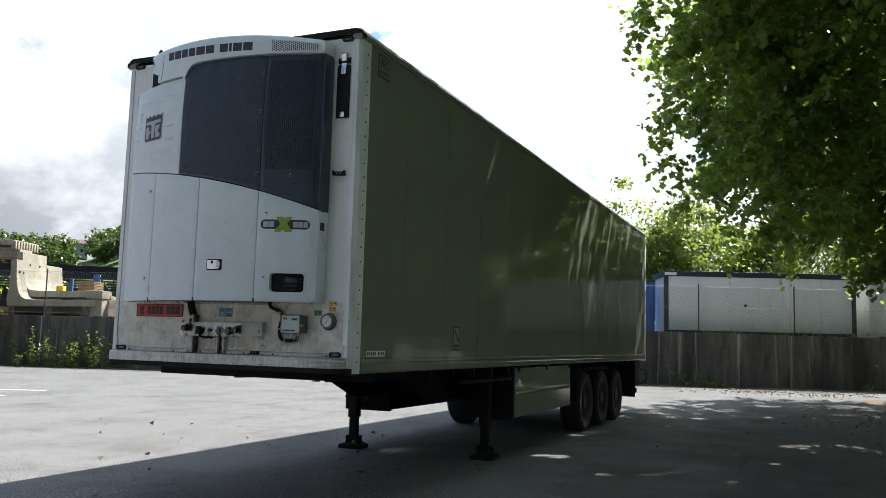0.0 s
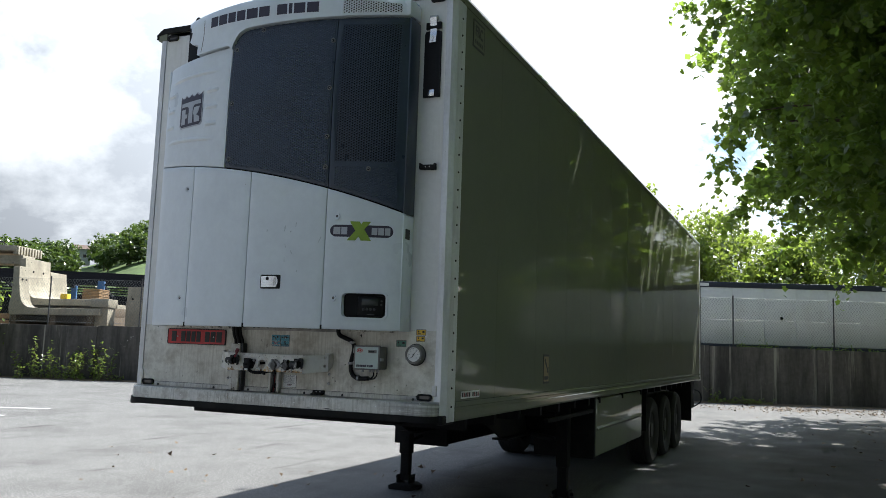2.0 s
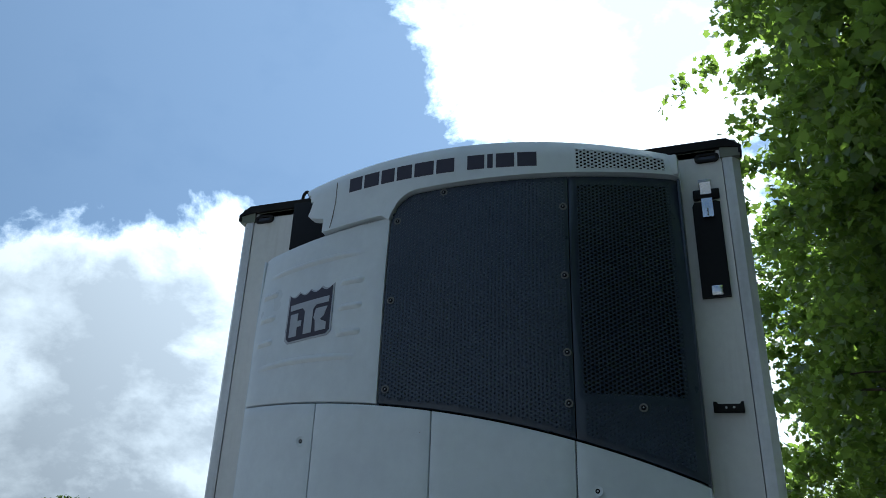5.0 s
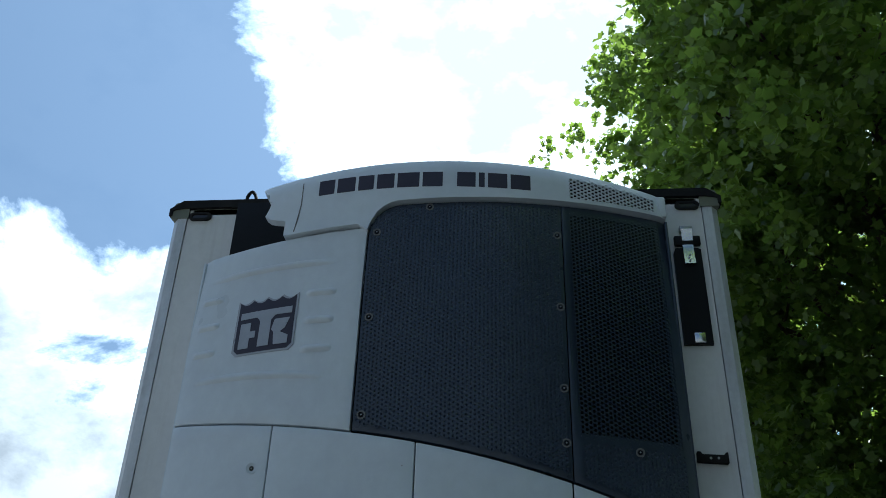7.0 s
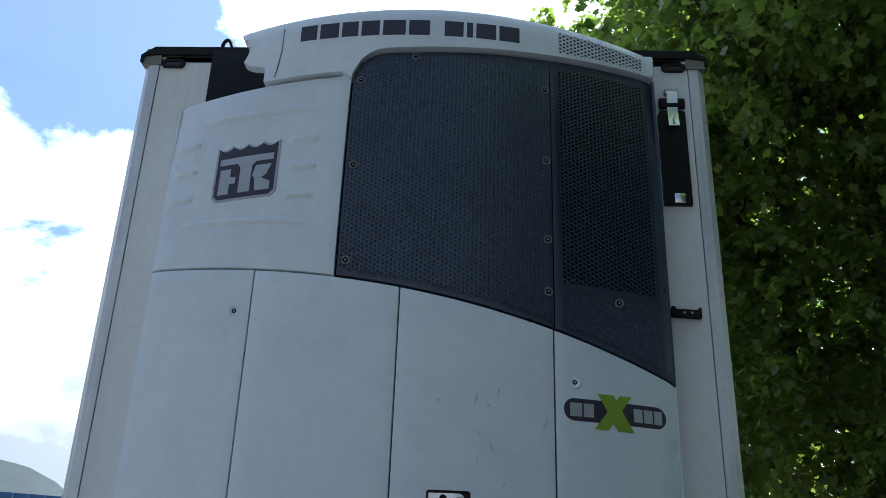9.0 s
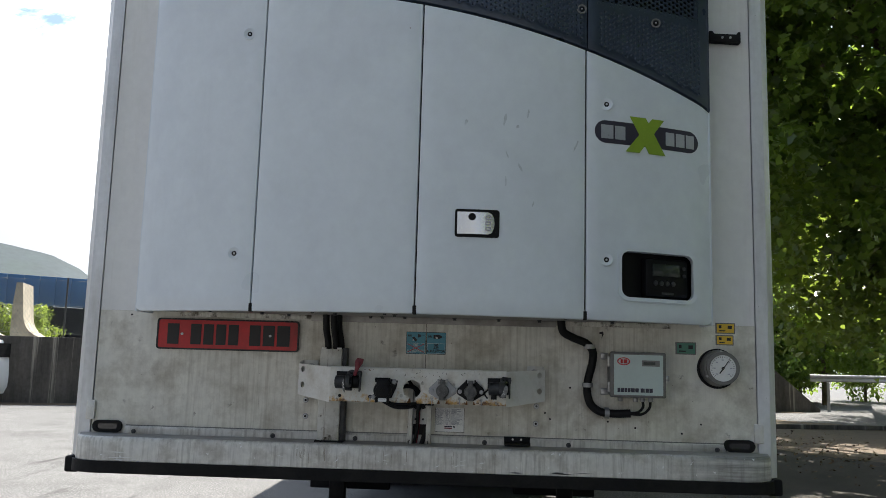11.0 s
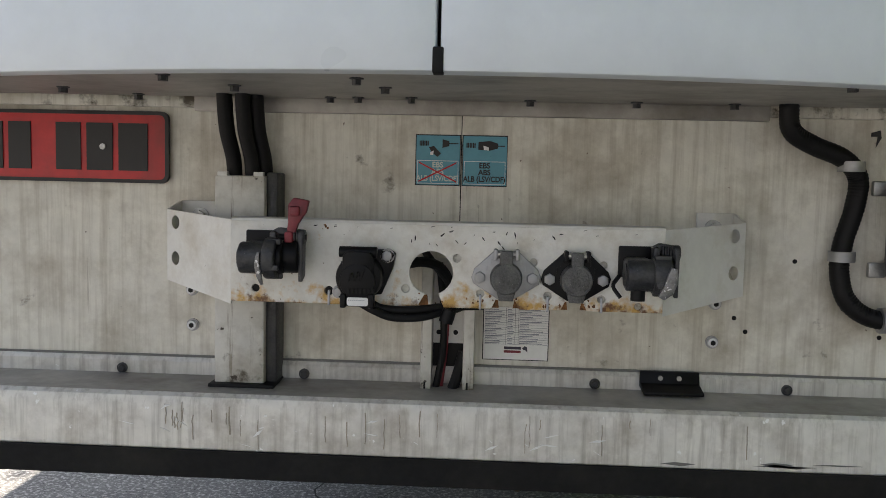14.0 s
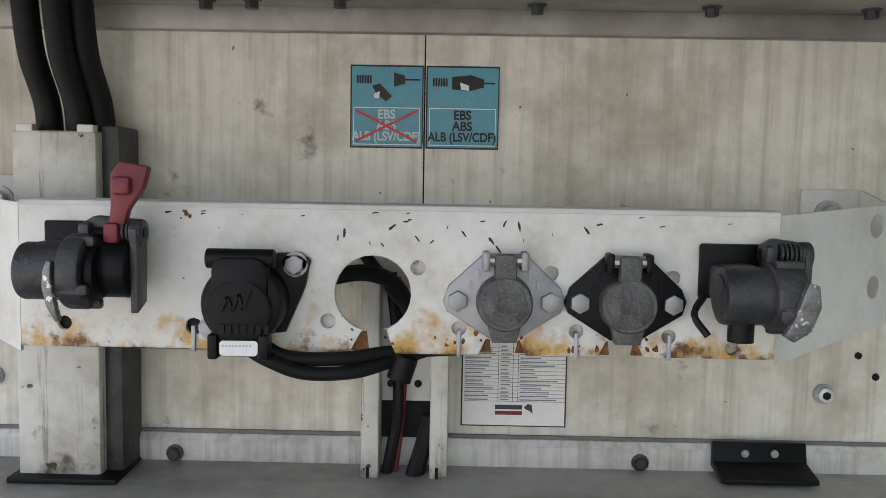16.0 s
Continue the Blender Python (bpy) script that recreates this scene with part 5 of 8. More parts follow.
def dimple(door, x, z):
    """A quarter-turn fastener in a shallow round recess."""
    y = unit_y(x, z)
    ring = sheet(circle(x, z, 0.021, 24), [circle(x, z, 0.0095, 16)], lambda a, b: y - 0.0055 + 0.22 * max(0.0, 0.021 - math.hypot(a - x, b - z)), 0.006, 0.005)
    part("fastener_cup", ring, M_UNIT, door)
    part("fastener", cyl((x, y + 0.001, z), (x, y - 0.003, z), 0.0095, 0.0085, n=14), M_BLACK, door)
    part("fastener_slot", cyl((x, y - 0.0028, z), (x, y - 0.0042, z), 0.0042, n=6), M_STEEL, door)


doors = []
for x0, x1, l_, r_ in ((-1.046, -0.5645, True, False), (-0.5595, 0.001, False, False), (0.006, 0.567, False, False)):
    d = part("door", sheet(door_outline(x0, x1, l_, r_), (), unit_y, 0.03, 0.055, edge=0.004), M_UNIT, unit, "white moulded unit door")
    doors.append(d)
# fourth door with the controller window
CX0, CX1, CZ0, CZ1 = 0.698, 0.966, 1.867, 2.025
cw = round_rect((CX0 + CX1) / 2, (CZ0 + CZ1) / 2, CX1 - CX0, CZ1 - CZ0, 0.028, 6)
d4 = part("door", sheet(door_outline(0.572, 1.048, False, True), [cw], unit_y, 0.03, 0.05, edge=0.004), M_UNIT, unit, "white moulded unit door with a controller window")
doors.append(d4)
for d, x, z in ((doors[0], -0.625, 2.775), (doors[0], -0.634, 1.983), (d4, 0.643, 2.535), (d4, 0.643, 1.990)):
    dimple(d, x, z)
for x in (-0.5615, 0.0035, 0.5695):
    part("door_stop", box(x - 0.0062, x + 0.0062, unit_y(x, 1.8) - 0.002, unit_y(x, 1.8) + 0.02, 1.783, 1.812, 0.002), M_RUBBER, unit)
# controller, set back and turned with the bowed door
lip = round_rect((CX0 + CX1) / 2, (CZ0 + CZ1) / 2, CX1 - CX0 + 0.026, CZ1 - CZ0 + 0.026, 0.036, 6)
part("window_lip", sheet(lip, [cw], lambda a, b: unit_y(a, b) - 0.006, 0.012, 0.03), M_UNIT, d4)
CM = Matrix.Translation((0.835, unit_y(0.835, 1.945) + 0.03, 1.945)) @ pose(0, 0, 0, 0, 0, 22.5)
ctrl = part("controller", box(-0.165, 0.165, 0.02, 0.04, -0.10, 0.10, 0, None, CM), M_BLACK, unit, "black controller with a small display")
part("controller_face", box(-0.055, 0.122, -0.012, 0.022, -0.070, 0.066, 0.012, None, CM), M_BLACK, ctrl)
part("display", box(-0.028, 0.082, -0.016, -0.011, 0.002, 0.046, 0.002, None, CM), M_LCD, ctrl)
for k in range(4):
    part("key", cyl(CM @ Vector((-0.016 + k * 0.024, -0.011, -0.022)), CM @ Vector((-0.016 + k * 0.024, -0.017, -0.022)), 0.009, n=12, bevel=0.002), M_COUPL, ctrl)
for z in (0.034, 0.008):
    part("key", cyl(CM @ Vector((0.102, -0.011, z)), CM @ Vector((0.102, -0.016, z)), 0.007, n=10), M_COUPL, ctrl)
part("maker_plate", box(0.010, 0.058, -0.0145, -0.011, -0.060, -0.053, 0, None, CM), M_COUPL, ctrl)
# chrome door latch
latch_y = lambda a, b: unit_y(a, b)
part("latch", sheet(round_rect(0.203, 2.090, 0.148, 0.094, 0.010), [round_rect(0.199, 2.090, 0.128, 0.076, 0.006)], lambda a, b: latch_y(a, b) - 0.003, 0.006, 0.05), M_BLACK, doors[2], "black-framed chrome paddle latch")
part("latch_shadow_gap", sheet(rect(0.130, 0.276, 2.046, 2.134), (), lambda a, b: latch_y(a, b) - 0.0008, 0.002, 0.05), M_BLACK, doors[2])
paddle = [(0.137, 2.053), (0.240, 2.053), (0.252, 2.058), (0.259, 2.074), (0.261, 2.090), (0.259, 2.108), (0.252, 2.122), (0.240, 2.127), (0.137, 2.127)]
part("latch_paddle", sheet(paddle, [circle(0.186, 2.1105, 0.0125, 20)], lambda a, b: latch_y(a, b) - 0.006 - 0.004 * math.sin((a - 0.137) / 0.124 * 3.1), 0.004, 0.02), M_CHROME, doors[2])
part("finger_cup", sheet([(0.262, 2.050), (0.284, 2.054), (0.291, 2.072), (0.292, 2.108), (0.285, 2.124), (0.262, 2.130), (0.266, 2.110), (0.268, 2.090), (0.266, 2.070)], (), lambda a, b: latch_y(a, b) - 0.002 + 0.003 * math.sin(max(0.0, (a - 0.262)) / 0.03 * 3.1), 0.004, 0.01), M_UNIT, doors[2])
for k in range(3):
    part("stamped_bar", sheet(round_rect(0.240, 2.072 + k * 0.019, 0.020, 0.013, 0.003), [round_rect(0.240, 2.072 + k * 0.019, 0.012, 0.005, 0.002)], lambda a, b: latch_y(a, b) - 0.0115, 0.003, 0.05), M_STEEL, doors[2])

# badge panel, upper left
TOP_L = lambda x: 3.770 + 0.016 * min(1.0, (x + 1.04) / 0.8)
badge_panel = part("badge_panel", sheet(curve(lambda x: ZS(x) + 0.004, -1.046, -0.247) + curve(TOP_L, -0.247, -1.046), (), unit_y, 0.03, 0.055, edge=0.004), M_UNIT, unit, "white upper panel with pressed ribs")


def pressed_rib(x0, x1, z0, z1, bow=0.0):
    """A raised bar that fades at its ends."""
    n = 14
    b2 = bmesh.new()
    rows = []
    for k in range(n + 1):
        t = k / n
        x, z = x0 + (x1 - x0) * t, z0 + (z1 - z0) * t + bow * 4 * t * (1 - t)
        h = 0.017 * min(1.0, 5 * t + 0.02, 5 * (1 - t) + 0.02)
        rows.append([b2.verts.new((x, unit_y(x, z + dz) + 0.002 - h * f, z + dz)) for dz, f in ((-0.020, 0), (-0.009, 0.85), (-0.002, 1.0), (0.006, 0.7), (0.016, 0))])
    for a, c in zip(rows, rows[1:]):
        for j in range(4):
            b2.faces.new((a[j], c[j], c[j + 1], a[j + 1]))
    bmesh.ops.recalc_face_normals(b2, faces=b2.faces)
    for f in b2.faces:
        if f.normal.y > 0:
            f.normal_flip()
    return part("pressed_rib", b2, M_UNIT, badge_panel, smooth=3)


pressed_rib(-0.985, -0.35, 3.642, 3.630, 0.008)
pressed_rib(-0.985, -0.36, 3.165, 3.120, 0.012)
for z in (3.26, 3.385, 3.51):
    pressed_rib(-1.005, -0.885, z + 0.03, z + 0.026, 0.002)
    pressed_rib(-0.49, -0.35, z - 0.018, z - 0.022, 0.002)
# badge: dark field with a wavy top and plain silver shapes
bx0, bx1, bz0, bz1 = -0.800, -0.516, 3.245, 3.500
sk = lambda x: 0.0
wave = [(bx1 - (bx1 - bx0) * k / 24, bz1 + sk(bx1 - (bx1 - bx0) * k / 24) - 0.018 * abs(math.sin(k / 24 * math.pi * 4))) for k in range(25)]
ol = [(bx0, bz0 + 0.02), (bx0 + 0.02, bz0 + 0.001), (bx1 - 0.02, bz0 + sk(bx1 - 0.02)), (bx1, bz0 + sk(bx1) + 0.02)] + wave
badge = part("badge", sheet(ol, (), lambda a, b: unit_y(a, b) - 0.004, 0.006, 0.04), M_GREYP, badge_panel, "dark badge with plain silver shapes")
cxm, czm = (bx0 + bx1) / 2, (bz0 + bz1) / 2
part("badge_field", sheet([(cxm + (p[0] - cxm) * 0.93, czm + (p[1] - czm) * 0.93) for p in ol], (), lambda a, b: unit_y(a, b) - 0.0055, 0.003, 0.04), M_NAVY, badge)
for pts in ([(0.08, 0.78), (0.92, 0.78), (0.92, 0.66), (0.66, 0.66), (0.60, 0.58), (0.60, 0.12), (0.42, 0.12), (0.42, 0.58), (0.36, 0.66), (0.08, 0.66)],
            [(0.10, 0.12), (0.27, 0.12), (0.27, 0.30), (0.36, 0.30), (0.36, 0.42), (0.27, 0.42), (0.27, 0.58), (0.10, 0.58)],
            [(0.66, 0.58), (0.90, 0.58), (0.84, 0.40), (0.76, 0.34), (0.90, 0.26), (0.90, 0.12), (0.68, 0.12), (0.66, 0.34), (0.62, 0.40)]):
    q = [(bx0 + (bx1 - bx0) * u, bz0 + (bz1 - bz0) * v * 0.97 + sk(bx0 + (bx1 - bx0) * u)) for u, v in pts]
    part("badge_shape", sheet(q, (), lambda a, b: unit_y(a, b) - 0.0072, 0.003, 0.05), M_GREYP, badge)

# dark panels
def top_dark(x):
    if x < -0.10:
        return 3.755 + 0.14 * math.sqrt(max(0.0, 1 - ((-0.10 - x) / 0.139) ** 2))
    return 3.895 + 0.045 * (x + 0.10) / 1.14


dp_out = curve(lambda x: ZS(x) + 0.005, -0.238, 0.572) + curve(top_dark, 0.572, -0.238, 30)
dark_l = part("dimpled_panel", sheet(dp_out, (), unit_y, 0.03, 0.055, edge=0.004), M_DARK, unit, "dark grey dimpled plastic panel")
mp_out = curve(lambda x: ZS(x) + 0.005, 0.575, 1.048) + curve(top_dark, 1.048, 0.575)
MESH_X0, MESH_X1 = 0.600, 1.000
mesh_lo = lambda x: 2.890
mesh_hole = curve(lambda x: mesh_lo(x) + 0.022, MESH_X0 + 0.012, MESH_X1 - 0.012, 8) + curve(lambda x: top_dark(x) - 0.048, MESH_X1 - 0.012, MESH_X0 + 0.012, 8)
dark_r = part("grille_panel", sheet(mp_out, [mesh_hole], unit_y, 0.03, 0.055, edge=0.004), M_DARK, unit, "dark grey perforated grille panel")


def perforated(test, pitch, hole, x0, x1, z0, z1, yf, depth, material, parent, name, bowl=False):
    """A sheet of six-sided cells in upright columns, each with an open hole or a shallow bowl."""
    v, f = [], []
    R = pitch / math.sqrt(3)
    j = 0
    x = x0
    while x < x1:
        z = z0 + (pitch / 2 if j % 2 else 0)
        while z < z1:
            if test(x, z):
                i = len(v)
                for rad, dep in ((R * 1.01, 0.0), (hole, 0.0)) if bowl else ((R * 1.01, 0.0), (hole, 0.0), (hole, depth)):
                    for k in range(6):
                        px, pz = x + rad * math.cos(radians(60 * k)), z + rad * math.sin(radians(60 * k))
                        v.append((px, yf(px, pz) + dep, pz))
                if bowl:
                    v.append((x, yf(x, z) + depth, z))
                for k in range(6):
                    n = (k + 1) % 6
                    f.append((i + k, i + n, i + 6 + n, i + 6 + k))
                    f.append((i + 6 + k, i + 6 + n, i + 12) if bowl else (i + 6 + k, i + 6 + n, i + 12 + n, i + 12 + k))
            z += pitch
        x += pitch * math.sqrt(3) / 2
        j += 1
    return tagged(raw(name, v, f, material, parent), kind="stuff")


perforated(lambda x, z: MESH_X0 < x < MESH_X1 and mesh_lo(x) < z < top_dark(x) - 0.028, 0.0182, 0.0069, MESH_X0, MESH_X1 + 0.01, 2.6, 3.95, lambda a, b: unit_y(a, b) - 0.001, 0.006, M_DARK, dark_r, "grille_mesh")
# black sheet stands for the unlit inside behind the mesh
part("grille_back", sheet(mesh_hole, (), lambda a, b: unit_y(a, b) + 0.012, 0.004, 0.06), M_BLACK, dark_r)
# the left panel is covered with shallow round dimples
in_dimples = lambda x, z: -0.226 < x < 0.558 and ZS(x) + 0.028 < z < top_dark(x) - 0.020
perforated(in_dimples, 0.0182, 0.0060, -0.222, 0.56, 2.70, 3.93, lambda a, b: unit_y(a, b) - 0.0052, 0.0050, M_DARK, dark_l, "dimpled_skin", True)
in_low = lambda x, z: 0.605 < x < 1.0 and ZS(x) + 0.03 < z < 2.872 and (x - 0.828) ** 2 + (z - 2.86) ** 2 > 0.0006
perforated(in_low, 0.0182, 0.0060, 0.605, 1.0, 2.58, 2.88, lambda a, b: unit_y(a, b) - 0.0052, 0.0050, M_DARK, dark_r, "dimpled_skin", True)
for p_, x, z in [(dark_l, 0.017, 3.873), (dark_l, -0.203, 3.753), (dark_l, -0.205, 3.353), (dark_l, -0.205, 2.953)] + [(dark_l, 0.552, z) for z in (3.757, 3.418, 3.078, 2.868)] + [(dark_r, 0.828, 2.860)]:
    y = unit_y(x, z)
    # the cup's paler grey carries the bright ring highlight in its colour
    part("bolt_cup", sheet(circle(x, z, 0.017, 18), [circle(x, z, 0.0115, 14)], lambda a, c: y - 0.009, 0.010, 0.2), M_CASE, p_)
    part("bolt", cyl((x, y - 0.001, z), (x, y - 0.010, z), 0.0095, 0.008, n=12), M_BLACK, p_)
    part("bolt_socket", cyl((x, y - 0.0098, z), (x, y - 0.0110, z), 0.0035, n=6), M_ALU_D, p_)

# visor across the top, its west end broken away
vis_top = np.polyfit([-0.80, -0.45, -0.02, 0.45, 0.78, 1.04], [4.084, 4.104, 4.116, 4.106, 4.088, 4.064], 3)
VT = lambda x: float(np.polyval(vis_top, x))
vis_y = lambda x, z: unit_y(x, min(z, 3.86)) - 0.024 + 1.1 * max(0.0, z - (VT(x) - 0.05)) ** 1.25


def vis_low(x):
    return TOP_L(x) + 0.010 if x < -0.243 else top_dark(x) + 0.007


gx0, gx1 = 0.606, 1.000
vg_lo, vg_hi = (lambda x: top_dark(x) + 0.022), (lambda x: VT(x) - 0.042)
vg_hole = curve(lambda x: vg_lo(x) + 0.004, gx0 + 0.008, gx1 - 0.008, 6) + curve(lambda x: vg_hi(x) - 0.004, gx1 - 0.008, gx0 + 0.008, 6)
vis_out = [(-0.631, 3.792)] + curve(vis_low, -0.60, -0.243, 8) + curve(vis_low, -0.236, 1.046, 44) + curve(VT, 1.046, -0.755, 40)
vis_out += [(-0.772, 4.076), (-0.764, 4.056), (-0.756, 4.056), (-0.752, 4.032), (-0.734, 4.034), (-0.730, 3.992), (-0.714, 3.990), (-0.724, 3.950), (-0.740, 3.916), (-0.716, 3.896), (-0.685, 3.884), (-0.650, 3.874), (-0.632, 3.866)]
visor = part("visor", sheet(vis_out, [vg_hole], vis_y, 0.05, 0.05), M_UNIT, unit, "white curved visor with one corner broken off")
# visor roof: runs back to the wall behind its upper edge
vr = bmesh.new()
rows = []
for x, z in curve(VT, -0.60, 1.044, 30):
    ya = vis_y(x, z) + 0.02
    rows.append([vr.verts.new((x, ya + (-0.006 - ya) * k / 4, z - 0.004 + 0.012 * math.sin(k / 4 * 1.5))) for k in range(5)])
for a, b in zip(rows, rows[1:]):
    for k in range(4):
        vr.faces.new((a[k], b[k], b[k + 1], a[k + 1]))
bmesh.ops.solidify(vr, geom=vr.faces[:], thickness=0.012)
part("visor_roof", vr, M_UNIT, visor)
part("visor_end", box(0.985, 1.050, -0.172, -0.004, 3.948, 4.058, 0.012), M_UNIT, visor)
part("visor_crack", sheet([(-0.585, 3.80), (-0.580, 3.80), (-0.560, 3.94), (-0.562, 4.05), (-0.566, 4.05), (-0.566, 3.94)], (), lambda x, z: vis_y(x, z) - 0.001, 0.002, 0.03), M_CASE, visor, "thin crack line")
perforated(lambda x, z: gx0 < x < gx1 and vg_lo(x) - 0.004 < z < vg_hi(x) + 0.004, 0.0182, 0.0070, gx0, gx1, 3.80, 4.09, lambda a, b: vis_y(a, b) - 0.001, 0.006, M_UNIT, visor, "visor_grille")
# here too a black sheet replaces the darkness behind the holes
part("visor_grille_back", sheet(vg_hole, (), lambda a, b: vis_y(a, b) + 0.012, 0.004, 0.06), M_BLACK, visor)
# lettering on the visor as plain blocks
def visor_block(x0, x1, h, material=M_NAVY):
    zc = lambda x: 4.003 - 0.006 * x
    q = [(x0, zc(x0) - h / 2), (x1, zc(x1) - h / 2), (x1, zc(x1) + h / 2), (x0, zc(x0) + h / 2)]
    part("letter_block", sheet(q, (), lambda a, b: vis_y(a, b) - 0.0015, 0.003, 0.03), material, visor)


lx = -0.484
for w in (0.072, 0.082, 0.070, 0.077, 0.096, 0.087, None, 0.079, 0.025, 0.083, 0.085):
    if w is None:
        lx += 0.048
        continue
    visor_block(lx, lx + w, 0.074)
    lx += w + 0.014

# model badge on the fourth door: a dark pill, grey blocks and a lime cross shape
def door_decal(pts, off, material, name):
    return part(name, sheet(pts, (), lambda a, b: unit_y(a, b) - off, 0.002, 0.04), material, d4)


door_decal(round_rect(0.797, 2.438, 0.392, 0.080, 0.0395, 8), 0.001, M_NAVY, "badge_pill")
for x0, x1 in ((0.624, 0.668), (0.674, 0.712), (0.864, 0.898), (0.904, 0.938), (0.944, 0.976)):
    door_decal(rect(x0, x1, 2.414, 2.462), 0.0026, M_GREYP, "badge_block")
for q in ([(0.728, 2.502), (0.788, 2.502), (0.862, 2.374), (0.800, 2.374)], [(0.812, 2.502), (0.858, 2.502), (0.764, 2.374), (0.712, 2.374)]):
    door_decal(q, 0.0038 if q[0][0] < 0.75 else 0.0042, M_LIME, "badge_cross")
# scuffs on the third door
rs = random.Random(3)
for k in range(11):
    x, z = 0.36 + rs.gauss(0, 0.09), 2.30 + rs.gauss(0, 0.14)
    if 0.05 < x < 0.54 and 1.9 < z < 2.6:
        w_, h_, a = rs.uniform(0.002, 0.007), rs.uniform(0.006, 0.022), rs.uniform(-0.5, 0.5)
        q = [(x + w_ * math.cos(t) * rs.uniform(0.6, 1.2) + a * h_ * math.sin(t), z + h_ * math.sin(t) * rs.uniform(0.6, 1.2)) for t in [2 * math.pi * n / 9 for n in range(9)]]
        part("scuff", sheet(q, (), lambda p, q: unit_y(p, q) - 0.0006, 0.0008, 0.2), M_SCUFF, doors[2])

# shell: sides, underside, dark inside
for x0, x1, zt in ((-1.047, -1.035, 3.765), (1.037, 1.049, 2.565)):
    part("unit_side", box(x0, x1, -0.155, -0.002, UB, zt, 0.005), M_UNIT, unit)
part("unit_side", box(1.036, 1.050, -0.155, -0.002, 2.570, 3.935, 0.006), M_DARK, unit)
bow = [(x, -0.37 + 0.25 * x * x) for x in np.linspace(-1.0, 1.0, 17)]
part("inner_body", prism([Vector((x, y, 1.84)) for x, y in bow] + [Vector((1.0, -0.004, 1.84)), Vector((-1.0, -0.004, 1.84))], (0, 0, 1.86)), M_BLACK, unit)
part("inner_top", prism([Vector((x, y + 0.03, 3.70)) for x, y in bow if x > -0.6] + [Vector((1.0, -0.004, 3.70)), Vector((-0.56, -0.004, 3.70))], (0, 0, 0.17)), M_BLACK, unit)
part("dark_flange", box(-0.985, -0.60, -0.035, -0.004, 3.60, 4.165, 0.002), M_BLACK, unit, "black sheet flange bared by the broken visor")
und = [(-0.96, -0.02)] + [(x, -0.405 + 0.25 * x * x) for x in np.linspace(-0.96, 0.98, 17)] + [(0.98, -0.02)]
under = part("underside", prism([Vector((p[0], p[1], 1.795)) for p in und], (0, 0, 0.02)), M_UNDER, unit, "dirty grey sheet underside with bolts", smooth=0)
part("rear_flange", box(-0.42, 0.505, -0.016, -0.001, 1.772, 1.797, 0.002), M_UNDER, unit)
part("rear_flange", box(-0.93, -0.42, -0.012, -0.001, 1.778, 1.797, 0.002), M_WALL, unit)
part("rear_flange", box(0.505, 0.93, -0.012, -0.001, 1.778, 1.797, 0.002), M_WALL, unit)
for x, y in ((-0.36, -0.30), (-0.11, -0.29), (0.51, -0.30), (-0.30, -0.19), (-0.085, -0.19), (-0.58, -0.13), (-0.5, -0.045), (-0.19, -0.045), (-0.145, -0.05), (-0.06, -0.06), (0.125, -0.045), (0.29, -0.045), (0.44, -0.045), (0.7, -0.1), (0.8, -0.25), (-0.75, -0.2)):
    b = cyl((x, y, 1.796), (x, y, 1.7935), 0.0095, n=12)
    cyl((x, y, 1.793), (x, y, 1.786), 0.0065, n=6, bm=b)
    part("bolt", b, M_COUPL, under)
part("side_tag", box(1.0485, 1.0505, -0.125, -0.06, 2.40, 2.47), M_INK, unit, "small black square sticker")
part("side_rivet", cyl((1.048, -0.06, 1.86), (1.053, -0.06, 1.86), 0.016, n=12), M_UNIT, unit)

# ---- fittings on the front wall ----
holder = thing("document_holder", (1.15, 0, 3.4), "black plate with a steel toggle latch on the front wall", "holder")
part("plate", sheet([(1.09, 3.40), (1.212, 3.40), (1.212, 3.865), (1.195, 3.872), (1.10, 3.872), (1.09, 3.85)], (), lambda a, b: -0.02, 0.019, 0.2), M_BLACK, holder)
part("latch_base", box(1.098, 1.215, -0.026, -0.003, 3.885, 3.935, 0.006), M_BLACK, holder)
part("toggle_latch", sheet(rect(1.132, 1.180, 3.785, 3.965), (), lambda a, b: -0.036 + 0.012 * math.sin((b - 3.785) / 0.18 * math.pi), 0.004, 0.02), M_CHROME, holder)
part("latch_hook", box(1.126, 1.184, -0.03, -0.003, 3.955, 3.985, 0.004), M_STEEL, holder)
for z in (3.80, 3.825):
    part("rivet", cyl((1.156, -0.034, z), (1.156, -0.040, z), 0.004, n=8), M_ALU_D, holder)
part("bottom_clip", box(1.132, 1.180, -0.032, -0.018, 3.405, 3.450, 0.004), M_CHROME, holder)
hook = thing("rubber_stop", (1.15, 0, 2.9), "small black rubber stop on the front wall", "rubber stop")
part("stop", prism([Vector((1.085, -0.001, z)) for z in (2.895,)] + [Vector((1.205, -0.001, 2.888)), Vector((1.205, -0.001, 2.932)), Vector((1.196, -0.001, 2.932)), Vector((1.19, -0.001, 2.922)), Vector((1.105, -0.001, 2.925)), Vector((1.098, -0.001, 2.936)), Vector((1.085, -0.001, 2.936))], (0, -0.03, 0), bevel=0.002), M_RUBBER, hook)
for x in (1.135, 1.165):
    part("rivet", cyl((x, -0.03, 2.908), (x, -0.034, 2.908), 0.005, n=8), M_STEEL, hook)
loop = thing("lifting_loop", (-0.93, 0.02, 4.19), "small black loop on the roof edge", "loop")
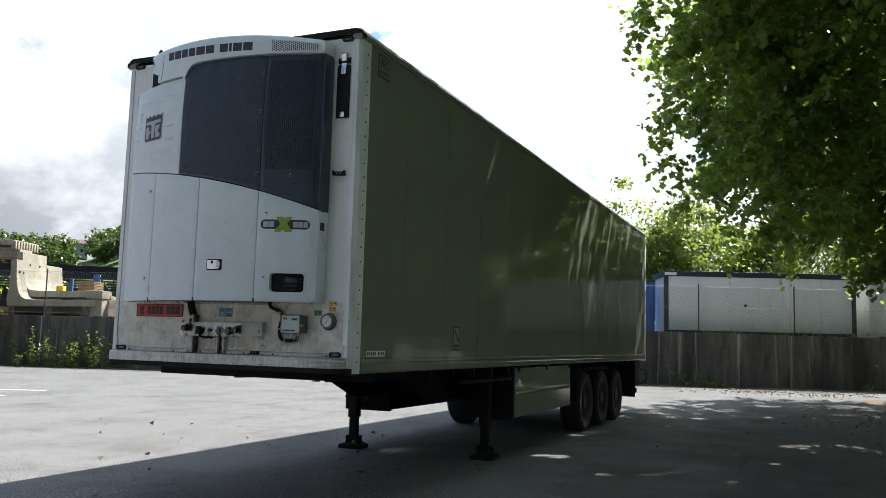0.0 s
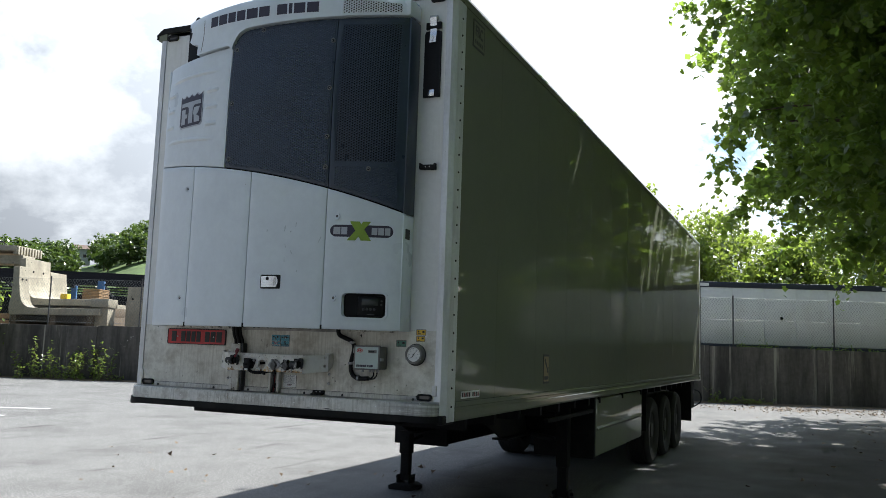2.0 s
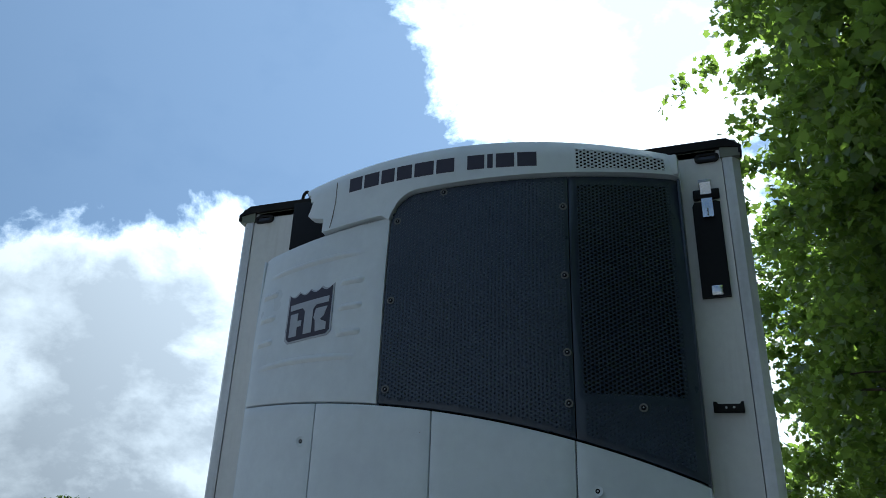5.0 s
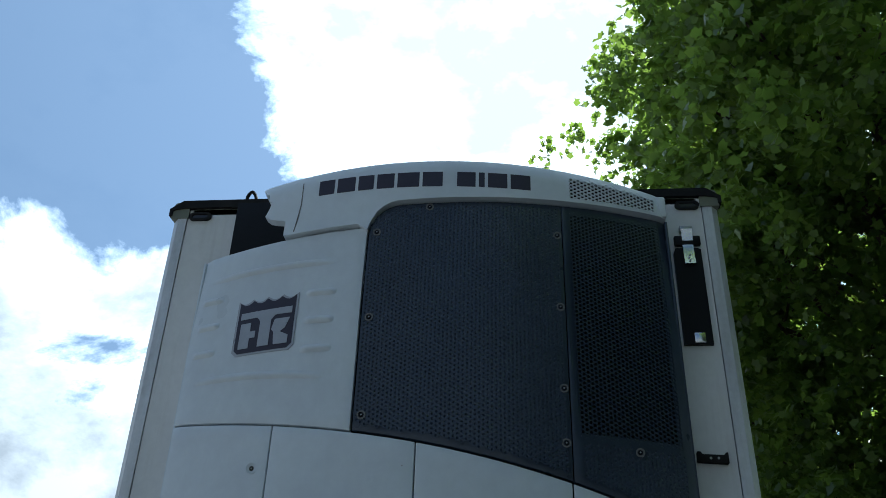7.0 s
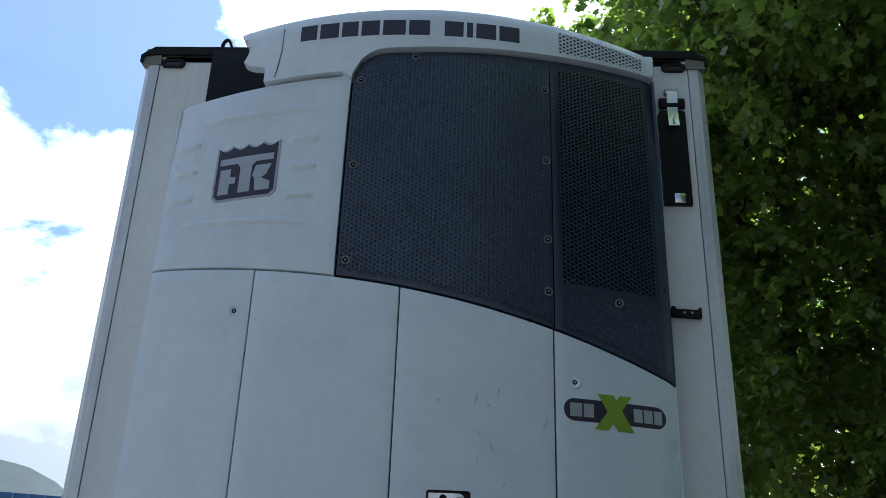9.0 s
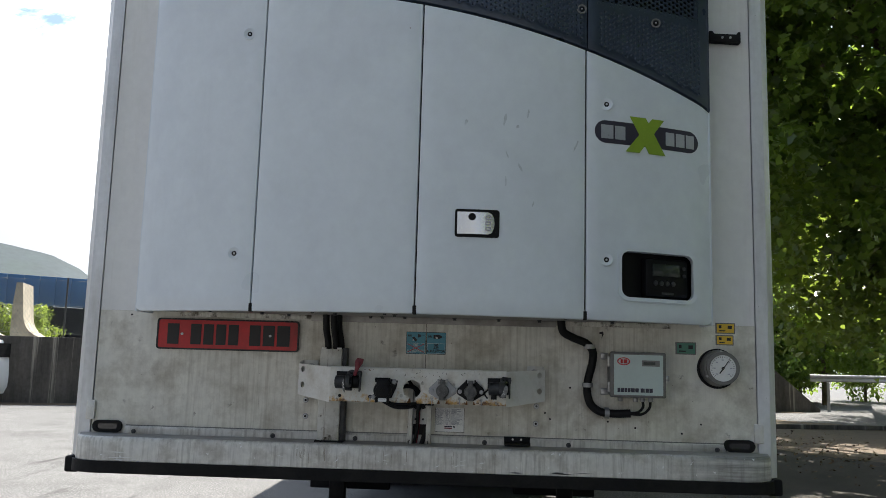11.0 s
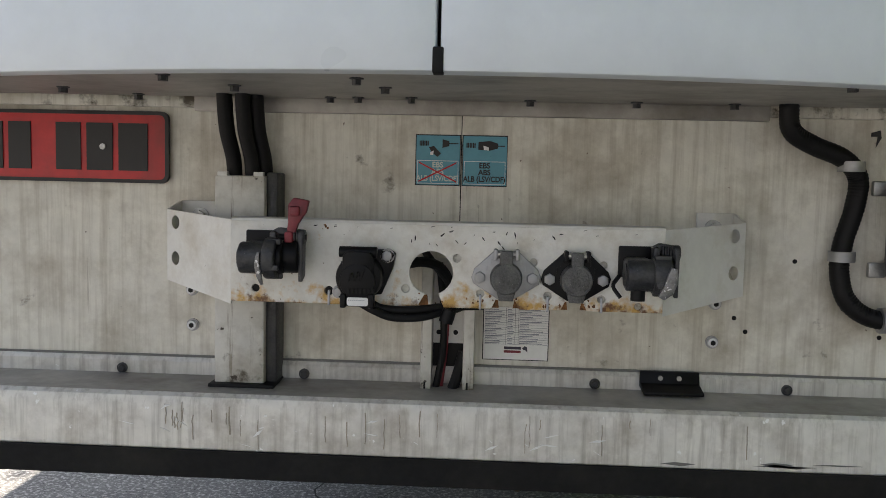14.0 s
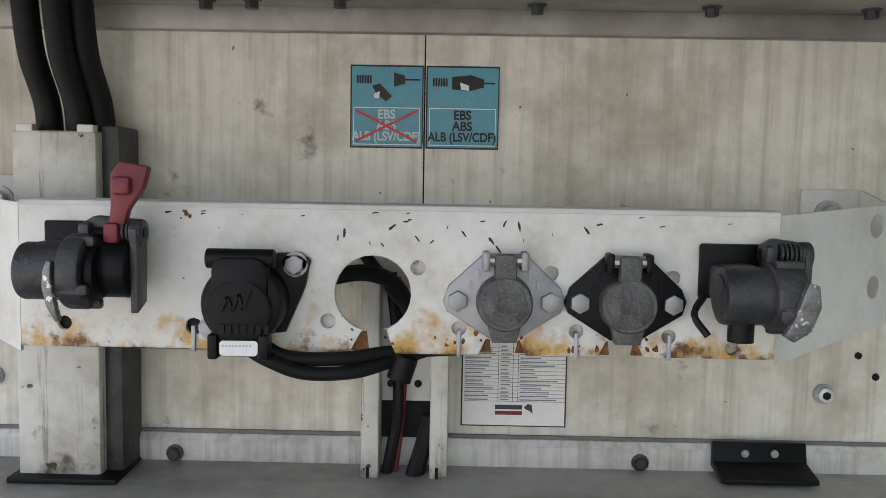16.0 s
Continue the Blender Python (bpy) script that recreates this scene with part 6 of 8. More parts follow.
part("loop", tube([(-0.955, 0.0, 4.17), (-0.955, 0.0, 4.225), (-0.935, 0.0, 4.25), (-0.915, 0.0, 4.225), (-0.905, 0.0, 4.18)], 0.009, 8), M_BLACK, loop)

# red plate; its marks are plain bars
plate = thing("registration_plate", (-0.74, -0.004, 1.65), "dirty red plate with black marks on the front wall", "plate")
part("plate", sheet(round_rect(-0.739, 1.711, 0.545, 0.114, 0.012), (), lambda a, b: -0.009, 0.008, 0.3), M_RED, plate)
part("plate_rim", sheet(round_rect(-0.739, 1.711, 0.549, 0.118, 0.013), [round_rect(-0.739, 1.711, 0.537, 0.106, 0.009)], lambda a, b: -0.0115, 0.008, 0.3), M_INK, plate)
for x0, x1 in ((-0.972, -0.928), (-0.882, -0.842), (-0.832, -0.794), (-0.784, -0.746), (-0.736, -0.698), (-0.655, -0.613), (-0.603, -0.559), (-0.549, -0.500)):
    part("mark_bar", sheet(rect(x0, x1, 1.672, 1.750), (), lambda a, b: -0.0112, 0.003, 0.3), M_INK, plate)
for x in (-0.915, -0.575):
    part("plate_screw", cyl((x, -0.009, 1.711), (x, -0.0135, 1.711), 0.005, n=10), M_STEEL, plate)

# blue sticker with its words
st = thing("blue_sticker", (0.018, 0, 1.66), "blue instruction sticker with two panels and black lettering", "sticker")
for x0, x1, nm in ((-0.057, 0.0165, "left"), (0.0195, 0.093, "right")):
    pn = part("panel", decal(rect(x0, x1, 1.659, 1.742), -0.0016), M_INK, st)
    part("blue_field", decal(rect(x0 + 0.0016, x1 - 0.0010, 1.6605, 1.7402), -0.0026), M_BLUE, pn)
    for a in (rect(x0 + 0.0035, x1 - 0.003, 1.6990, 1.6998), rect(x0 + 0.0035, x1 - 0.003, 1.6622, 1.6630), rect(x0 + 0.0035, x0 + 0.0041, 1.663, 1.699), rect(x1 - 0.0036, x1 - 0.003, 1.663, 1.699)):
        part("frame_line", decal(a, -0.0032), M_WHITE, pn)
    ink = M_PANEL if nm == "left" else M_INK
    xm = (x0 + x1) / 2
    for w, z in (("EBS", 1.6925), ("ABS", 1.6815), ("ALB (LSV/CDF)", 1.6705)):
        part("wording", text_bm(w, 0.0125, (xm, -0.0036, z), depth=0.0002, squeeze=0.86 if len(w) > 3 else 0.95), ink, pn)
    # little drawings of a coiled hose and a coupling
    zb = 1.7275
    if nm == "left":
        for k in range(6):
            part("coil_mark", decal(round_rect(x0 + 0.0075 + k * 0.0026, zb, 0.0018, 0.0085, 0.0008, 2), -0.0034), M_INK, pn)
        part("coupling_mark", decal([(x0 + 0.022, 1.721), (x0 + 0.030, 1.7235), (x0 + 0.042, 1.711), (x0 + 0.036, 1.7055), (x0 + 0.026, 1.714)], -0.0034), M_INK, pn)
        part("grip_mark", decal([(x0 + 0.024, 1.713), (x0 + 0.030, 1.716), (x0 + 0.029, 1.7085), (x0 + 0.024, 1.709)], -0.0036), M_WHITE, pn)
        part("plug_mark", decal([(x0 + 0.044, 1.7345), (x0 + 0.055, 1.7315), (x0 + 0.055, 1.7235), (x0 + 0.044, 1.7205)], -0.0034), M_INK, pn)
        part("plug_mark", decal(rect(x0 + 0.055, x0 + 0.070, 1.7268, 1.7284), -0.0034), M_INK, pn)
        for s_ in (1, -1):
            za, zc = (1.6655, 1.6965) if s_ > 0 else (1.6965, 1.6655)
            part("red_stroke", decal([(x0 + 0.006, za - 0.0013), (x1 - 0.006, zc - 0.0013), (x1 - 0.006, zc + 0.0013), (x0 + 0.006, za + 0.0013)] if s_ > 0 else [(x0 + 0.006, za - 0.0013), (x1 - 0.006, zc - 0.0013), (x1 - 0.006, zc + 0.0013), (x0 + 0.006, za + 0.0013)], -0.0042 if s_ > 0 else -0.0046, 0.0005), M_RED, pn)
    else:
        for k in range(6):
            part("coil_mark", decal(round_rect(x0 + 0.0075 + k * 0.0026, zb - 0.002, 0.0018, 0.0085, 0.0008, 2), -0.0034), M_INK, pn)
        part("coupling_mark", decal([(x0 + 0.026, 1.731), (x0 + 0.045, 1.733), (x0 + 0.058, 1.729), (x0 + 0.058, 1.721), (x0 + 0.045, 1.7175), (x0 + 0.026, 1.7185)], -0.0034), M_INK, pn)
        part("grip_mark", decal([(x0 + 0.034, 1.7255), (x0 + 0.043, 1.7225), (x0 + 0.043, 1.7175), (x0 + 0.035, 1.7185)], -0.0036), M_WHITE, pn)
        part("plug_mark", decal(rect(x0 + 0.058, x0 + 0.069, 1.7242, 1.7258), -0.0034), M_INK, pn)

# white data label: rows of unreadable small print as bars
dl = thing("data_label", (0.115, 0, 1.38), "white data label with rows of small print", "label")
part("label_sheet", decal(rect(0.0605, 0.1695, 1.3735, 1.462), -0.0015), M_INK, dl)
part("label_field", decal(rect(0.062, 0.168, 1.375, 1.462), -0.0024), M_WHITE, dl)
rl = random.Random(11)
for k in range(15):
    z = 1.4015 + k * 0.0040
    part("print_bar", decal(rect(0.064, 0.064 + rl.uniform(0.018, 0.032), z, z + 0.0011), -0.003), M_PRINT, dl)
    part("print_bar", decal(rect(0.101, 0.101 + rl.uniform(0.006, 0.011), z, z + 0.0011), -0.003), M_PRINT, dl)
    part("print_bar", decal(rect(0.121, 0.121 + rl.uniform(0.014, 0.040), z, z + 0.0011), -0.003), M_PRINT, dl)
    part("print_line", decal(rect(0.0635, 0.1685, z - 0.0013, z - 0.0010), -0.003), M_PRINT, dl)
for x in (0.0985, 0.1135, 0.119):
    part("print_line", decal(rect(x, x + 0.0004, 1.400, 1.461), -0.0033), M_INK, dl)
part("maker_mark", decal(rect(0.096, 0.124, 1.3920, 1.3965), -0.003), M_NAVY, dl)
part("maker_mark", decal(rect(0.096, 0.124, 1.3862, 1.3902), -0.003), M_REDH, dl)
part("maker_mark", decal([(0.126, 1.394), (0.130, 1.398), (0.134, 1.3965), (0.135, 1.388), (0.131, 1.391), (0.128, 1.392)], -0.003), M_NAVY, dl)

# yellow and green inspection stickers
for x0, z0, w, h, c_, lb in ((1.098, 1.765, 0.072, 0.040, M_YELLOW, "yellow inspection sticker with dark marks"), (1.098, 1.722, 0.066, 0.038, M_YELLOW, "yellow inspection sticker with dark marks"), (0.950, 1.684, 0.076, 0.046, M_GREEN, "green inspection sticker in a pale frame")):
    s_ = thing("inspection_sticker", (x0 + w / 2, 0, z0), lb, "sticker", "inspection stickers")
    part("backing", decal(rect(x0, x0 + w, z0, z0 + h), -0.0014), M_CASE, s_)
    part("field", decal(rect(x0 + 0.005, x0 + w - 0.004, z0 + 0.004, z0 + h - 0.004), -0.0024), c_, s_)
    part("print_bar", decal(rect(x0 + 0.012, x0 + 0.022, z0 + h * 0.5, z0 + h * 0.78), -0.003), M_INK, s_)
    part("print_bar", decal(rect(x0 + w * 0.62, x0 + w * 0.84, z0 + h * 0.45, z0 + h * 0.75), -0.003), M_INK, s_)
    part("print_bar", decal(rect(x0 + 0.012, x0 + w * 0.5, z0 + h * 0.22, z0 + h * 0.32), -0.003), M_INK, s_)

# dial gauge
ga = thing("temperature_gauge", (1.10, 0, 1.637), "round steel dial gauge with a white face", "gauge")
gx, gz = 1.104, 1.637
part("housing", cyl((gx, -0.001, gz), (gx, -0.05, gz), 0.068, 0.062, n=40, bevel=0.003), M_CASE, ga)
part("gasket", cyl((gx - 0.003, -0.0005, gz - 0.002), (gx - 0.003, -0.006, gz - 0.002), 0.0735, n=40), M_BLACK, ga)
part("bezel", sheet(circle(gx + 0.004, gz, 0.060, 40), [circle(gx + 0.004, gz, 0.048, 36)], lambda a, b: -0.058, 0.012, 0.3), M_CASE, ga)
face = part("face", cyl((gx + 0.004, -0.048, gz), (gx + 0.004, -0.053, gz), 0.0485, n=36), M_WHITE, ga)
for k in range(25):
    a = radians(225 - k * 270 / 24)
    r0 = 0.036 if k % 4 == 0 else 0.039
    c, s_ = math.cos(a), math.sin(a)
    q = [(gx + 0.004 + r0 * c - 0.0006 * s_, gz + r0 * s_ + 0.0006 * c), (gx + 0.004 + 0.043 * c - 0.0006 * s_, gz + 0.043 * s_ + 0.0006 * c), (gx + 0.004 + 0.043 * c + 0.0006 * s_, gz + 0.043 * s_ - 0.0006 * c), (gx + 0.004 + r0 * c + 0.0006 * s_, gz + r0 * s_ - 0.0006 * c)]
    part("tick", decal(q, -0.0542, 0.001), M_INK, face)
    if k % 4 == 0:
        part("numeral_bar", decal(rect(gx + 0.004 + 0.030 * c - 0.004, gx + 0.004 + 0.030 * c + 0.004, gz + 0.030 * s_ - 0.002, gz + 0.030 * s_ + 0.002), -0.0542, 0.001), M_GREYP, face)
part("needle", decal([(gx + 0.004 - 0.014, gz - 0.018), (gx + 0.004 - 0.010, gz - 0.021), (gx + 0.004 + 0.028, gz + 0.036), (gx + 0.004 + 0.027, gz + 0.0365)], -0.056, 0.0012), M_INK, ga)
part("hub", cyl((gx + 0.004, -0.054, gz), (gx + 0.004, -0.059, gz), 0.005, n=12), M_INK, ga)
part("glass", cyl((gx + 0.004, -0.0605, gz), (gx + 0.004, -0.061, gz), 0.001, n=6), M_STEEL, ga)
for k in range(3):
    a = radians(90 + 120 * k)
    part("bezel_screw", cyl((gx + 0.060 * math.cos(a), -0.045, gz + 0.060 * math.sin(a)), (gx + 0.060 * math.cos(a), -0.054, gz + 0.060 * math.sin(a)), 0.005, n=8), M_STEEL, ga)

# recorder box with its hinge side, pale front and plain marks
rb = thing("recorder_box", (0.80, 0, 1.525), "grey metal recorder box with a pale front panel", "recorder box")
part("case", box(0.697, 0.888, -0.105, -0.001, 1.528, 1.682, 0.008), M_CASE, rb)
lid = part("lid", box(0.690, 0.890, -0.118, -0.102, 1.524, 1.686, 0.006), M_CASE, rb)
part("front_panel", sheet(rect(0.704, 0.878, 1.533, 1.676), (), lambda a, b: -0.1195, 0.003, 0.3), M_PANEL, lid, "pale grey-green front panel")
part("display_window", sheet(rect(0.803, 0.866, 1.636, 1.657), (), lambda a, b: -0.1215, 0.003, 0.3), M_CASE, lid)
part("display", sheet(rect(0.808, 0.850, 1.641, 1.651), (), lambda a, b: -0.1228, 0.002, 0.3), M_LCD, lid)
ell = [(0.738 + 0.023 * math.cos(2 * math.pi * k / 28), 1.652 + 0.014 * math.sin(2 * math.pi * k / 28)) for k in range(28)]
ell2 = [(0.738 + 0.019 * math.cos(2 * math.pi * k / 28), 1.652 + 0.0108 * math.sin(2 * math.pi * k / 28)) for k in range(28)]
part("logo_oval", sheet(ell, [ell2], lambda a, b: -0.1212, 0.002, 0.3), M_RED, lid, "red oval mark")
for x0, x1 in ((0.727, 0.735), (0.738, 0.750)):
    part("logo_block", sheet(rect(x0, x1, 1.645, 1.659), (), lambda a, b: -0.1212, 0.002, 0.3), M_RED, lid)
xx = 0.716
for w in (0.012, 0.013, 0.011, 0.012, 0.015, 0.014, None, 0.013, 0.005, 0.013, 0.014):
    if w is None:
        xx += 0.005
        continue
    part("letter_block", sheet(rect(xx, xx + w - 0.002, 1.543, 1.5575), (), lambda a, b: -0.1212, 0.002, 0.3), M_NAVY, lid)
    xx += w
for z in (1.56, 1.65):
    part("hinge", cyl((0.688, -0.105, z - 0.018), (0.688, -0.105, z + 0.018), 0.006, n=10), M_STEEL, rb)
part("clasp", box(0.889, 0.902, -0.115, -0.08, 1.585, 1.605, 0.003), M_STEEL, rb)
for x in (0.735, 0.79, 0.815, 0.845):
    part("cable_gland", cyl((x, -0.06, 1.53), (x, -0.06, 1.508), 0.009, n=10), M_ALU_D, rb)
for z in (1.54, 1.67):
    part("mount_tab", box(0.672, 0.70, -0.012, -0.001, z - 0.012, z + 0.012, 0.003), M_STEEL, rb)
hose = thing("corrugated_hose", (0.62, -0.02, 1.6), "black corrugated cable hose clipped to the wall", "hose")
part("hose", tube([(0.520, -0.05, 1.80), (0.528, -0.045, 1.757), (0.565, -0.035, 1.735), (0.615, -0.03, 1.715), (0.640, -0.028, 1.685), (0.638, -0.026, 1.64), (0.624, -0.026, 1.585), (0.620, -0.026, 1.54), (0.632, -0.028, 1.495), (0.665, -0.032, 1.468), (0.715, -0.04, 1.462), (0.775, -0.05, 1.465)], 0.0150, 12, smooth_n=16, ribs=0.03), M_CABLE, hose)
part("wire", tube([(0.77, -0.05, 1.466), (0.800, -0.055, 1.47), (0.818, -0.06, 1.49), (0.815, -0.06, 1.515)], 0.005, 8), M_CABLE, hose)
part("wire", tube([(0.77, -0.05, 1.463), (0.815, -0.055, 1.464), (0.840, -0.06, 1.485), (0.845, -0.06, 1.512)], 0.005, 8), M_CABLE, hose)
for x, z, a in ((0.628, 1.703, 1), (0.621, 1.562, 0), (0.69, 1.463, 2)):
    q = cyl((x, -0.03, z - 0.008), (x, -0.03, z + 0.008), 0.0205, n=14) if a != 2 else cyl((x - 0.008, -0.036, z), (x + 0.008, -0.036, z), 0.0205, n=14)
    part("clamp", q, M_ALU_D, hose)
# small black mark above the recorder box
mk = thing("scratch_mark", (0.677, 0, 1.75), "small black paint mark on the wall", "mark")
part("mark", decal([(0.668, 1.758), (0.682, 1.762), (0.684, 1.75), (0.676, 1.735), (0.678, 1.752), (0.668, 1.752)], -0.002), M_INK, mk)
# cable duct with two black hoses
du = thing("cable_duct", (-0.35, 0, 1.325), "dented white cable duct with black hoses", "cable duct")
part("duct", box(-0.370, -0.289, -0.065, -0.001, 1.330, 1.668, 0.004), M_DUCT, du)
# dark material gives this side both its grime and its deep shade
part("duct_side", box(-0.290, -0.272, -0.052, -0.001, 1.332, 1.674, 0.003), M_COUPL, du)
for x in (-0.366, -0.308):
    part("duct_tab", box(x, x + 0.016, -0.063, -0.052, 1.664, 1.674, 0.001), M_BAR, du)
part("duct_foot", box(-0.376, -0.270, -0.078, -0.001, 1.328, 1.336, 0.002), M_BLACK, du)
for x, y in ((-0.349, -0.035), (-0.318, -0.040), (-0.302, -0.024)):
    part("hose", tube([(x - 0.006, y - 0.03, 1.80), (x - 0.004, y - 0.02, 1.74), (x + 0.002, y - 0.002, 1.69), (x + 0.003, y, 1.63)], 0.0125, 12), M_CABLE, du)
# open cable channel below the bracket
ch = thing("cable_channel", (0.005, 0, 1.31), "two white channel strips with dark cables between", "cable channel")
for x0 in (-0.039, 0.0295):
    part("strip", box(x0, x0 + 0.018, -0.045, -0.001, 1.326, 1.54, 0.002), M_DUCT, ch)
    part("strip_slot", box(x0 + 0.006, x0 + 0.009, -0.0462, -0.044, 1.327, 1.343), M_BLACK, ch)
part("back_plate", box(-0.026, 0.033, -0.006, -0.002, 1.40, 1.54), M_BAR, ch)
part("dark_floor", box(-0.046, 0.054, -0.055, -0.001, 1.322, 1.331, 0.002), M_BLACK, ch)
part("dark_back", box(-0.026, 0.033, -0.005, -0.002, 1.319, 1.40), M_BLACK, ch)
for x, z in ((-0.012, 1.418), (0.016, 1.418)):
    part("hole", cyl((x, -0.006, z), (x, -0.0075, z), 0.004, n=10), M_BLACK, ch)
part("cable", tube([(-0.012, -0.03, 1.535), (-0.004, -0.03, 1.47), (-0.003, -0.03, 1.40), (-0.010, -0.03, 1.35), (-0.016, -0.03, 1.318)], 0.006, 8), M_CABLE, ch)
part("cable", tube([(-0.006, -0.024, 1.53), (0.002, -0.024, 1.46), (0.000, -0.026, 1.39), (-0.008, -0.026, 1.318)], 0.004, 8), M_REDH, ch)
part("cable", tube([(0.030, -0.03, 1.39), (0.020, -0.032, 1.35), (0.010, -0.034, 1.318)], 0.009, 8), M_CABLE, ch)
# black bracket on the rail and odd screws and holes of the wall
bk = thing("rail_bracket", (0.365, 0, 1.32), "black folded bracket screwed to the rail", "bracket")
part("plate", prism([Vector((0.318, p[0], p[1])) for p in ((-0.011, 1.366), (-0.016, 1.366), (-0.021, 1.347), (-0.052, 1.340), (-0.052, 1.335), (-0.011, 1.340))], (0.095, 0, 0), bevel=0.001), M_BLACK, bk)
for x in (0.35, 0.38):
    part("rivet", cyl((x, -0.017, 1.356), (x, -0.021, 1.356), 0.004, n=10), M_STEEL, bk)
for x, z in ((-0.427, 1.4165), (0.434, 1.4145), (-0.428, 1.476), (0.436, 1.478)):
    w = thing("wall_bolt", (x, 0, z), "pale socket-head bolt in the wall", "bolt", "wall bolts")
    part("head", cyl((x, 0, z), (x, -0.010, z), 0.0078, n=18, bevel=0.001), M_ALU, w)
    part("washer", cyl((x, 0, z), (x, -0.003, z), 0.0105, n=18), M_ALU_D, w)
    part("socket", cyl((x, -0.0098, z), (x, -0.0106, z), 0.0045, n=6), M_BLACK, w)
wh = thing("wall_holes", (0.5, 0, 1.4), "few small dark drill holes in the front wall", "holes")
for x, z in ((0.487, 1.433), (0.468, 1.455), (0.64, 1.475), (0.70, 1.43), (0.80, 1.41), (0.97, 1.395), (0.485, 1.335), (-1.1, 1.9), (-1.12, 1.78), (1.04, 1.43), (0.56, 1.55)):
    part("hole", cyl((x, 0.001, z), (x, -0.0016, z), 0.0038, n=8), M_BLACK, wh)

# ---- coupling bracket with its sockets ----
br = thing("coupling_bracket", (0, -0.08, 1.48), "white painted steel bracket with rust stains, holding sockets and couplings", "bracket")
BY = -0.165
small_holes = [(0.0206, 1.5547, 0.0062), (-0.054, 1.5085, 0.0062), (0.131, 1.552, 0.006), (0.2316, 1.550, 0.006), (0.2828, 1.492, 0.0055), (-0.275, 1.503, 0.006), (0.0555, 1.5045, 0.006), (0.153, 1.504, 0.006), (0.230, 1.501, 0.006), (-0.166, 1.502, 0.007)]
outer = [(-0.312, 1.483), (-0.036, 1.482), (-0.032, 1.490), (-0.025, 1.502), (-0.005, 1.502), (-0.001, 1.490), (0.003, 1.482), (0.072, 1.4825), (0.078, 1.496), (0.106, 1.496), (0.112, 1.4825), (0.172, 1.483), (0.178, 1.496), (0.204, 1.496), (0.21, 1.483), (0.318, 1.483), (0.318, 1.602), (-0.312, 1.602)]
holes = [circle(-0.0167, 1.5325, 0.0318, 28)] + [circle(x, z, r, 12) for x, z, r in small_holes]
part("plate", sheet(outer, holes, lambda a, b: BY, 0.0045, 0.04, edge=0.0008), M_PLATE, br)
# discs behind the holes stand in for the shaded wall and cavity
for x, z, r in small_holes:
    part("blind_plug", cyl((x, BY + 0.006, z), (x, BY + 0.009, z), r * 1.15, n=12), M_DUCT if x > -0.1 else M_BLACK, br)
part("top_lip", prism([Vector((-0.312, p[0], p[1])) for p in ((BY, 1.600), (BY + 0.002, 1.6055), (BY + 0.006, 1.607), (BY + 0.035, 1.607), (BY + 0.035, 1.603), (BY + 0.006, 1.602))], (0.63, 0, 0)), M_BAR, br, smooth=0.4)
for sx, xi, xo in ((-1, -0.312, -0.448), (1, 0.318, 0.462)):
    w = [(0.0, 1.4785), (1.0, 1.4985), (1.0, 1.612), (0.0, 1.603)]
    wy = lambda t: BY + (0.105) * t
    b = bmesh.new()
    # wing plate with two round holes, made in its own plane and swung back
    hl = [circle(0.86, 1.592, 0.011, 14), circle(0.86, 1.535, 0.011, 14)]
    hl = [[(0.86 + (p[0] - 0.86) / 0.17, p[1]) for p in h] for h in hl]
    b = sheet(w, hl, lambda a, c: 0.0, 0.004, 0.3)
    for v in b.verts:
        t = v.co.x
        v.co = Vector((xi + (xo - xi) * t, wy(t) + v.co.y, v.co.z))
    bmesh.ops.recalc_face_normals(b, faces=b.faces)
    part("wing", b, M_BAR, br, smooth=0)
    part("wing_flange", box(*sorted((xo, xo - sx * 0.062)), -0.006, -0.001, 1.565, 1.625, 0.001), M_BAR, br)
    part("wing_side", prism([Vector((xo, -0.060, 1.50)), Vector((xo, -0.060, 1.612)), Vector((xo, -0.001, 1.625)), Vector((xo, -0.001, 1.53))], (sx * -0.004, 0, 0)), M_BAR, br)
    bx = xo - sx * 0.036
    q = cyl((bx, -0.006, 1.600), (bx, -0.010, 1.600), 0.014, n=18)
    cyl((bx, -0.010, 1.600), (bx, -0.019, 1.600), 0.0095, n=6, bm=q)
    part("mount_bolt", q, M_STEEL, br)
# rusted inner sheet that shows in the notches of the lower edge
for x0, x1 in ((-0.040, -0.020), (0.068, 0.083), (0.103, 0.116), (0.172, 0.182), (0.200, 0.212)):
    part("rusted_sheet", sheet([(x0, 1.4835), (x1, 1.4835), (x1 - 0.002, 1.500), (x0 + 0.003, 1.497)], (), lambda a, c: BY + 0.0055, 0.002, 0.1), M_RUST, br)
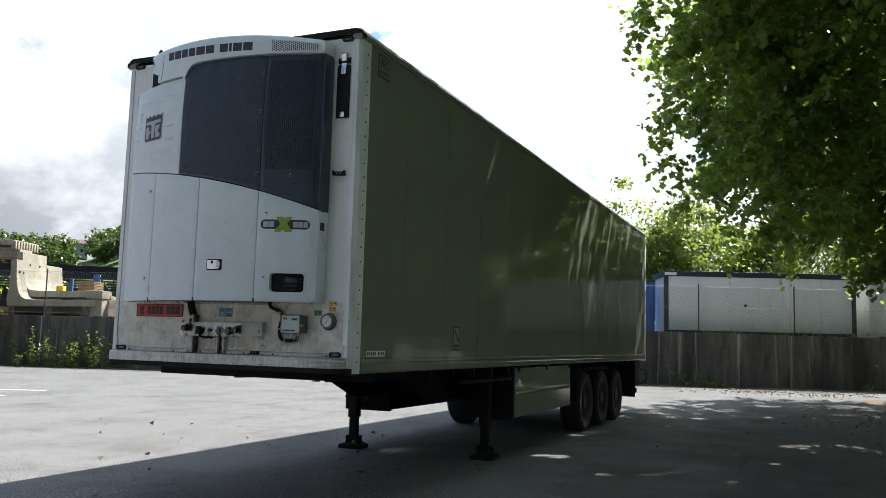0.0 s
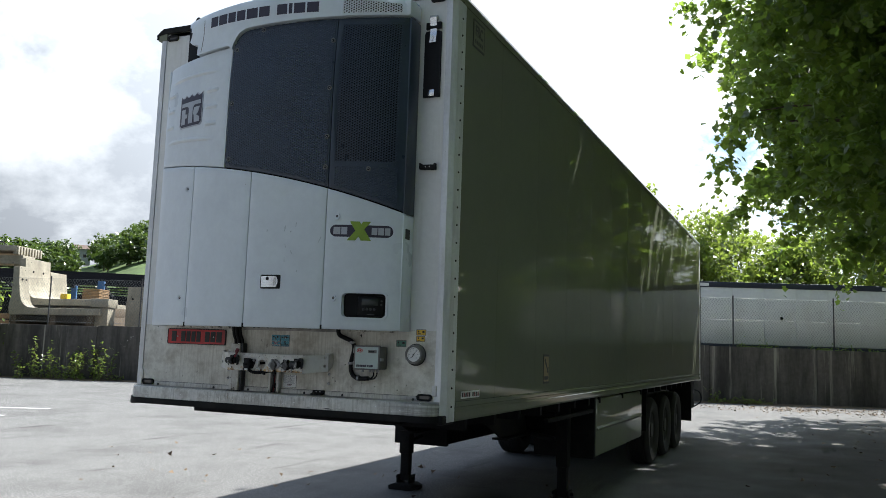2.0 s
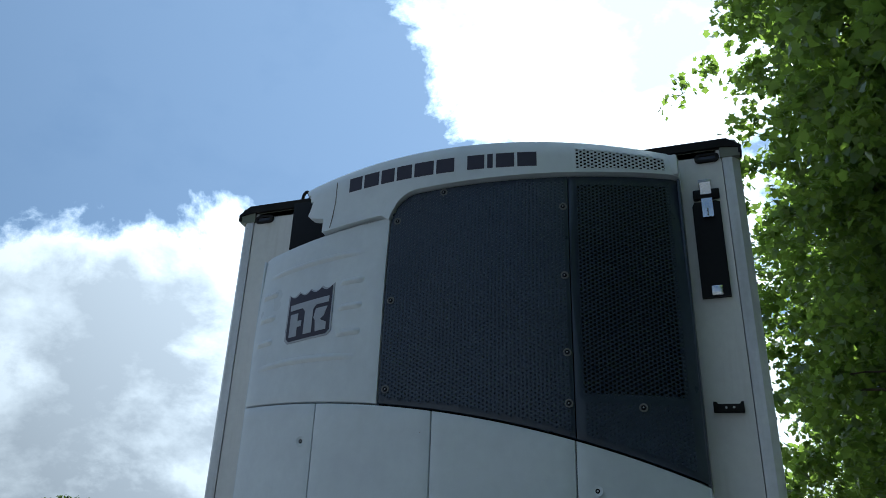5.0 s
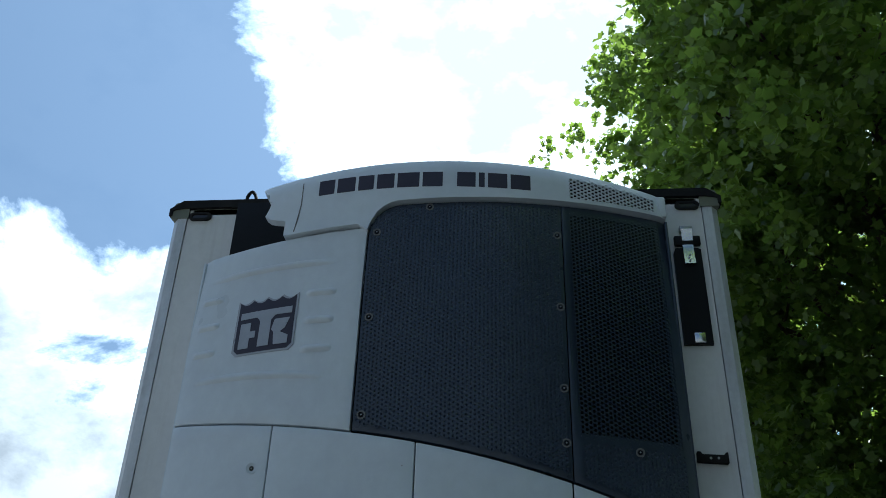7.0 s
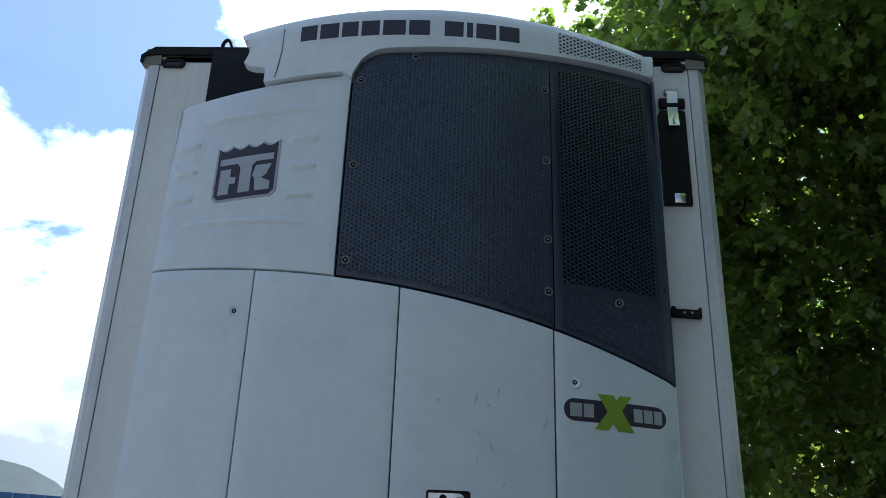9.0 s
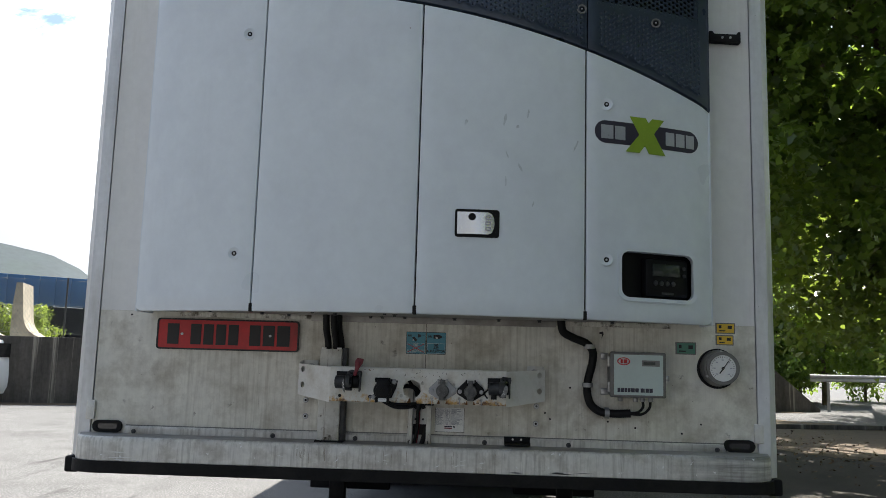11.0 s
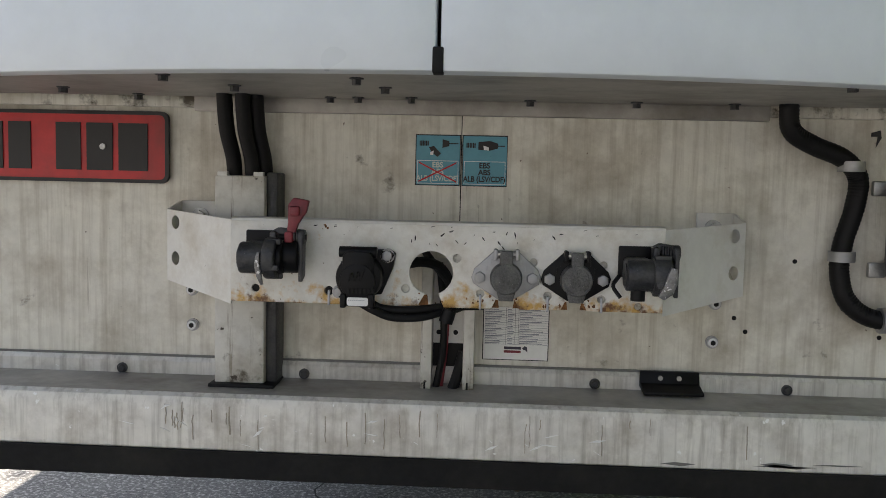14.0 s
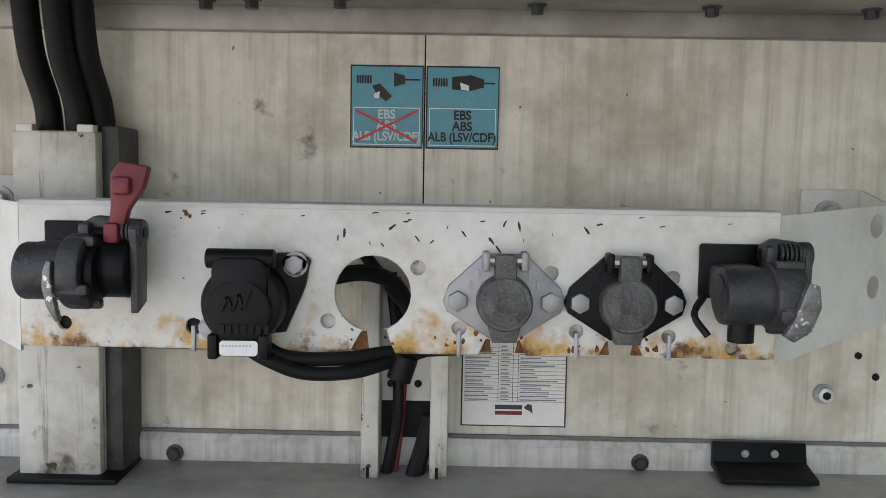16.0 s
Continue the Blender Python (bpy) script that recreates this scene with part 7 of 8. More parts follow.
# rust blooms and ties on the lower edge
rr_ = random.Random(8)
for x, z, w_, h_ in ((-0.034, 1.492, 0.010, 0.022), (0.002, 1.490, 0.007, 0.012), (0.072, 1.490, 0.009, 0.018), (0.112, 1.490, 0.009, 0.022), (0.209, 1.490, 0.009, 0.018), (0.160, 1.490, 0.012, 0.010), (0.046, 1.490, 0.014, 0.010), (-0.171, 1.5955, 0.007, 0.006)):
    for k2 in range(6):
        cx_, cz_, r_ = x + rr_.gauss(0, w_ * 0.55), z + rr_.gauss(0, h_ * 0.45), rr_.uniform(0.0005, 0.0022)
        q = [(cx_ + r_ * rr_.uniform(0.5, 1.5) * math.cos(2 * math.pi * k / 9), min(1.5995, max(1.4838, cz_ + 1.3 * r_ * rr_.uniform(0.5, 1.5) * math.sin(2 * math.pi * k / 9)))) for k in range(9)]
        if cz_ > 1.486 and not any((cx_ - hx_) ** 2 + (cz_ - hz_) ** 2 < (hr_ + r_) ** 2 for hx_, hz_, hr_ in small_holes + [(-0.0167, 1.5325, 0.032)]) and not (-0.033 < cx_ < 0.0 and cz_ < 1.505) and not (0.075 < cx_ < 0.109 and cz_ < 1.498) and not (0.175 < cx_ < 0.207 and cz_ < 1.498):
            part("rust_patch", sheet(q, (), lambda a, c: BY - 0.0006 - 0.00004 * k2, 0.0004, 0.2), M_RUST, br)
chips = [(rr_.uniform(-0.05, 0.17), rr_.uniform(1.570, 1.596), rr_.uniform(0.0012, 0.0045), rr_.uniform(-0.9, 0.9)) for k in range(16)]
chips += [(rr_.uniform(-0.19, 0.30), rr_.uniform(1.592, 1.600), rr_.uniform(0.0012, 0.0035), 1.4) for k in range(14)]
for x, z, l_, a in chips:
    q = []
    for k in range(9):
        b_ = 2 * math.pi * k / 9
        u, w_ = l_ * rr_.uniform(0.7, 1.3) * math.cos(b_), l_ * rr_.uniform(0.14, 0.34) * math.sin(b_)
        q.append((x + u * math.sin(a) + w_ * math.cos(a), min(1.6005, z + u * math.cos(a) - w_ * math.sin(a))))
    part("paint_chip", sheet(q, (), lambda a_, c_: BY - 0.0005, 0.0003, 0.3), M_INK, br)
for x in (0.0555, 0.153, 0.230, -0.166):
    part("cable_tie", box(x - 0.0016, x + 0.0016, BY - 0.003, BY + 0.006, 1.481, 1.503, 0.0006), M_GREYP, br)


def hex_bolt(parent, x, z, y=BY - 0.006, r=0.0085):
    q = cyl((x, y + 0.004, z), (x, y, z), r * 1.3, n=18)
    cyl((x, y, z), (x, y - 0.007, z), r, n=6, bevel=0.0008, bm=q)
    part("hex_bolt", q, M_ALU_D, parent)


def round_socket(x, z, flange_mat, body_mat):
    """A seven-pole socket: diamond flange, round hinged lid, hinge and two bolts."""
    s = thing("trailer_socket", (x, BY, z), "grey cast round socket with hinged lid on a diamond flange", "socket", "sockets on the bracket")
    fl = [(-0.050, -0.003), (-0.047, -0.011), (-0.012, -0.033), (0.012, -0.033), (0.047, -0.011), (0.050, 0.0), (0.046, 0.010), (0.017, 0.037), (-0.017, 0.037), (-0.046, 0.010)]
    part("flange", sheet([(x + a, z + c) for a, c in fl], (), lambda a, c: BY - 0.007, 0.0065, 0.2, edge=0.0015), flange_mat, s)
    lid = part("lid", cyl((x, BY - 0.006, z - 0.002), (x, BY - 0.026, z - 0.002), 0.0235, 0.0222, n=32, bevel=0.003), body_mat, s)
    part("lid_rim", sheet(circle(x, z - 0.002, 0.0208, 28), [circle(x, z - 0.002, 0.0182, 28)], lambda a, c: BY - 0.0272, 0.003, 0.3), body_mat, lid)
    part("lid_tongue", sheet([(x - 0.014, z - 0.018), (x - 0.010, z - 0.034), (x + 0.010, z - 0.034), (x + 0.014, z - 0.018)], (), lambda a, c: BY - 0.022, 0.014, 0.3, edge=0.002), body_mat, lid)
    part("lid_neck", box(x - 0.009, x + 0.009, BY - 0.025, BY - 0.012, z + 0.016, z + 0.038, 0.003), body_mat, lid)
    part("hinge_pin", cyl((x - 0.017, BY - 0.016, z + 0.033), (x + 0.017, BY - 0.016, z + 0.033), 0.005, n=10), M_STEEL, s)
    for a in (-0.0155, 0.0155):
        part("hinge_ear", box(x + a - 0.003, x + a + 0.003, BY - 0.022, BY - 0.004, z + 0.024, z + 0.040, 0.002), flange_mat, s)
    # plain embossed mark
    part("emboss", sheet([(x - 0.008, z - 0.010), (x + 0.008, z - 0.010), (x + 0.006, z + 0.007), (x - 0.006, z + 0.007)], [[(x - 0.006, z - 0.008), (x + 0.006, z - 0.008), (x + 0.004, z + 0.005), (x - 0.004, z + 0.005)]], lambda a, c: BY - 0.0272, 0.002, 0.3), body_mat, lid)
    part("emboss_bar", sheet(rect(x - 0.001, x + 0.001, z - 0.008, z + 0.004), (), lambda a, c: BY - 0.0272, 0.002, 0.3), body_mat, lid)
    for k in range(7):
        a = radians(25 + k * 22)
        part("flange_rib", box(x + 0.030 * math.cos(a) - 0.001, x + 0.030 * math.cos(a) + 0.001, BY - 0.0085, BY - 0.006, z + 0.030 * math.sin(a) - 0.005, z + 0.030 * math.sin(a) + 0.003), flange_mat, s)
    for sx in (-1, 1):
        hex_bolt(s, x + sx * 0.038, z - 0.002)


round_socket(0.092, 1.531, M_ALU_D, M_SOCK)
round_socket(0.192, 1.531, M_BLACK, M_SOCK)
# large black square-hinged socket with a hanging cable
bs = thing("electronic_brake_socket", (-0.134, BY, 1.51), "black plastic round socket with a hinged cover", "socket")
x, z = -0.118, 1.526
part("flange", sheet([(x - 0.036, z - 0.030), (x - 0.030, z - 0.034), (x + 0.03, z - 0.026), (x + 0.046, z + 0.012), (x + 0.050, z + 0.034), (x + 0.042, z + 0.040), (x + 0.012, z + 0.039), (x - 0.03, z + 0.02)], (), lambda a, c: BY - 0.008, 0.0075, 0.3, edge=0.002), M_BLACK, bs)
part("body", cyl((x, BY - 0.004, z), (x, BY - 0.036, z), 0.0340, 0.0325, n=36, bevel=0.004), M_BLACK, bs)
cv = part("cover", sheet(round_rect(x, z - 0.001, 0.044, 0.078, 0.010), (), lambda a, c: BY - 0.044 + 6 * (a - x) ** 2, 0.012, 0.02, edge=0.002), M_BLACK, bs)
part("cover_disc", cyl((x, BY - 0.036, z - 0.004), (x, BY - 0.044, z - 0.004), 0.0255, n=32, bevel=0.002), M_BLACK, cv)
part("hinge_barrel", cyl((x - 0.028, BY - 0.030, z + 0.0365), (x + 0.026, BY - 0.030, z + 0.0365), 0.0080, n=16, bevel=0.001), M_BLACK, bs)
zig = [(-0.013, -0.004), (-0.008, 0.008), (-0.004, -0.003), (0.001, 0.010), (0.004, -0.002), (0.010, 0.014)]
for (a0, c0), (a1, c1) in zip(zig, zig[1:]):
    part("emboss_stroke", sheet([(x + a0 - 0.0012, z + c0), (x + a0 + 0.0012, z + c0), (x + a1 + 0.0012, z + c1), (x + a1 - 0.0012, z + c1)], (), lambda a, c: BY - 0.0465, 0.004, 0.3), M_RUBBER, cv)
for k in range(7):
    part("emboss_bar", box(x - 0.014 + k * 0.0058, x - 0.0105 + k * 0.0058, BY - 0.0458, BY - 0.042, z - 0.021, z - 0.014), M_RUBBER, cv)
tag = round_rect(x + 0.001, z - 0.0325, 0.030, 0.012, 0.003)
part("paper_tag", sheet(tag, (), lambda a, c: BY - 0.046, 0.0015, 0.02), M_WHITE, cv, "torn white paper sticker")
for k in range(9):
    part("print_bar", box(x - 0.012 + k * 0.0027, x - 0.0105 + k * 0.0027, BY - 0.0464, BY - 0.0455, z - 0.0312, z - 0.0298), M_GREYP, cv)
for sx in (-1, 1):
    part("cover_leg", box(x + sx * 0.020 - 0.004, x + sx * 0.020 + 0.004, BY - 0.046, BY - 0.030, z - 0.042, z - 0.022, 0.002), M_BLACK, bs)
hex_bolt(bs, x + 0.038, z + 0.0305, BY - 0.008, 0.0080)
hex_bolt(bs, x - 0.033, z - 0.024, BY - 0.007, 0.0072)
cb = thing("hanging_cable", (-0.05, BY, 1.475), "black cable sagging under the bracket", "cable")
part("cable", tube([(x - 0.004, BY - 0.02, z - 0.034), (x + 0.02, BY - 0.022, z - 0.047), (-0.070, BY - 0.016, 1.468), (-0.03, BY - 0.008, 1.468), (0.000, BY + 0.01, 1.474), (0.03, BY + 0.03, 1.480)], 0.0058, 12), M_CABLE, cb)
part("cable", tube([(x + 0.01, BY - 0.014, z - 0.034), (-0.085, BY - 0.012, 1.480), (-0.04, BY - 0.004, 1.478), (0.00, BY + 0.012, 1.481), (0.06, BY + 0.03, 1.482)], 0.006, 12), M_CABLE, cb)
part("cable_tie", cyl((0.006, BY - 0.004, 1.461), (0.012, BY - 0.003, 1.480), 0.0105, n=12), M_BLACK, cb)
# seen through the empty round hole
part("cable", tube([(-0.075, -0.10, 1.535), (-0.03, -0.08, 1.54), (0.0, -0.06, 1.52), (0.02, -0.05, 1.46)], 0.008, 10), M_CABLE, cb)
part("cable", tube([(-0.055, -0.06, 1.585), (-0.025, -0.07, 1.545), (0.01, -0.055, 1.50)], 0.006, 10), M_CABLE, cb)


def air_coupling(x, z, sx, name, label, red=False):
    """A hose coupling head: backing plate, bent body, barrel lying across, cover flap, spring and grip."""
    c = thing(name, (x, BY, z), label, "air coupling", "air couplings")
    part("backing", box(x - 0.026, x + 0.026, BY - 0.006, BY - 0.0003, z - 0.008, z + 0.037, 0.002), M_BLACK, c)
    part("stem", box(x - 0.020, x + 0.016, BY - 0.045, BY - 0.005, z - 0.008, z + 0.022, 0.006), M_COUPL, c)
    yc = BY - 0.046
    bx = x + sx * 0.004
    part("barrel", cyl((bx - 0.026, yc, z), (bx + 0.012, yc, z), 0.0225, n=32, bevel=0.003), M_COUPL, c)
    part("barrel_cap", cyl((bx - 0.0275, yc, z), (bx - 0.0255, yc, z), 0.0165, n=28), M_COUPL, c)
    part("collar", cyl((bx + 0.010, yc, z), (bx + (0.028 if red else 0.034), yc, z), 0.0295 if red else 0.0262, n=32, bevel=0.003), M_COUPL, c)
    part("mouth", cyl((bx + 0.027, yc, z), (bx + 0.036, yc, z), 0.022, n=28, bevel=0.003), M_BLACK, c)
    part("mouth_hole", cyl((bx + 0.0355, yc, z), (bx + 0.0372, yc, z), 0.010, n=20), M_RUBBER, c)
    gx_ = bx + (0.018 if not red else 0.004)
    if red:
        ear = [(0.0057, 0.0107), (0.0094, 0.010), (0.0087, -0.0012), (0.0102, -0.0161), (0.0129, -0.0348), (0.0102, -0.0358), (0.0045, -0.0236), (0.002, -0.0087), (0.003, 0.0033)]
        ear = [(bx + a, z + b_) for a, b_ in ear]
    else:
        ear = [(0.012, 0.014), (0.020, 0.012), (0.022, -0.004), (0.016, -0.022), (0.004, -0.031), (-0.004, -0.026), (0.004, -0.010), (0.008, 0.004)]
        ear = [(gx_ + a, z + b_) for a, b_ in ear]
    part("grip_ear", sheet(ear, (), lambda a, b_: yc - 0.031 + 3.0 * (b_ - z) ** 2, 0.006, 0.006, edge=0.001), M_WORN, c, "worn bare-metal ear")
    part("lug", box(gx_ - 0.004, gx_ + 0.012, yc - 0.026, yc - 0.016, z - 0.018, z - 0.004, 0.003), M_COUPL, c)
    for a in (0.6, 1.9, 3.6, 4.8):
        part("collar_lug", box(bx + 0.012, bx + 0.034, yc + 0.0255 * math.cos(a) - 0.004, yc + 0.0255 * math.cos(a) + 0.004, z + 0.0255 * math.sin(a) - 0.004, z + 0.0255 * math.sin(a) + 0.004, 0.002), M_COUPL, c)
    # cover flap beside the mouth on a sprung pin
    fx = bx + (0.052 if red else 0.040)
    fy = yc + 0.012 if red else BY - 0.022
    part("cover_disc", cyl((fx - (0.020 if red else 0.010), fy, z + (0.002 if red else 0)), (fx + 0.004, fy, z + (0.002 if red else 0)), 0.0235 if red else 0.021, n=28, bevel=0.003), M_BLACK, c)
    part("cover_arm", prism([Vector((fx + 0.004, fy - 0.012, z + 0.034)), Vector((fx + 0.004, fy + 0.012, z + 0.034)), Vector((fx + 0.004, fy + 0.010, z - 0.026)), Vector((fx + 0.004, fy - 0.010, z - 0.033))], (0.006, 0, 0), bevel=0.001), M_COUPL, c)
    part("arm_boss", cyl((fx + 0.002, fy, z + 0.030), (fx + 0.012, fy, z + 0.030), 0.011, n=16, bevel=0.002), M_COUPL, c)
    part("pin", cyl((bx + 0.018, fy, z + 0.030), (fx + 0.013, fy, z + 0.030), 0.0042, n=10), M_BLACK, c)
    part("cover_bracket", prism([Vector((bx + 0.014, fy, z + 0.024)), Vector((bx + 0.014, fy, z + 0.037)), Vector((bx + 0.024, fy, z + 0.043)), Vector((fx + 0.008, fy, z + 0.040)), Vector((fx + 0.008, fy, z + 0.026))], (0, 0.012, 0), bevel=0.002), M_COUPL, c)
    for k in range(5):
        part("spring_coil", cyl((fx - 0.014 + k * 0.0035, fy - 0.002, z + 0.031), (fx - 0.0118 + k * 0.0035, fy - 0.002, z + 0.031), 0.0088, n=14, bevel=0.0008), M_COUPL, c)
    part("ear", box(bx + 0.014, bx + 0.024, fy - 0.010, fy + 0.010, z + 0.016, z + 0.038, 0.004), M_COUPL, c)
    if not red:
        part("hose_tail", cyl((x - 0.004, BY - 0.045, z - 0.018), (x - 0.004, BY - 0.045, z - 0.036), 0.010, n=14), M_BLACK, c)
        part("sling", tube([(x - 0.026, BY - 0.02, z - 0.004), (x - 0.036, BY - 0.03, z - 0.018), (x - 0.026, BY - 0.035, z - 0.034)], 0.003, 6), M_CABLE, c)
        part("type_plate", box(x - 0.008, x + 0.012, BY - 0.052, BY - 0.022, z + 0.0195, z + 0.0208), M_GREYP, c)
    return c


ac = air_coupling(-0.262, 1.552, 1, "red_air_coupling", "grey air hose coupling with a raised red lever", True)
hx = -0.212
part("lever", prism([Vector((hx - 0.009, BY - 0.042, 1.578)), Vector((hx + 0.002, BY - 0.042, 1.578)), Vector((hx + 0.008, BY - 0.042, 1.600)), Vector((hx + 0.020, BY - 0.042, 1.618)), Vector((hx + 0.024, BY - 0.042, 1.634)), Vector((hx + 0.002, BY - 0.042, 1.638)), Vector((hx - 0.006, BY - 0.042, 1.628)), Vector((hx - 0.006, BY - 0.042, 1.602))], (0, 0.010, 0), bevel=0.0018), M_REDH, ac, "dull red plastic lever")
part("lever_boss", box(hx - 0.003, hx + 0.012, BY - 0.050, BY - 0.040, 1.612, 1.626, 0.003), M_REDH, ac)
part("lever_root", box(hx - 0.010, hx + 0.002, BY - 0.048, BY - 0.030, 1.574, 1.590, 0.003), M_REDH, ac)
air_coupling(0.2775, 1.5425, 1, "yellow_air_coupling", "grey cast air hose coupling on a black backing plate")

# ---- trees and plants ----
LOBED = [(0.0, 0.0), (0.52, 0.05), (0.24, 0.42), (0.0, 1.0), (-0.24, 0.42), (-0.52, 0.05)]
STAR = [(0.0, 0.0), (0.42, -0.08), (0.28, 0.22), (0.58, 0.50), (0.0, 1.0), (-0.58, 0.50), (-0.28, 0.22), (-0.42, -0.08)]
OVAL = [(0.0, 0.0), (0.32, 0.48), (0.0, 1.0), (-0.32, 0.48)]


def leaves(name, centers, size, shape, material, parent, seed, droop=0.5, spread=0.3):
    """Many folded leaves in one mesh, turned at random and hanging a little."""
    r = np.random.RandomState(seed)
    c = np.asarray(centers, dtype=float)
    n, sh = len(c), np.array(shape)
    k = len(sh)
    yaw = r.uniform(0, 2 * np.pi, n)
    pitch = r.normal(-droop, 0.55, n)
    roll = r.normal(0, 0.5, n)
    s = size * r.uniform(1 - spread, 1 + spread, n)
    fwd = np.stack([np.cos(yaw) * np.cos(pitch), np.sin(yaw) * np.cos(pitch), np.sin(pitch)], 1)
    side = np.stack([-np.sin(yaw), np.cos(yaw), np.zeros(n)], 1)
    up = np.cross(fwd, side)
    side = side * np.cos(roll)[:, None] + up * np.sin(roll)[:, None]
    up = np.cross(fwd, side)
    lift = 0.22 * np.abs(sh[:, 0]) - 0.18 * sh[:, 1] ** 2
    v = c[:, None, :] + s[:, None, None] * (side[:, None, :] * sh[None, :, 0:1] + fwd[:, None, :] * sh[None, :, 1:2] + up[:, None, :] * lift[None, :, None])
    b = np.array(BASE[parent.name]) if parent else np.zeros(3)
    me = bpy.data.meshes.new(name)
    me.vertices.add(n * k)
    me.vertices.foreach_set("co", (v - b).reshape(-1))
    me.loops.add(n * k)
    me.loops.foreach_set("vertex_index", np.arange(n * k, dtype=np.int32))
    me.polygons.add(n)
    me.polygons.foreach_set("loop_start", np.arange(0, n * k, k, dtype=np.int32))
    me.update(calc_edges=True)
    me.materials.append(material)
    ob = new(name, me)
    if parent:
        ob.parent = parent
        BASE[ob.name] = BASE[parent.name]
    return ob


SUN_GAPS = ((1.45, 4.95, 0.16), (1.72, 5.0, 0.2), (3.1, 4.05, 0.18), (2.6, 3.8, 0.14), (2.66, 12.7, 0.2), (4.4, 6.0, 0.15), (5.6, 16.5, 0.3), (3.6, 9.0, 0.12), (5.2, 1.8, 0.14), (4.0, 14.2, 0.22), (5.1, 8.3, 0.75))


def crown_points(lobes, clumps, per, seed, rad=0.45, shell=0.38, low=None, shoots=0):
    """Leaf places in clumps that fill a few egg-shaped lobes, denser towards their outside."""
    r = np.random.RandomState(seed)
    tot = sum(l[1][0] * l[1][1] * l[1][2] for l in lobes)
    pts, tips = [], []
    for cen, rr in lobes:
        n = max(4, int(clumps * rr[0] * rr[1] * rr[2] / tot))
        d = r.normal(size=(n, 3))
        d /= np.linalg.norm(d, axis=1)[:, None]
        bulge = np.array([0.80 + 0.55 * noise.noise(Vector((v[0] * 1.9 + seed, v[1] * 1.9, v[2] * 1.9))) + 0.25 * noise.noise(Vector((v[0] * 5, v[1] * 5 + seed, v[2] * 5))) for v in d])
        q = np.array(cen) + d * np.array(rr) * (bulge * r.uniform(shell, 1.06, n) ** 0.7)[:, None]
        tips.append(q)
    tips = np.concatenate(tips)
    if low is not None:
        tips = tips[tips[:, 2] > low]
    if shoots:
        # leaves sit along short shoots that leave each tip outwards and hang over
        for t in tips:
            near = min(lobes, key=lambda l: sum(((t[i] - l[0][i]) / l[1][i]) ** 2 for i in range(3)))
            out = (t - np.array(near[0])) / np.array(near[1])
            out /= np.linalg.norm(out) + 1e-6
            for _ in range(shoots):
                d = out * np.array((1.0, 1.0, 0.5)) + r.normal(size=3) * 0.55
                d /= np.linalg.norm(d) + 1e-6
                n = max(3, int(per / shoots * r.uniform(0.6, 1.4)))
                u = np.linspace(0.05, 1.0, n)[:, None]
                line = t + rad * r.uniform(1.3, 2.6) * (u * d + u ** 2 * np.array((0.0, 0.0, -r.uniform(0.25, 0.7))))
                pts.append(line + r.normal(size=(n, 3)) * rad * 0.20)
    for t in () if shoots else tips:
        m = int(per * r.uniform(0.5, 1.4))
        o = np.clip(r.normal(size=(m, 3)), -1.6, 1.6) * rad * r.uniform(0.6, 1.3) * np.array([1, 1, 0.6])
        pts.append(t + o)
    pts = np.concatenate(pts)
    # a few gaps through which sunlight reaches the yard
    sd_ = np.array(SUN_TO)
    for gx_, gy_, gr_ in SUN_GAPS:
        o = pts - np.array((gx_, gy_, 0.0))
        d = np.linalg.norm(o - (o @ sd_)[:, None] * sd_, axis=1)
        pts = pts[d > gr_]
    return pts, tips


def broad_tree(x, y, lobes, h0, girth, clumps, per, size, shape, material, seed, label, rad=0.45, limbs=16, low=None, lean=(0, 0), droop=0.5, z0=0.0, twigs=0, group="yard trees", shell=0.38, shoots=0):
    e = thing("tree", (x, y, z0), label, "tree", group)
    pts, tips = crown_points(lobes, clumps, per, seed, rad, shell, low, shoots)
    leaves("crown", pts, size, shape, material, e, seed + 1, droop)
    r = random.Random(seed)
    top = Vector((x + lean[0], y + lean[1], h0))
    part("trunk", tube([(x, y, z0 - 0.1), (x + lean[0] * 0.2, y + lean[1] * 0.2, z0 + (h0 - z0) * 0.4), top, top + Vector((lean[0] * 0.5, lean[1] * 0.5, (h0 - z0) * 0.7))], (girth, girth * 0.45), 14), M_BARK, e)
    order = list(range(len(tips)))
    r.shuffle(order)
    lb = None
    for k in order[:limbs]:
        t = Vector(tips[k])
        mid = top.lerp(t, 0.5) + Vector((r.uniform(-0.6, 0.6), r.uniform(-0.6, 0.6), r.uniform(0.1, 0.9)))
        st = top + Vector((0, 0, r.uniform(-0.8, 1.5)))
        lb = tube([st, mid, t], (girth * 0.32, 0.018), 7, lb, smooth_n=5)
        for k2 in order[limbs:limbs + twigs]:
            t2 = Vector(tips[k2])
            if (t2 - t).length < 2.4:
                lb = tube([mid.lerp(t, 0.5), mid.lerp(t2, 0.7) + Vector((0, 0, 0.2)), t2], (0.03, 0.006), 5, lb, smooth_n=3)
    tagged(part("branchwork", lb, M_TWIG, e), kind="stuff")
    return e


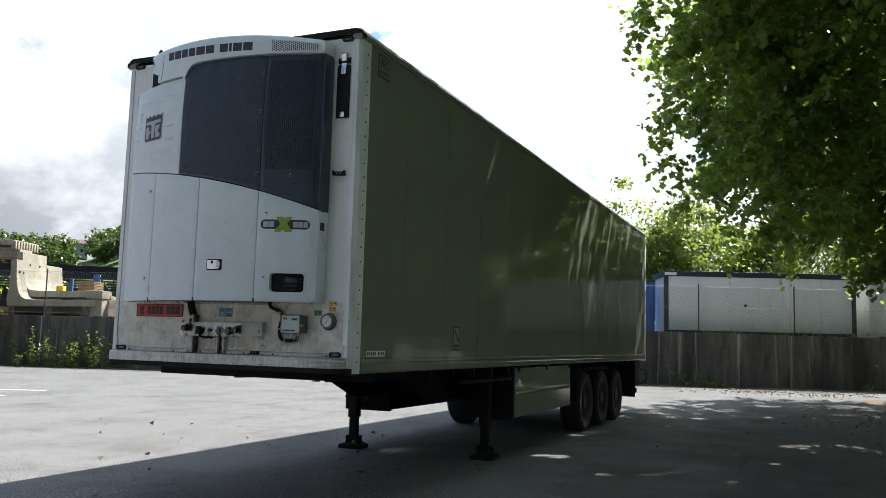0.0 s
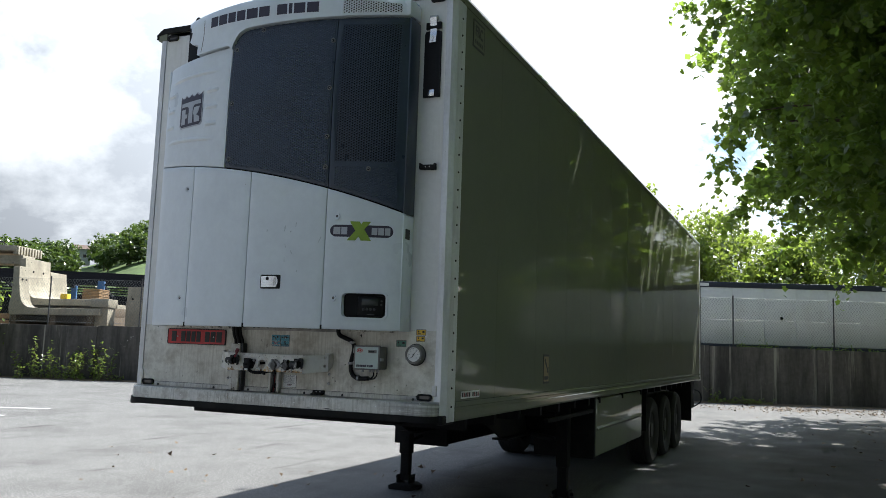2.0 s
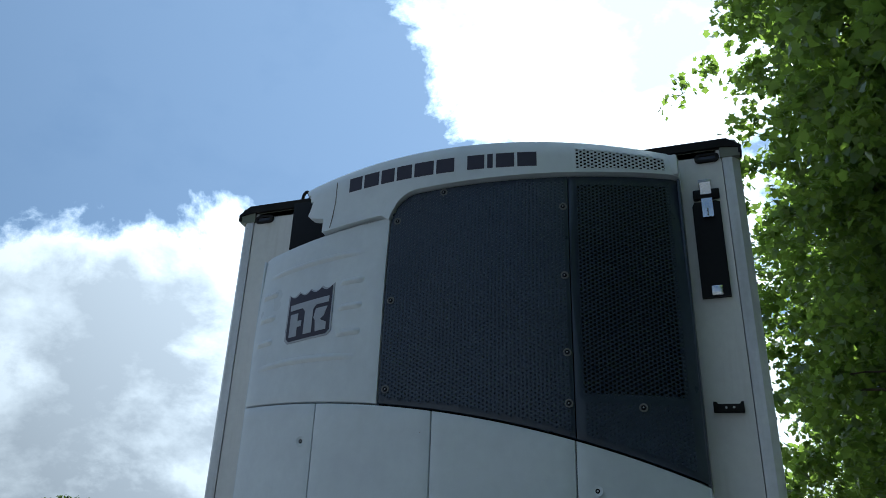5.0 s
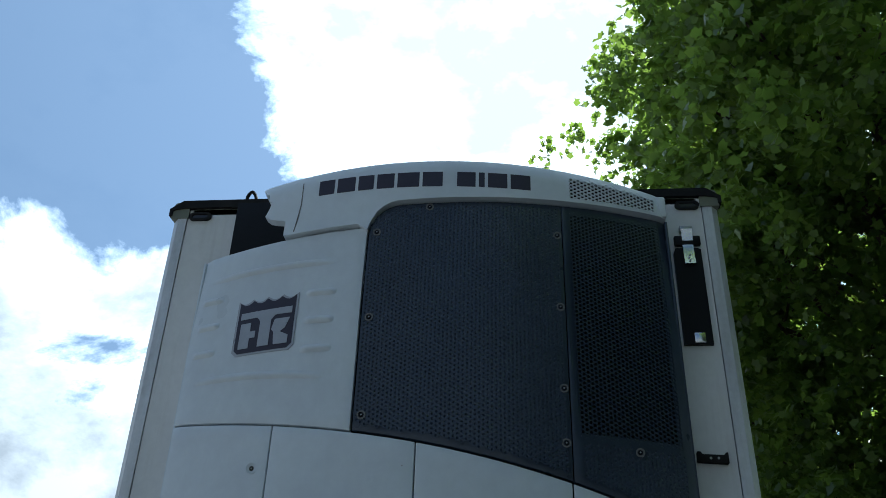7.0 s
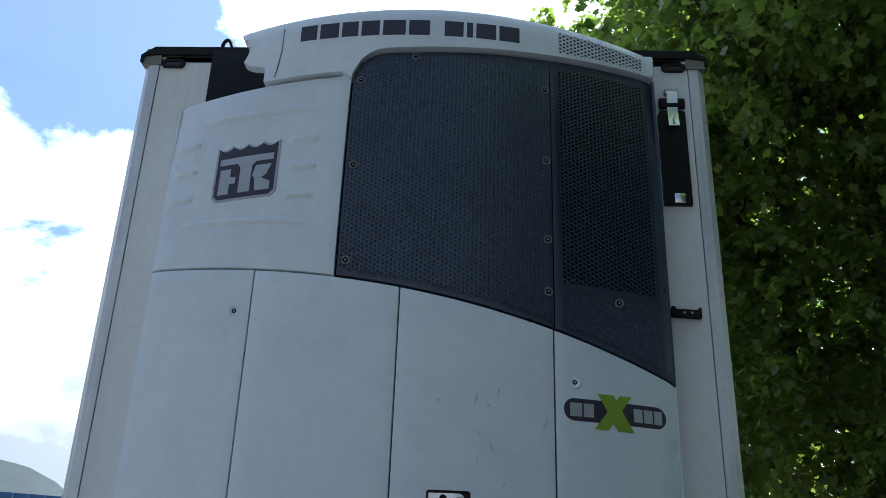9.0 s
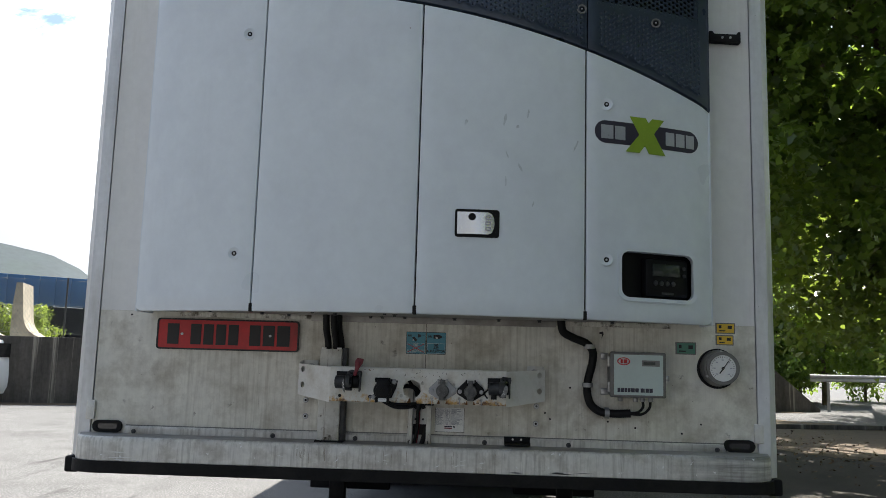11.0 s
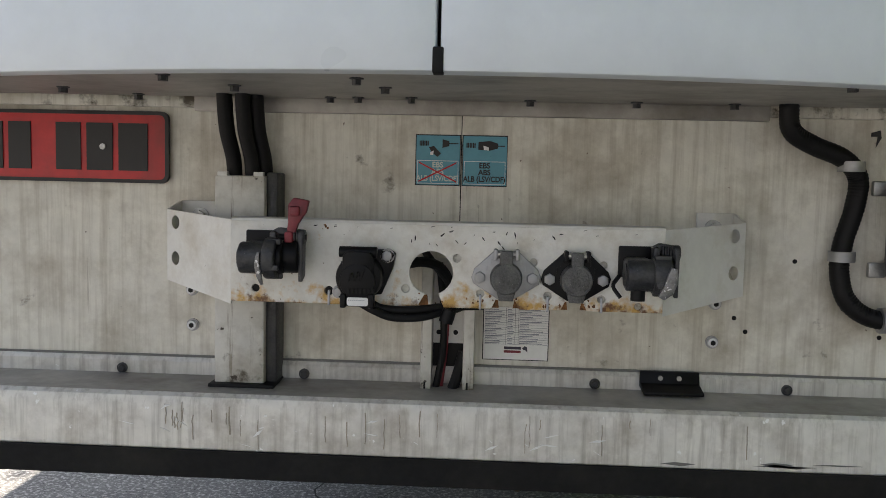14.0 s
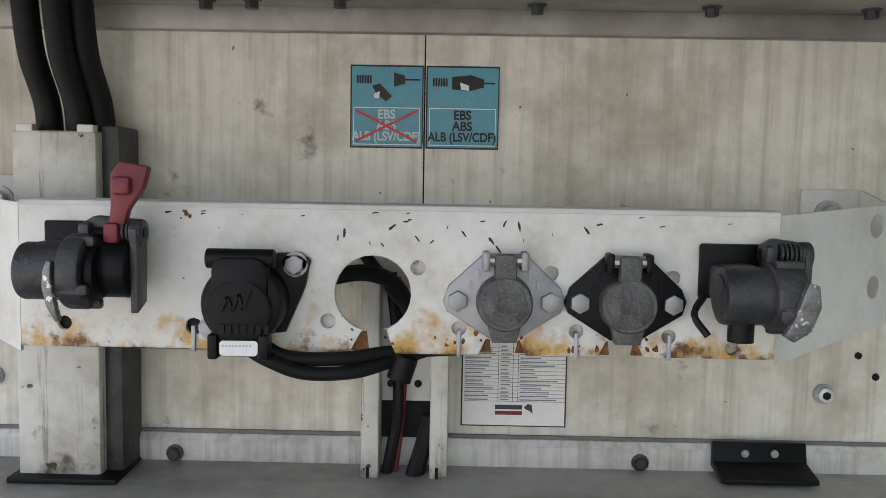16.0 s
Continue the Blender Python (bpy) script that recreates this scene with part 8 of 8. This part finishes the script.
# plane trees along the east side of the yard, hanging over the trailer
# some high lobes are added, partly out of view, to block the sun
broad_tree(8.8, 10.0, [((6.9, 9.6, 10.0), (5.4, 4.6, 6.0)), ((5.0, 9.4, 9.6), (3.0, 2.6, 3.4)), ((5.9, 8.0, 6.2), (2.5, 2.4, 2.0)), ((4.8, 6.0, 10.8), (2.3, 2.6, 2.8)), ((4.1, 2.8, 11.2), (2.3, 2.3, 2.2)), ((4.6, 8.6, 12.6), (2.9, 5.0, 2.3)), ((3.6, 6.5, 9.6), (1.6, 2.6, 1.8)), ((3.5, 9.8, 6.3), (1.35, 2.2, 1.9)), ((3.2, 9.4, 8.6), (1.4, 2.0, 1.7)), ((7.0, 3.0, 8.4), (2.4, 3.6, 2.4)), ((4.9, 9.6, 4.7), (1.4, 1.9, 1.5)), ((3.1, 4.2, 8.4), (1.2, 1.8, 1.5)), ((3.5, 6.0, 11.2), (1.5, 2.4, 1.8)), ((3.7, 5.8, 11.0), (1.4, 2.4, 1.6)), ((6.8, 9.0, 4.7), (1.9, 2.2, 1.6))],
           4.6, 0.36, 3000, 42, 0.120, STAR, M_LEAF, 21, "tall plane tree with lobed green leaves beside the trailer", 0.27, 40, 3.5, (-0.6, 0), twigs=110, shell=0.62, shoots=4)
broad_tree(11.6, 17.2, [((7.2, 16.0, 8.4), (5.8, 4.8, 5.0)), ((4.8, 15.2, 7.4), (2.3, 2.2, 2.6)), ((4.2, 14.6, 10.4), (2.3, 2.8, 2.3)), ((8.5, 13.5, 5.4), (3.6, 3.0, 2.0)), ((4.4, 17.6, 5.7), (1.8, 3.0, 1.9)), ((8.0, 24.0, 8.2), (4.2, 4.0, 2.6)), ((5.5, 21.0, 7.5), (2.4, 3.0, 1.9))], 4.4, 0.34, 1900, 40, 0.145, STAR, M_LEAF, 33, "broad plane tree with drooping lobed leaves", 0.28, 30, 3.3, (-1.5, 0), twigs=60, shell=0.5, shoots=4)
# the next three trees are added, mostly out of view, to block skylight
broad_tree(10.6, 1.4, [((9.2, 1.6, 9.6), (4.4, 4.6, 4.4)), ((10.5, 4.5, 7.0), (3.2, 3.0, 3.0)), ((8.4, -1.5, 6.8), (3.2, 3.8, 1.8))], 4.4, 0.34, 800, 46, 0.135, STAR, M_LEAF, 45, "added plane tree at the yard edge whose dense crown blocks light", 0.36, 18, 4.6, shoots=4)
broad_tree(10.4, -7.5, [((7.6, -7.0, 9.4), (5.0, 5.0, 4.2)), ((8.6, -6.0, 6.6), (3.6, 4.4, 1.8))], 4.2, 0.32, 800, 62, 0.28, OVAL, M_LEAF, 57, "added plane tree at the yard edge whose dense crown blocks light", 0.55, 14, 5.2)
broad_tree(9.6, -14.2, [((8.9, -13.6, 7.4), (4.6, 4.4, 5.4)), ((12.4, -12.0, 6.0), (3.4, 3.6, 4.6))], 4.2, 0.32, 520, 55, 0.30, OVAL, M_LEAF, 60, "added plane tree at the yard edge whose dense crown blocks light", 0.6, 14, 1.4)
# a low branch of the plane tree, in the sun
lb_ = thing("low_branch", (6.9, 10.6, 3.0), "low sunlit plane branch with bright yellow-green leaves", "branch")
rb5 = np.random.RandomState(5)
br_pts = []
br_bm = None
for k in range(26):
    a_, b_ = Vector((8.4, 10.3, 4.4)), Vector((5.5 + 0.9 * rb5.rand(), 9.6 + 1.5 * rb5.rand(), 2.5 + 1.5 * rb5.rand()))
    m_ = a_.lerp(b_, 0.5) + Vector((0, 0, 0.5))
    br_bm = tube([a_, m_, b_], (0.022, 0.004), 5, br_bm, smooth_n=4)
    for q in smooth_path([a_, m_, b_], 7)[6:]:
        br_pts += [np.array(q) + rb5.normal(size=3) * np.array((0.14, 0.14, 0.10)) for _ in range(9)]
tagged(part("branchwork", br_bm, M_TWIG, lb_), kind="stuff")
leaves("foliage", np.array(br_pts), 0.13, STAR, M_LEAF_B, lb_, 6, 0.4)
# hedge behind the trees; first five, unseen beside the yard, added to block light
for k, (x, y, h) in enumerate(((13.4, -8.5, 5.6), (13.8, -3.0, 6.2), (13.6, 2.4, 6.0), (14.0, 7.6, 6.4), (14.4, 12.6, 6.0), (19.0, 47.0, 6.0), (24.5, 51.0, 6.5), (30.0, 55.0, 6.5), (36.0, 58.0, 6.5), (15.5, 41.5, 5.0))):
    broad_tree(x, y, [((x, y, h * 0.5), (2.2, 3.2, h * 0.5))], h * 0.3, 0.1, 170, 60, 0.24, OVAL, M_LEAF, 150 + k, "dense dark green filler hedge tree", 0.4, 8, 0.1, group="hedge trees")
broad_tree(14.5, 26.0, [((13.5, 25.0, 6.8), (4.6, 4.2, 4.8)), ((11.5, 24.0, 4.6), (2.6, 2.4, 2.2)), ((15.5, 29.5, 9.6), (5.0, 5.0, 2.6))], 3.4, 0.28, 480, 60, 0.20, STAR, M_LEAF_B, 61, "sunlit young plane tree near the road", 0.55, 14, 2.0)
broad_tree(20.0, 33.0, [((19.5, 32.0, 6.5), (5.2, 4.6, 5.2))], 3.2, 0.28, 220, 55, 0.26, LOBED, M_LEAF_B, 67, "sunlit tree beside the road", 0.7, 10, 1.6)
broad_tree(26.0, 46.0, [((26, 46, 6.5), (7, 5, 6))], 3.2, 0.28, 200, 55, 0.34, OVAL, M_LEAF, 68, "shaded tree beside the road", 0.9, 8, 0.8)
# woodland edge behind the cabins
rw = random.Random(70)
for k, (s, o, h, wd) in enumerate(((-9.5, 13, 8.2, 3.4), (-4.5, 12, 7.6, 3.4), (-0.6, 11.5, 7.6, 3.2), (1.8, 8.5, 7.2, 2.5), (4.2, 12.0, 8.2, 3.2), (6.4, 9.0, 6.6, 2.4), (9.0, 12.5, 8.6, 3.6), (12.2, 10.0, 7.4, 3.0), (10.5, 6.5, 9.6, 3.6))):
    p = WALL_M @ Vector((s, o, 0))
    broad_tree(p.x, p.y, [((p.x, p.y, 1.9 + h * 0.55), (wd, wd * 0.9, h * 0.45)), ((p.x + rw.uniform(-1.5, 1.5), p.y - 1.2, 1.9 + h * 0.32), (wd * 0.7, wd * 0.6, h * 0.26))], 1.9 + h * 0.4, 0.16, 130, 62, 0.24, OVAL, M_LEAF_B, 100 + k, "bright green tree behind the site cabins", 0.42, 8, None, z0=1.85, group="woodland trees")
# tall trees on the far side of the road
for k, (s, o, h, wd) in enumerate(((14.6, 9.0, 10.0, 3.6), (18.5, 8.0, 11.0, 4.0), (23.0, 7.5, 11.0, 4.0), (27.5, 7.0, 10.5, 4.0), (33.0, 8.0, 11.0, 4.4), (16.5, 14.0, 12.0, 4.2), (22.0, 14.0, 12.0, 4.4))):
    p = WALL_M @ Vector((s, o, 0))
    z0 = 0.0 if s > 15.8 else 1.0
    broad_tree(p.x, p.y, [((p.x, p.y, h * 0.58), (wd, wd * 0.9, h * 0.42)), ((p.x, p.y - 1.2, h * 0.34), (wd * 0.8, wd * 0.7, h * 0.28))], h * 0.4, 0.18, 150, 62, 0.26, OVAL, M_LEAF, 180 + k, "tall dark green tree across the road", 0.5, 8, None, z0=z0, group="roadside trees")
# shrubs by the west end of the wall
for k, (s, o, z0, h, w) in enumerate(((-28.9, -1.3, 0.0, 4.3, 1.35), (-31.2, -0.8, 0.0, 4.6, 1.7), (-19.0, 24.0, 1.9, 2.6, 2.2))):
    p = WALL_M @ Vector((s, o, 0))
    broad_tree(p.x, p.y, [((p.x, p.y, z0 + h * 0.55), (w, w * 0.9, h * 0.48))], z0 + h * 0.35, 0.07, 90, 60, 0.15, OVAL, M_LEAF_B, 140 + k, "sunlit green shrub by the concrete wall", 0.3, 8, None, z0=z0, group="shrubs")
# far trees on the hill: one crown each, of large leaf clumps
rh = random.Random(9)
ht = 0
for k in range(230):
    ang = rh.uniform(37.5, 57)
    d = rh.choice((rh.uniform(205, 250), rh.uniform(300, 390), rh.uniform(300, 360), rh.uniform(340, 400)))
    if 41.0 < ang < 46.6 and d < 300 and rh.random() < 0.85:
        continue
    if d < 386 and abs(ang - 47.43) < 0.55 and d > 290:
        continue
    x, y, z = -d * math.sin(radians(ang)), d * math.cos(radians(ang)), hill_z(ang, d)
    h = rh.uniform(8, 13) if d > 290 else rh.uniform(4, 7)
    e = thing("hill_tree", (x, y, z), "rounded green tree on the far hillside", "tree", "hill trees")
    w = h * rh.uniform(0.42, 0.58)
    pts, _ = crown_points([((x, y, z + h * 0.55), (w, w, h * 0.45)), ((x + rh.uniform(-2, 2), y, z + h * 0.35), (w * 0.7, w * 0.7, h * 0.3))], 46, 17, 300 + k, 0.7)
    leaves("crown", pts, 1.25, OVAL, M_LEAF_F, e, 500 + k, 0.3)
    part("trunk", cyl((x, y, z - 1), (x, y, z + h * 0.5), 0.22, 0.12, n=7), M_TWIG, e)
for k in range(40):
    ang = rh.uniform(24, 37)
    d = rh.uniform(125, 170)
    x, y, z = -d * math.sin(radians(ang)), d * math.cos(radians(ang)), hill_z(ang, d)
    h = rh.uniform(5.5, 9.5)
    e = thing("hill_tree", (x, y, z), "rounded green tree on the far hillside", "tree", "hill trees")
    pts, _ = crown_points([((x, y, z + h * 0.55), (h * 0.4, h * 0.4, h * 0.45))], 30, 14, 700 + k, 0.7)
    leaves("crown", pts, 1.0, OVAL, M_LEAF_F, e, 800 + k, 0.3)
    part("trunk", cyl((x, y, z - 1), (x, y, z + h * 0.5), 0.2, 0.12, n=7), M_TWIG, e)


for k in range(70):
    ang = rh.uniform(43.5, 58)
    d = rh.uniform(150, 215)
    x, y, z = -d * math.sin(radians(ang)), d * math.cos(radians(ang)), hill_z(ang, d)
    h = rh.uniform(6.0, 9.0)
    e = thing("hill_tree", (x, y, z), "rounded green tree on the far hillside", "tree", "hill trees")
    pts, _ = crown_points([((x, y, z + h * 0.5), (h * 0.5, h * 0.5, h * 0.48))], 40, 16, 900 + k, 0.7)
    leaves("crown", pts, 1.0, OVAL, M_LEAF_F, e, 1000 + k, 0.3)
    part("trunk", cyl((x, y, z - 1), (x, y, z + h * 0.5), 0.2, 0.12, n=7), M_TWIG, e)


def weed(s, o, h, seed):
    """A tall leafy weed at the wall's foot."""
    p = WALL_M @ Vector((s, o, 0))
    r = random.Random(seed)
    e = thing("weed", (p.x, p.y, 0), "tall green weed at the foot of the wall", "weed", "weeds")
    st, pts = None, []
    for k in range(r.randint(3, 6)):
        t = Vector((p.x + r.uniform(-0.35, 0.35), p.y + r.uniform(-0.25, 0.25), h * r.uniform(0.5, 1.0)))
        b0 = Vector((p.x + r.uniform(-0.12, 0.12), p.y + r.uniform(-0.1, 0.1), 0.0))
        st = tube([b0, b0.lerp(t, 0.5) + Vector((0, 0, 0.05)), t], (0.009, 0.003), 5, st, smooth_n=3)
        for j in range(int(17 * h)):
            q = b0.lerp(t, r.uniform(0.1, 1.05))
            pts.append((q.x + r.gauss(0, 0.06), q.y + r.gauss(0, 0.06), q.z + r.gauss(0, 0.03)))
    part("stems", st, M_TWIG, e)
    leaves("foliage", pts, 0.12, OVAL, M_WEED, e, seed, 0.1)


rd = random.Random(12)
for k in range(46):
    weed(rd.choice((rd.uniform(-30, -21.5), rd.uniform(-30, -21.5), rd.uniform(-22, 10))), rd.uniform(-0.55, -0.12), rd.choice((0.3, 0.45, 0.6, 1.5)), 900 + k) if k < 30 else weed(rd.uniform(0.0, 2.4), rd.uniform(-0.5, -0.1), 0.22, 900 + k)
for s, h in ((-25.9, 1.75), (-25.2, 1.5), (-24.3, 1.5), (-23.4, 1.55), (-24.8, 0.9), (-26.6, 0.7)):
    weed(s, -0.85, h, int(1000 + s * 10))
# low plants on the wall top by the cabin
for k in range(22):
    p = WALL_M @ Vector((rd.uniform(1.0, 8.5), rd.uniform(0.3, 0.8), 1.9))
    e = thing("wall_plant", (p.x, p.y, 1.9), "low green plant on top of the wall", "plant", "wall plants")
    pts = [(p.x + rd.gauss(0, 0.2), p.y + rd.gauss(0, 0.1), 1.95 + abs(rd.gauss(0, 0.14))) for _ in range(60)]
    leaves("foliage", pts, 0.09, OVAL, M_LEAF, e, 1200 + k, 0.0)

# ---- road with guard rail to the east ----
rp = bmesh.new()
for a in ((13.0, 24.4, 0.03), (60, 37, 0.35), (60, 46, 0.35), (18.0, 36.0, 0.35)):
    rp.verts.new(a)
rp.faces.new(rp.verts[:])
road = solo("road", rp, M_ASPHALT, "grey public road beyond the trees", "road", "structure", smooth=0)
rs2 = thing("guard_rail", (22, 36, 0.3), "grey steel guard rail along the road", "guard rail")
ga_, gb_ = Vector((15, 35.2, 1.45)), Vector((60, 49.5, 1.75))
gd = (gb_ - ga_).normalized()
prof = [(0, -0.16), (-0.05, -0.12), (-0.05, -0.06), (0, 0.0), (-0.05, 0.06), (-0.05, 0.12), (0, 0.16)]
gr = bmesh.new()
nrm = Vector((gd.y, -gd.x, 0))
ra = [gr.verts.new(ga_ + nrm * -p[0] + Vector((0, 0, p[1]))) for p in prof]
rb_ = [gr.verts.new(gb_ + nrm * -p[0] + Vector((0, 0, p[1]))) for p in prof]
for k in range(6):
    gr.faces.new((ra[k], ra[k + 1], rb_[k + 1], rb_[k]))
part("rail", gr, M_ALU_D, rs2)
for k in range(12):
    q = ga_ + gd * (k * 4.0 + 1)
    part("post", box(q.x - 0.05, q.x + 0.05, q.y + 0.02, q.y + 0.12, 0.0, q.z + 0.1), M_ALU_D, rs2)
kb = thing("kerb", (14, 24, 0), "low mossy kerb at the yard edge", "kerb")
kd = pose(8, 22.0, 0, 0, 0, 12)
for k in range(24):
    part("kerbstone", box(k * 1.0, k * 1.0 + 0.985, 0, 0.16, -0.05, 0.14, 0.015, None, kd), M_CONC_D, kb)

# ---- white car by the wall ----
def parked_car(x, y, turn):
    m = pose(x, y, 0, 0, 0, turn) @ Matrix.Diagonal((1.08, 1.15, 1.4, 1))
    e = thing("parked_van", (x, y, 0), "white van parked nose outwards by the wall", "van")
    # stations from nose to tail: y, half width, sill, belt, top
    st = [(-2.02, 0.52, 0.42, 0.60, 0.62), (-1.97, 0.72, 0.28, 0.70, 0.74), (-1.80, 0.82, 0.22, 0.80, 0.84), (-1.45, 0.86, 0.22, 0.90, 0.94), (-1.05, 0.88, 0.22, 0.96, 1.02), (-0.90, 0.88, 0.22, 0.97, 1.06), (-0.30, 0.88, 0.22, 0.98, 1.40),
          (0.0, 0.88, 0.22, 0.99, 1.46), (0.8, 0.88, 0.22, 1.0, 1.47), (1.4, 0.87, 0.24, 1.0, 1.40), (1.85, 0.84, 0.28, 0.98, 1.05), (1.98, 0.74, 0.36, 0.9, 0.92)]
    b = bmesh.new()
    rings = []
    for y_, hw, s_, bl, tp in st:
        half = [(hw * 0.90, s_), (hw * 0.99, s_ + 0.16), (hw, (s_ + bl) / 2), (hw * 0.97, bl), (hw * (0.97 - 0.22 * min(1, max(0, (tp - bl) / 0.45))), tp - 0.05 * min(1, (tp - bl) / 0.3)), (hw * 0.45, tp)]
        ring = [(a, c) for a, c in half] + [(-a, c) for a, c in half[::-1]]
        rings.append([b.verts.new(m @ Vector((a, y_, c))) for a, c in ring])
    for r0, r1 in zip(rings, rings[1:]):
        for k in range(len(r0)):
            n = (k + 1) % len(r0)
            b.faces.new((r0[k], r0[n], r1[n], r1[k]))
    b.faces.new(rings[0])
    b.faces.new(rings[-1][::-1])
    bmesh.ops.recalc_face_normals(b, faces=b.faces)
    part("body", b, M_CAR, e, smooth=0.7)
    part("windscreen", prism([m @ Vector(p) for p in ((-0.76, -0.93, 1.05), (0.76, -0.93, 1.05), (0.62, -0.36, 1.385), (-0.62, -0.36, 1.385))], m.to_3x3() @ Vector((0, -0.02, 0.022))), M_GLASSY, e)
    for sx in (-1, 1):
        part("side_window", prism([m @ Vector((sx * 0.875, p[0], p[1])) for p in ((-0.75, 1.02), (0.9, 1.04), (0.8, 1.34), (-0.25, 1.34))], m.to_3x3() @ Vector((-sx * 0.12, 0, 0))), M_GLASSY, e)
        hd = part("headlight", prism([m @ Vector((sx * p[0], p[1], p[2])) for p in ((0.46, -1.98, 0.66), (0.74, -1.86, 0.68), (0.80, -1.70, 0.82), (0.50, -1.88, 0.76))], m.to_3x3() @ Vector((0, -0.03, 0.015))), M_LENS, e)
        part("bulb", cyl(m @ Vector((sx * 0.66, -1.93, 0.725)), m @ Vector((sx * 0.66, -1.955, 0.73)), 0.05, n=14), M_CHROME, hd)
        part("fog_lamp", cyl(m @ Vector((sx * 0.62, -1.95, 0.40)), m @ Vector((sx * 0.62, -2.0, 0.40)), 0.065, n=16), M_GLASSY, e)
        part("wing_mirror", box(*sorted((sx * 0.90, sx * 1.09)), -0.78, -0.66, 0.98, 1.11, 0.03, None, m), M_CAR, e)
        for y_ in (-1.28, 1.25):
            w = part("wheel", cyl(m @ Vector((sx * 0.68, y_, 0.30)), m @ Vector((sx * 0.87, y_, 0.30)), 0.30, n=28, bevel=0.03), M_TYRE, e)
            part("rim", cyl(m @ Vector((sx * 0.865, y_, 0.30)), m @ Vector((sx * 0.885, y_, 0.30)), 0.19, n=20), M_ALU, w)
    part("bumper_intake", box(-0.42, 0.42, -2.03, -1.96, 0.32, 0.46, 0.01, None, m), M_BLACK, e)
    part("grille", box(-0.36, 0.36, -2.03, -1.97, 0.60, 0.68, 0.01, None, m), M_BLACK, e)
    return e


parked_car(-15.62, 22.6, -4)

# ---- yard surface details ----
def patch(name, cx, cy, rx, ry, material, label, cat, seed, z=0.004, wob=0.3):
    r = random.Random(seed)
    b = bmesh.new()
    ph = [r.uniform(0, 6.28) for _ in range(5)]
    pts = []
    for k in range(48):
        a = 2 * math.pi * k / 48
        f = 1 + wob * (0.5 * math.sin(2 * a + ph[0]) + 0.3 * math.sin(3 * a + ph[1]) + 0.2 * math.sin(7 * a + ph[2]) + 0.12 * math.sin(13 * a + ph[3]))
        pts.append(b.verts.new((cx + rx * f * math.cos(a), cy + ry * f * math.sin(a), z)))
    b.faces.new(pts)
    return solo(name, b, material, label, cat, "structure", smooth=0)


patch("leaf_litter", 10.6, 19.0, 4.2, 8.6, M_SOIL, "brown leaf litter over bare soil by the road", "litter", 9, 0.006, 0.35)
patch("oil_stain", -0.09, 4.32, 0.37, 0.42, M_OIL, "dark damp oil stain on the asphalt", "stain", 3)


def crack(x, y, ang, n, w, seed):
    r = random.Random(seed)
    b = bmesh.new()
    prev = None
    for k in range(n):
        d = Vector((math.cos(ang), math.sin(ang), 0))
        nrm_ = Vector((-d.y, d.x, 0)) * w * r.uniform(0.4, 1.2)
        p = Vector((x, y, 0.0045))
        cur = (b.verts.new(p + nrm_), b.verts.new(p - nrm_))
        if prev:
            b.faces.new((prev[0], prev[1], cur[1], cur[0]))
        prev = cur
        ang = ang + r.gauss(0, 0.55) if seed < 62 else 1.47 + r.gauss(0, 0.25)
        ang += 0.25 * (-math.pi / 2 - 0.35 - ang) if seed < 50 else 0
        x, y = x + d.x * r.uniform(0.04, 0.11), y + d.y * r.uniform(0.04, 0.11)
    return solo("crack", b, M_CRACK, "thin branching crack in the asphalt", "crack", "structure", smooth=0)


crack(-0.29, 3.87, -1.4, 46, 0.006, 5)
crack(-0.30, 3.2, -2.0, 8, 0.004, 6)
crack(3.0, 6.0, 1.0, 40, 0.006, 60)
crack(4.3, 3.2, 1.48, 130, 0.010, 62)
crack(4.9, 3.5, 1.45, 130, 0.010, 63)
crack(5.2, -1.0, 1.4, 60, 0.006, 61)
for x, y, l_ in ((-20.5, 5.55, 8.7), (-19.5, 3.9, 8.4)):
    b = box(0, l_, 0, 0.14, 0.0, 0.004, 0, None, pose(x, y, 0, 0, 0, 25))
    solo("painted_line", b, M_PAINTLINE, "worn white painted line on the yard", "road marking", "structure", smooth=0)

# fallen leaves and twigs
rf = random.Random(77)
pts = []
for k in range(190):
    x, y = rf.choice(((rf.uniform(1.5, 9), rf.uniform(-3, 24)), (rf.uniform(1.5, 9), rf.uniform(14, 30)), (rf.uniform(-7, 2), rf.uniform(-1, 6))))
    if y < 28.2 + 0.37 * x:
        pts.append((x, y, 0.012))
for k in range(900):
    a = rf.gauss(0, 1)
    q = WALL_M @ Vector((3.0 + rf.gauss(0, 2.2), -3.2 + rf.gauss(0, 1.1) - 0.25 * a, 0.012))
    pts.append(tuple(q))
for k in range(700):
    pts.append((7.4 + rf.gauss(0, 1.3), 15.5 + rf.gauss(0, 3.2), 0.012))
lf = leaves("fallen_leaves", np.array(pts), 0.065, LOBED, M_DRY, None, 78, 0.0)
tagged(lf, "scattered dry brown leaves on the asphalt", "leaves", kind="stuff")
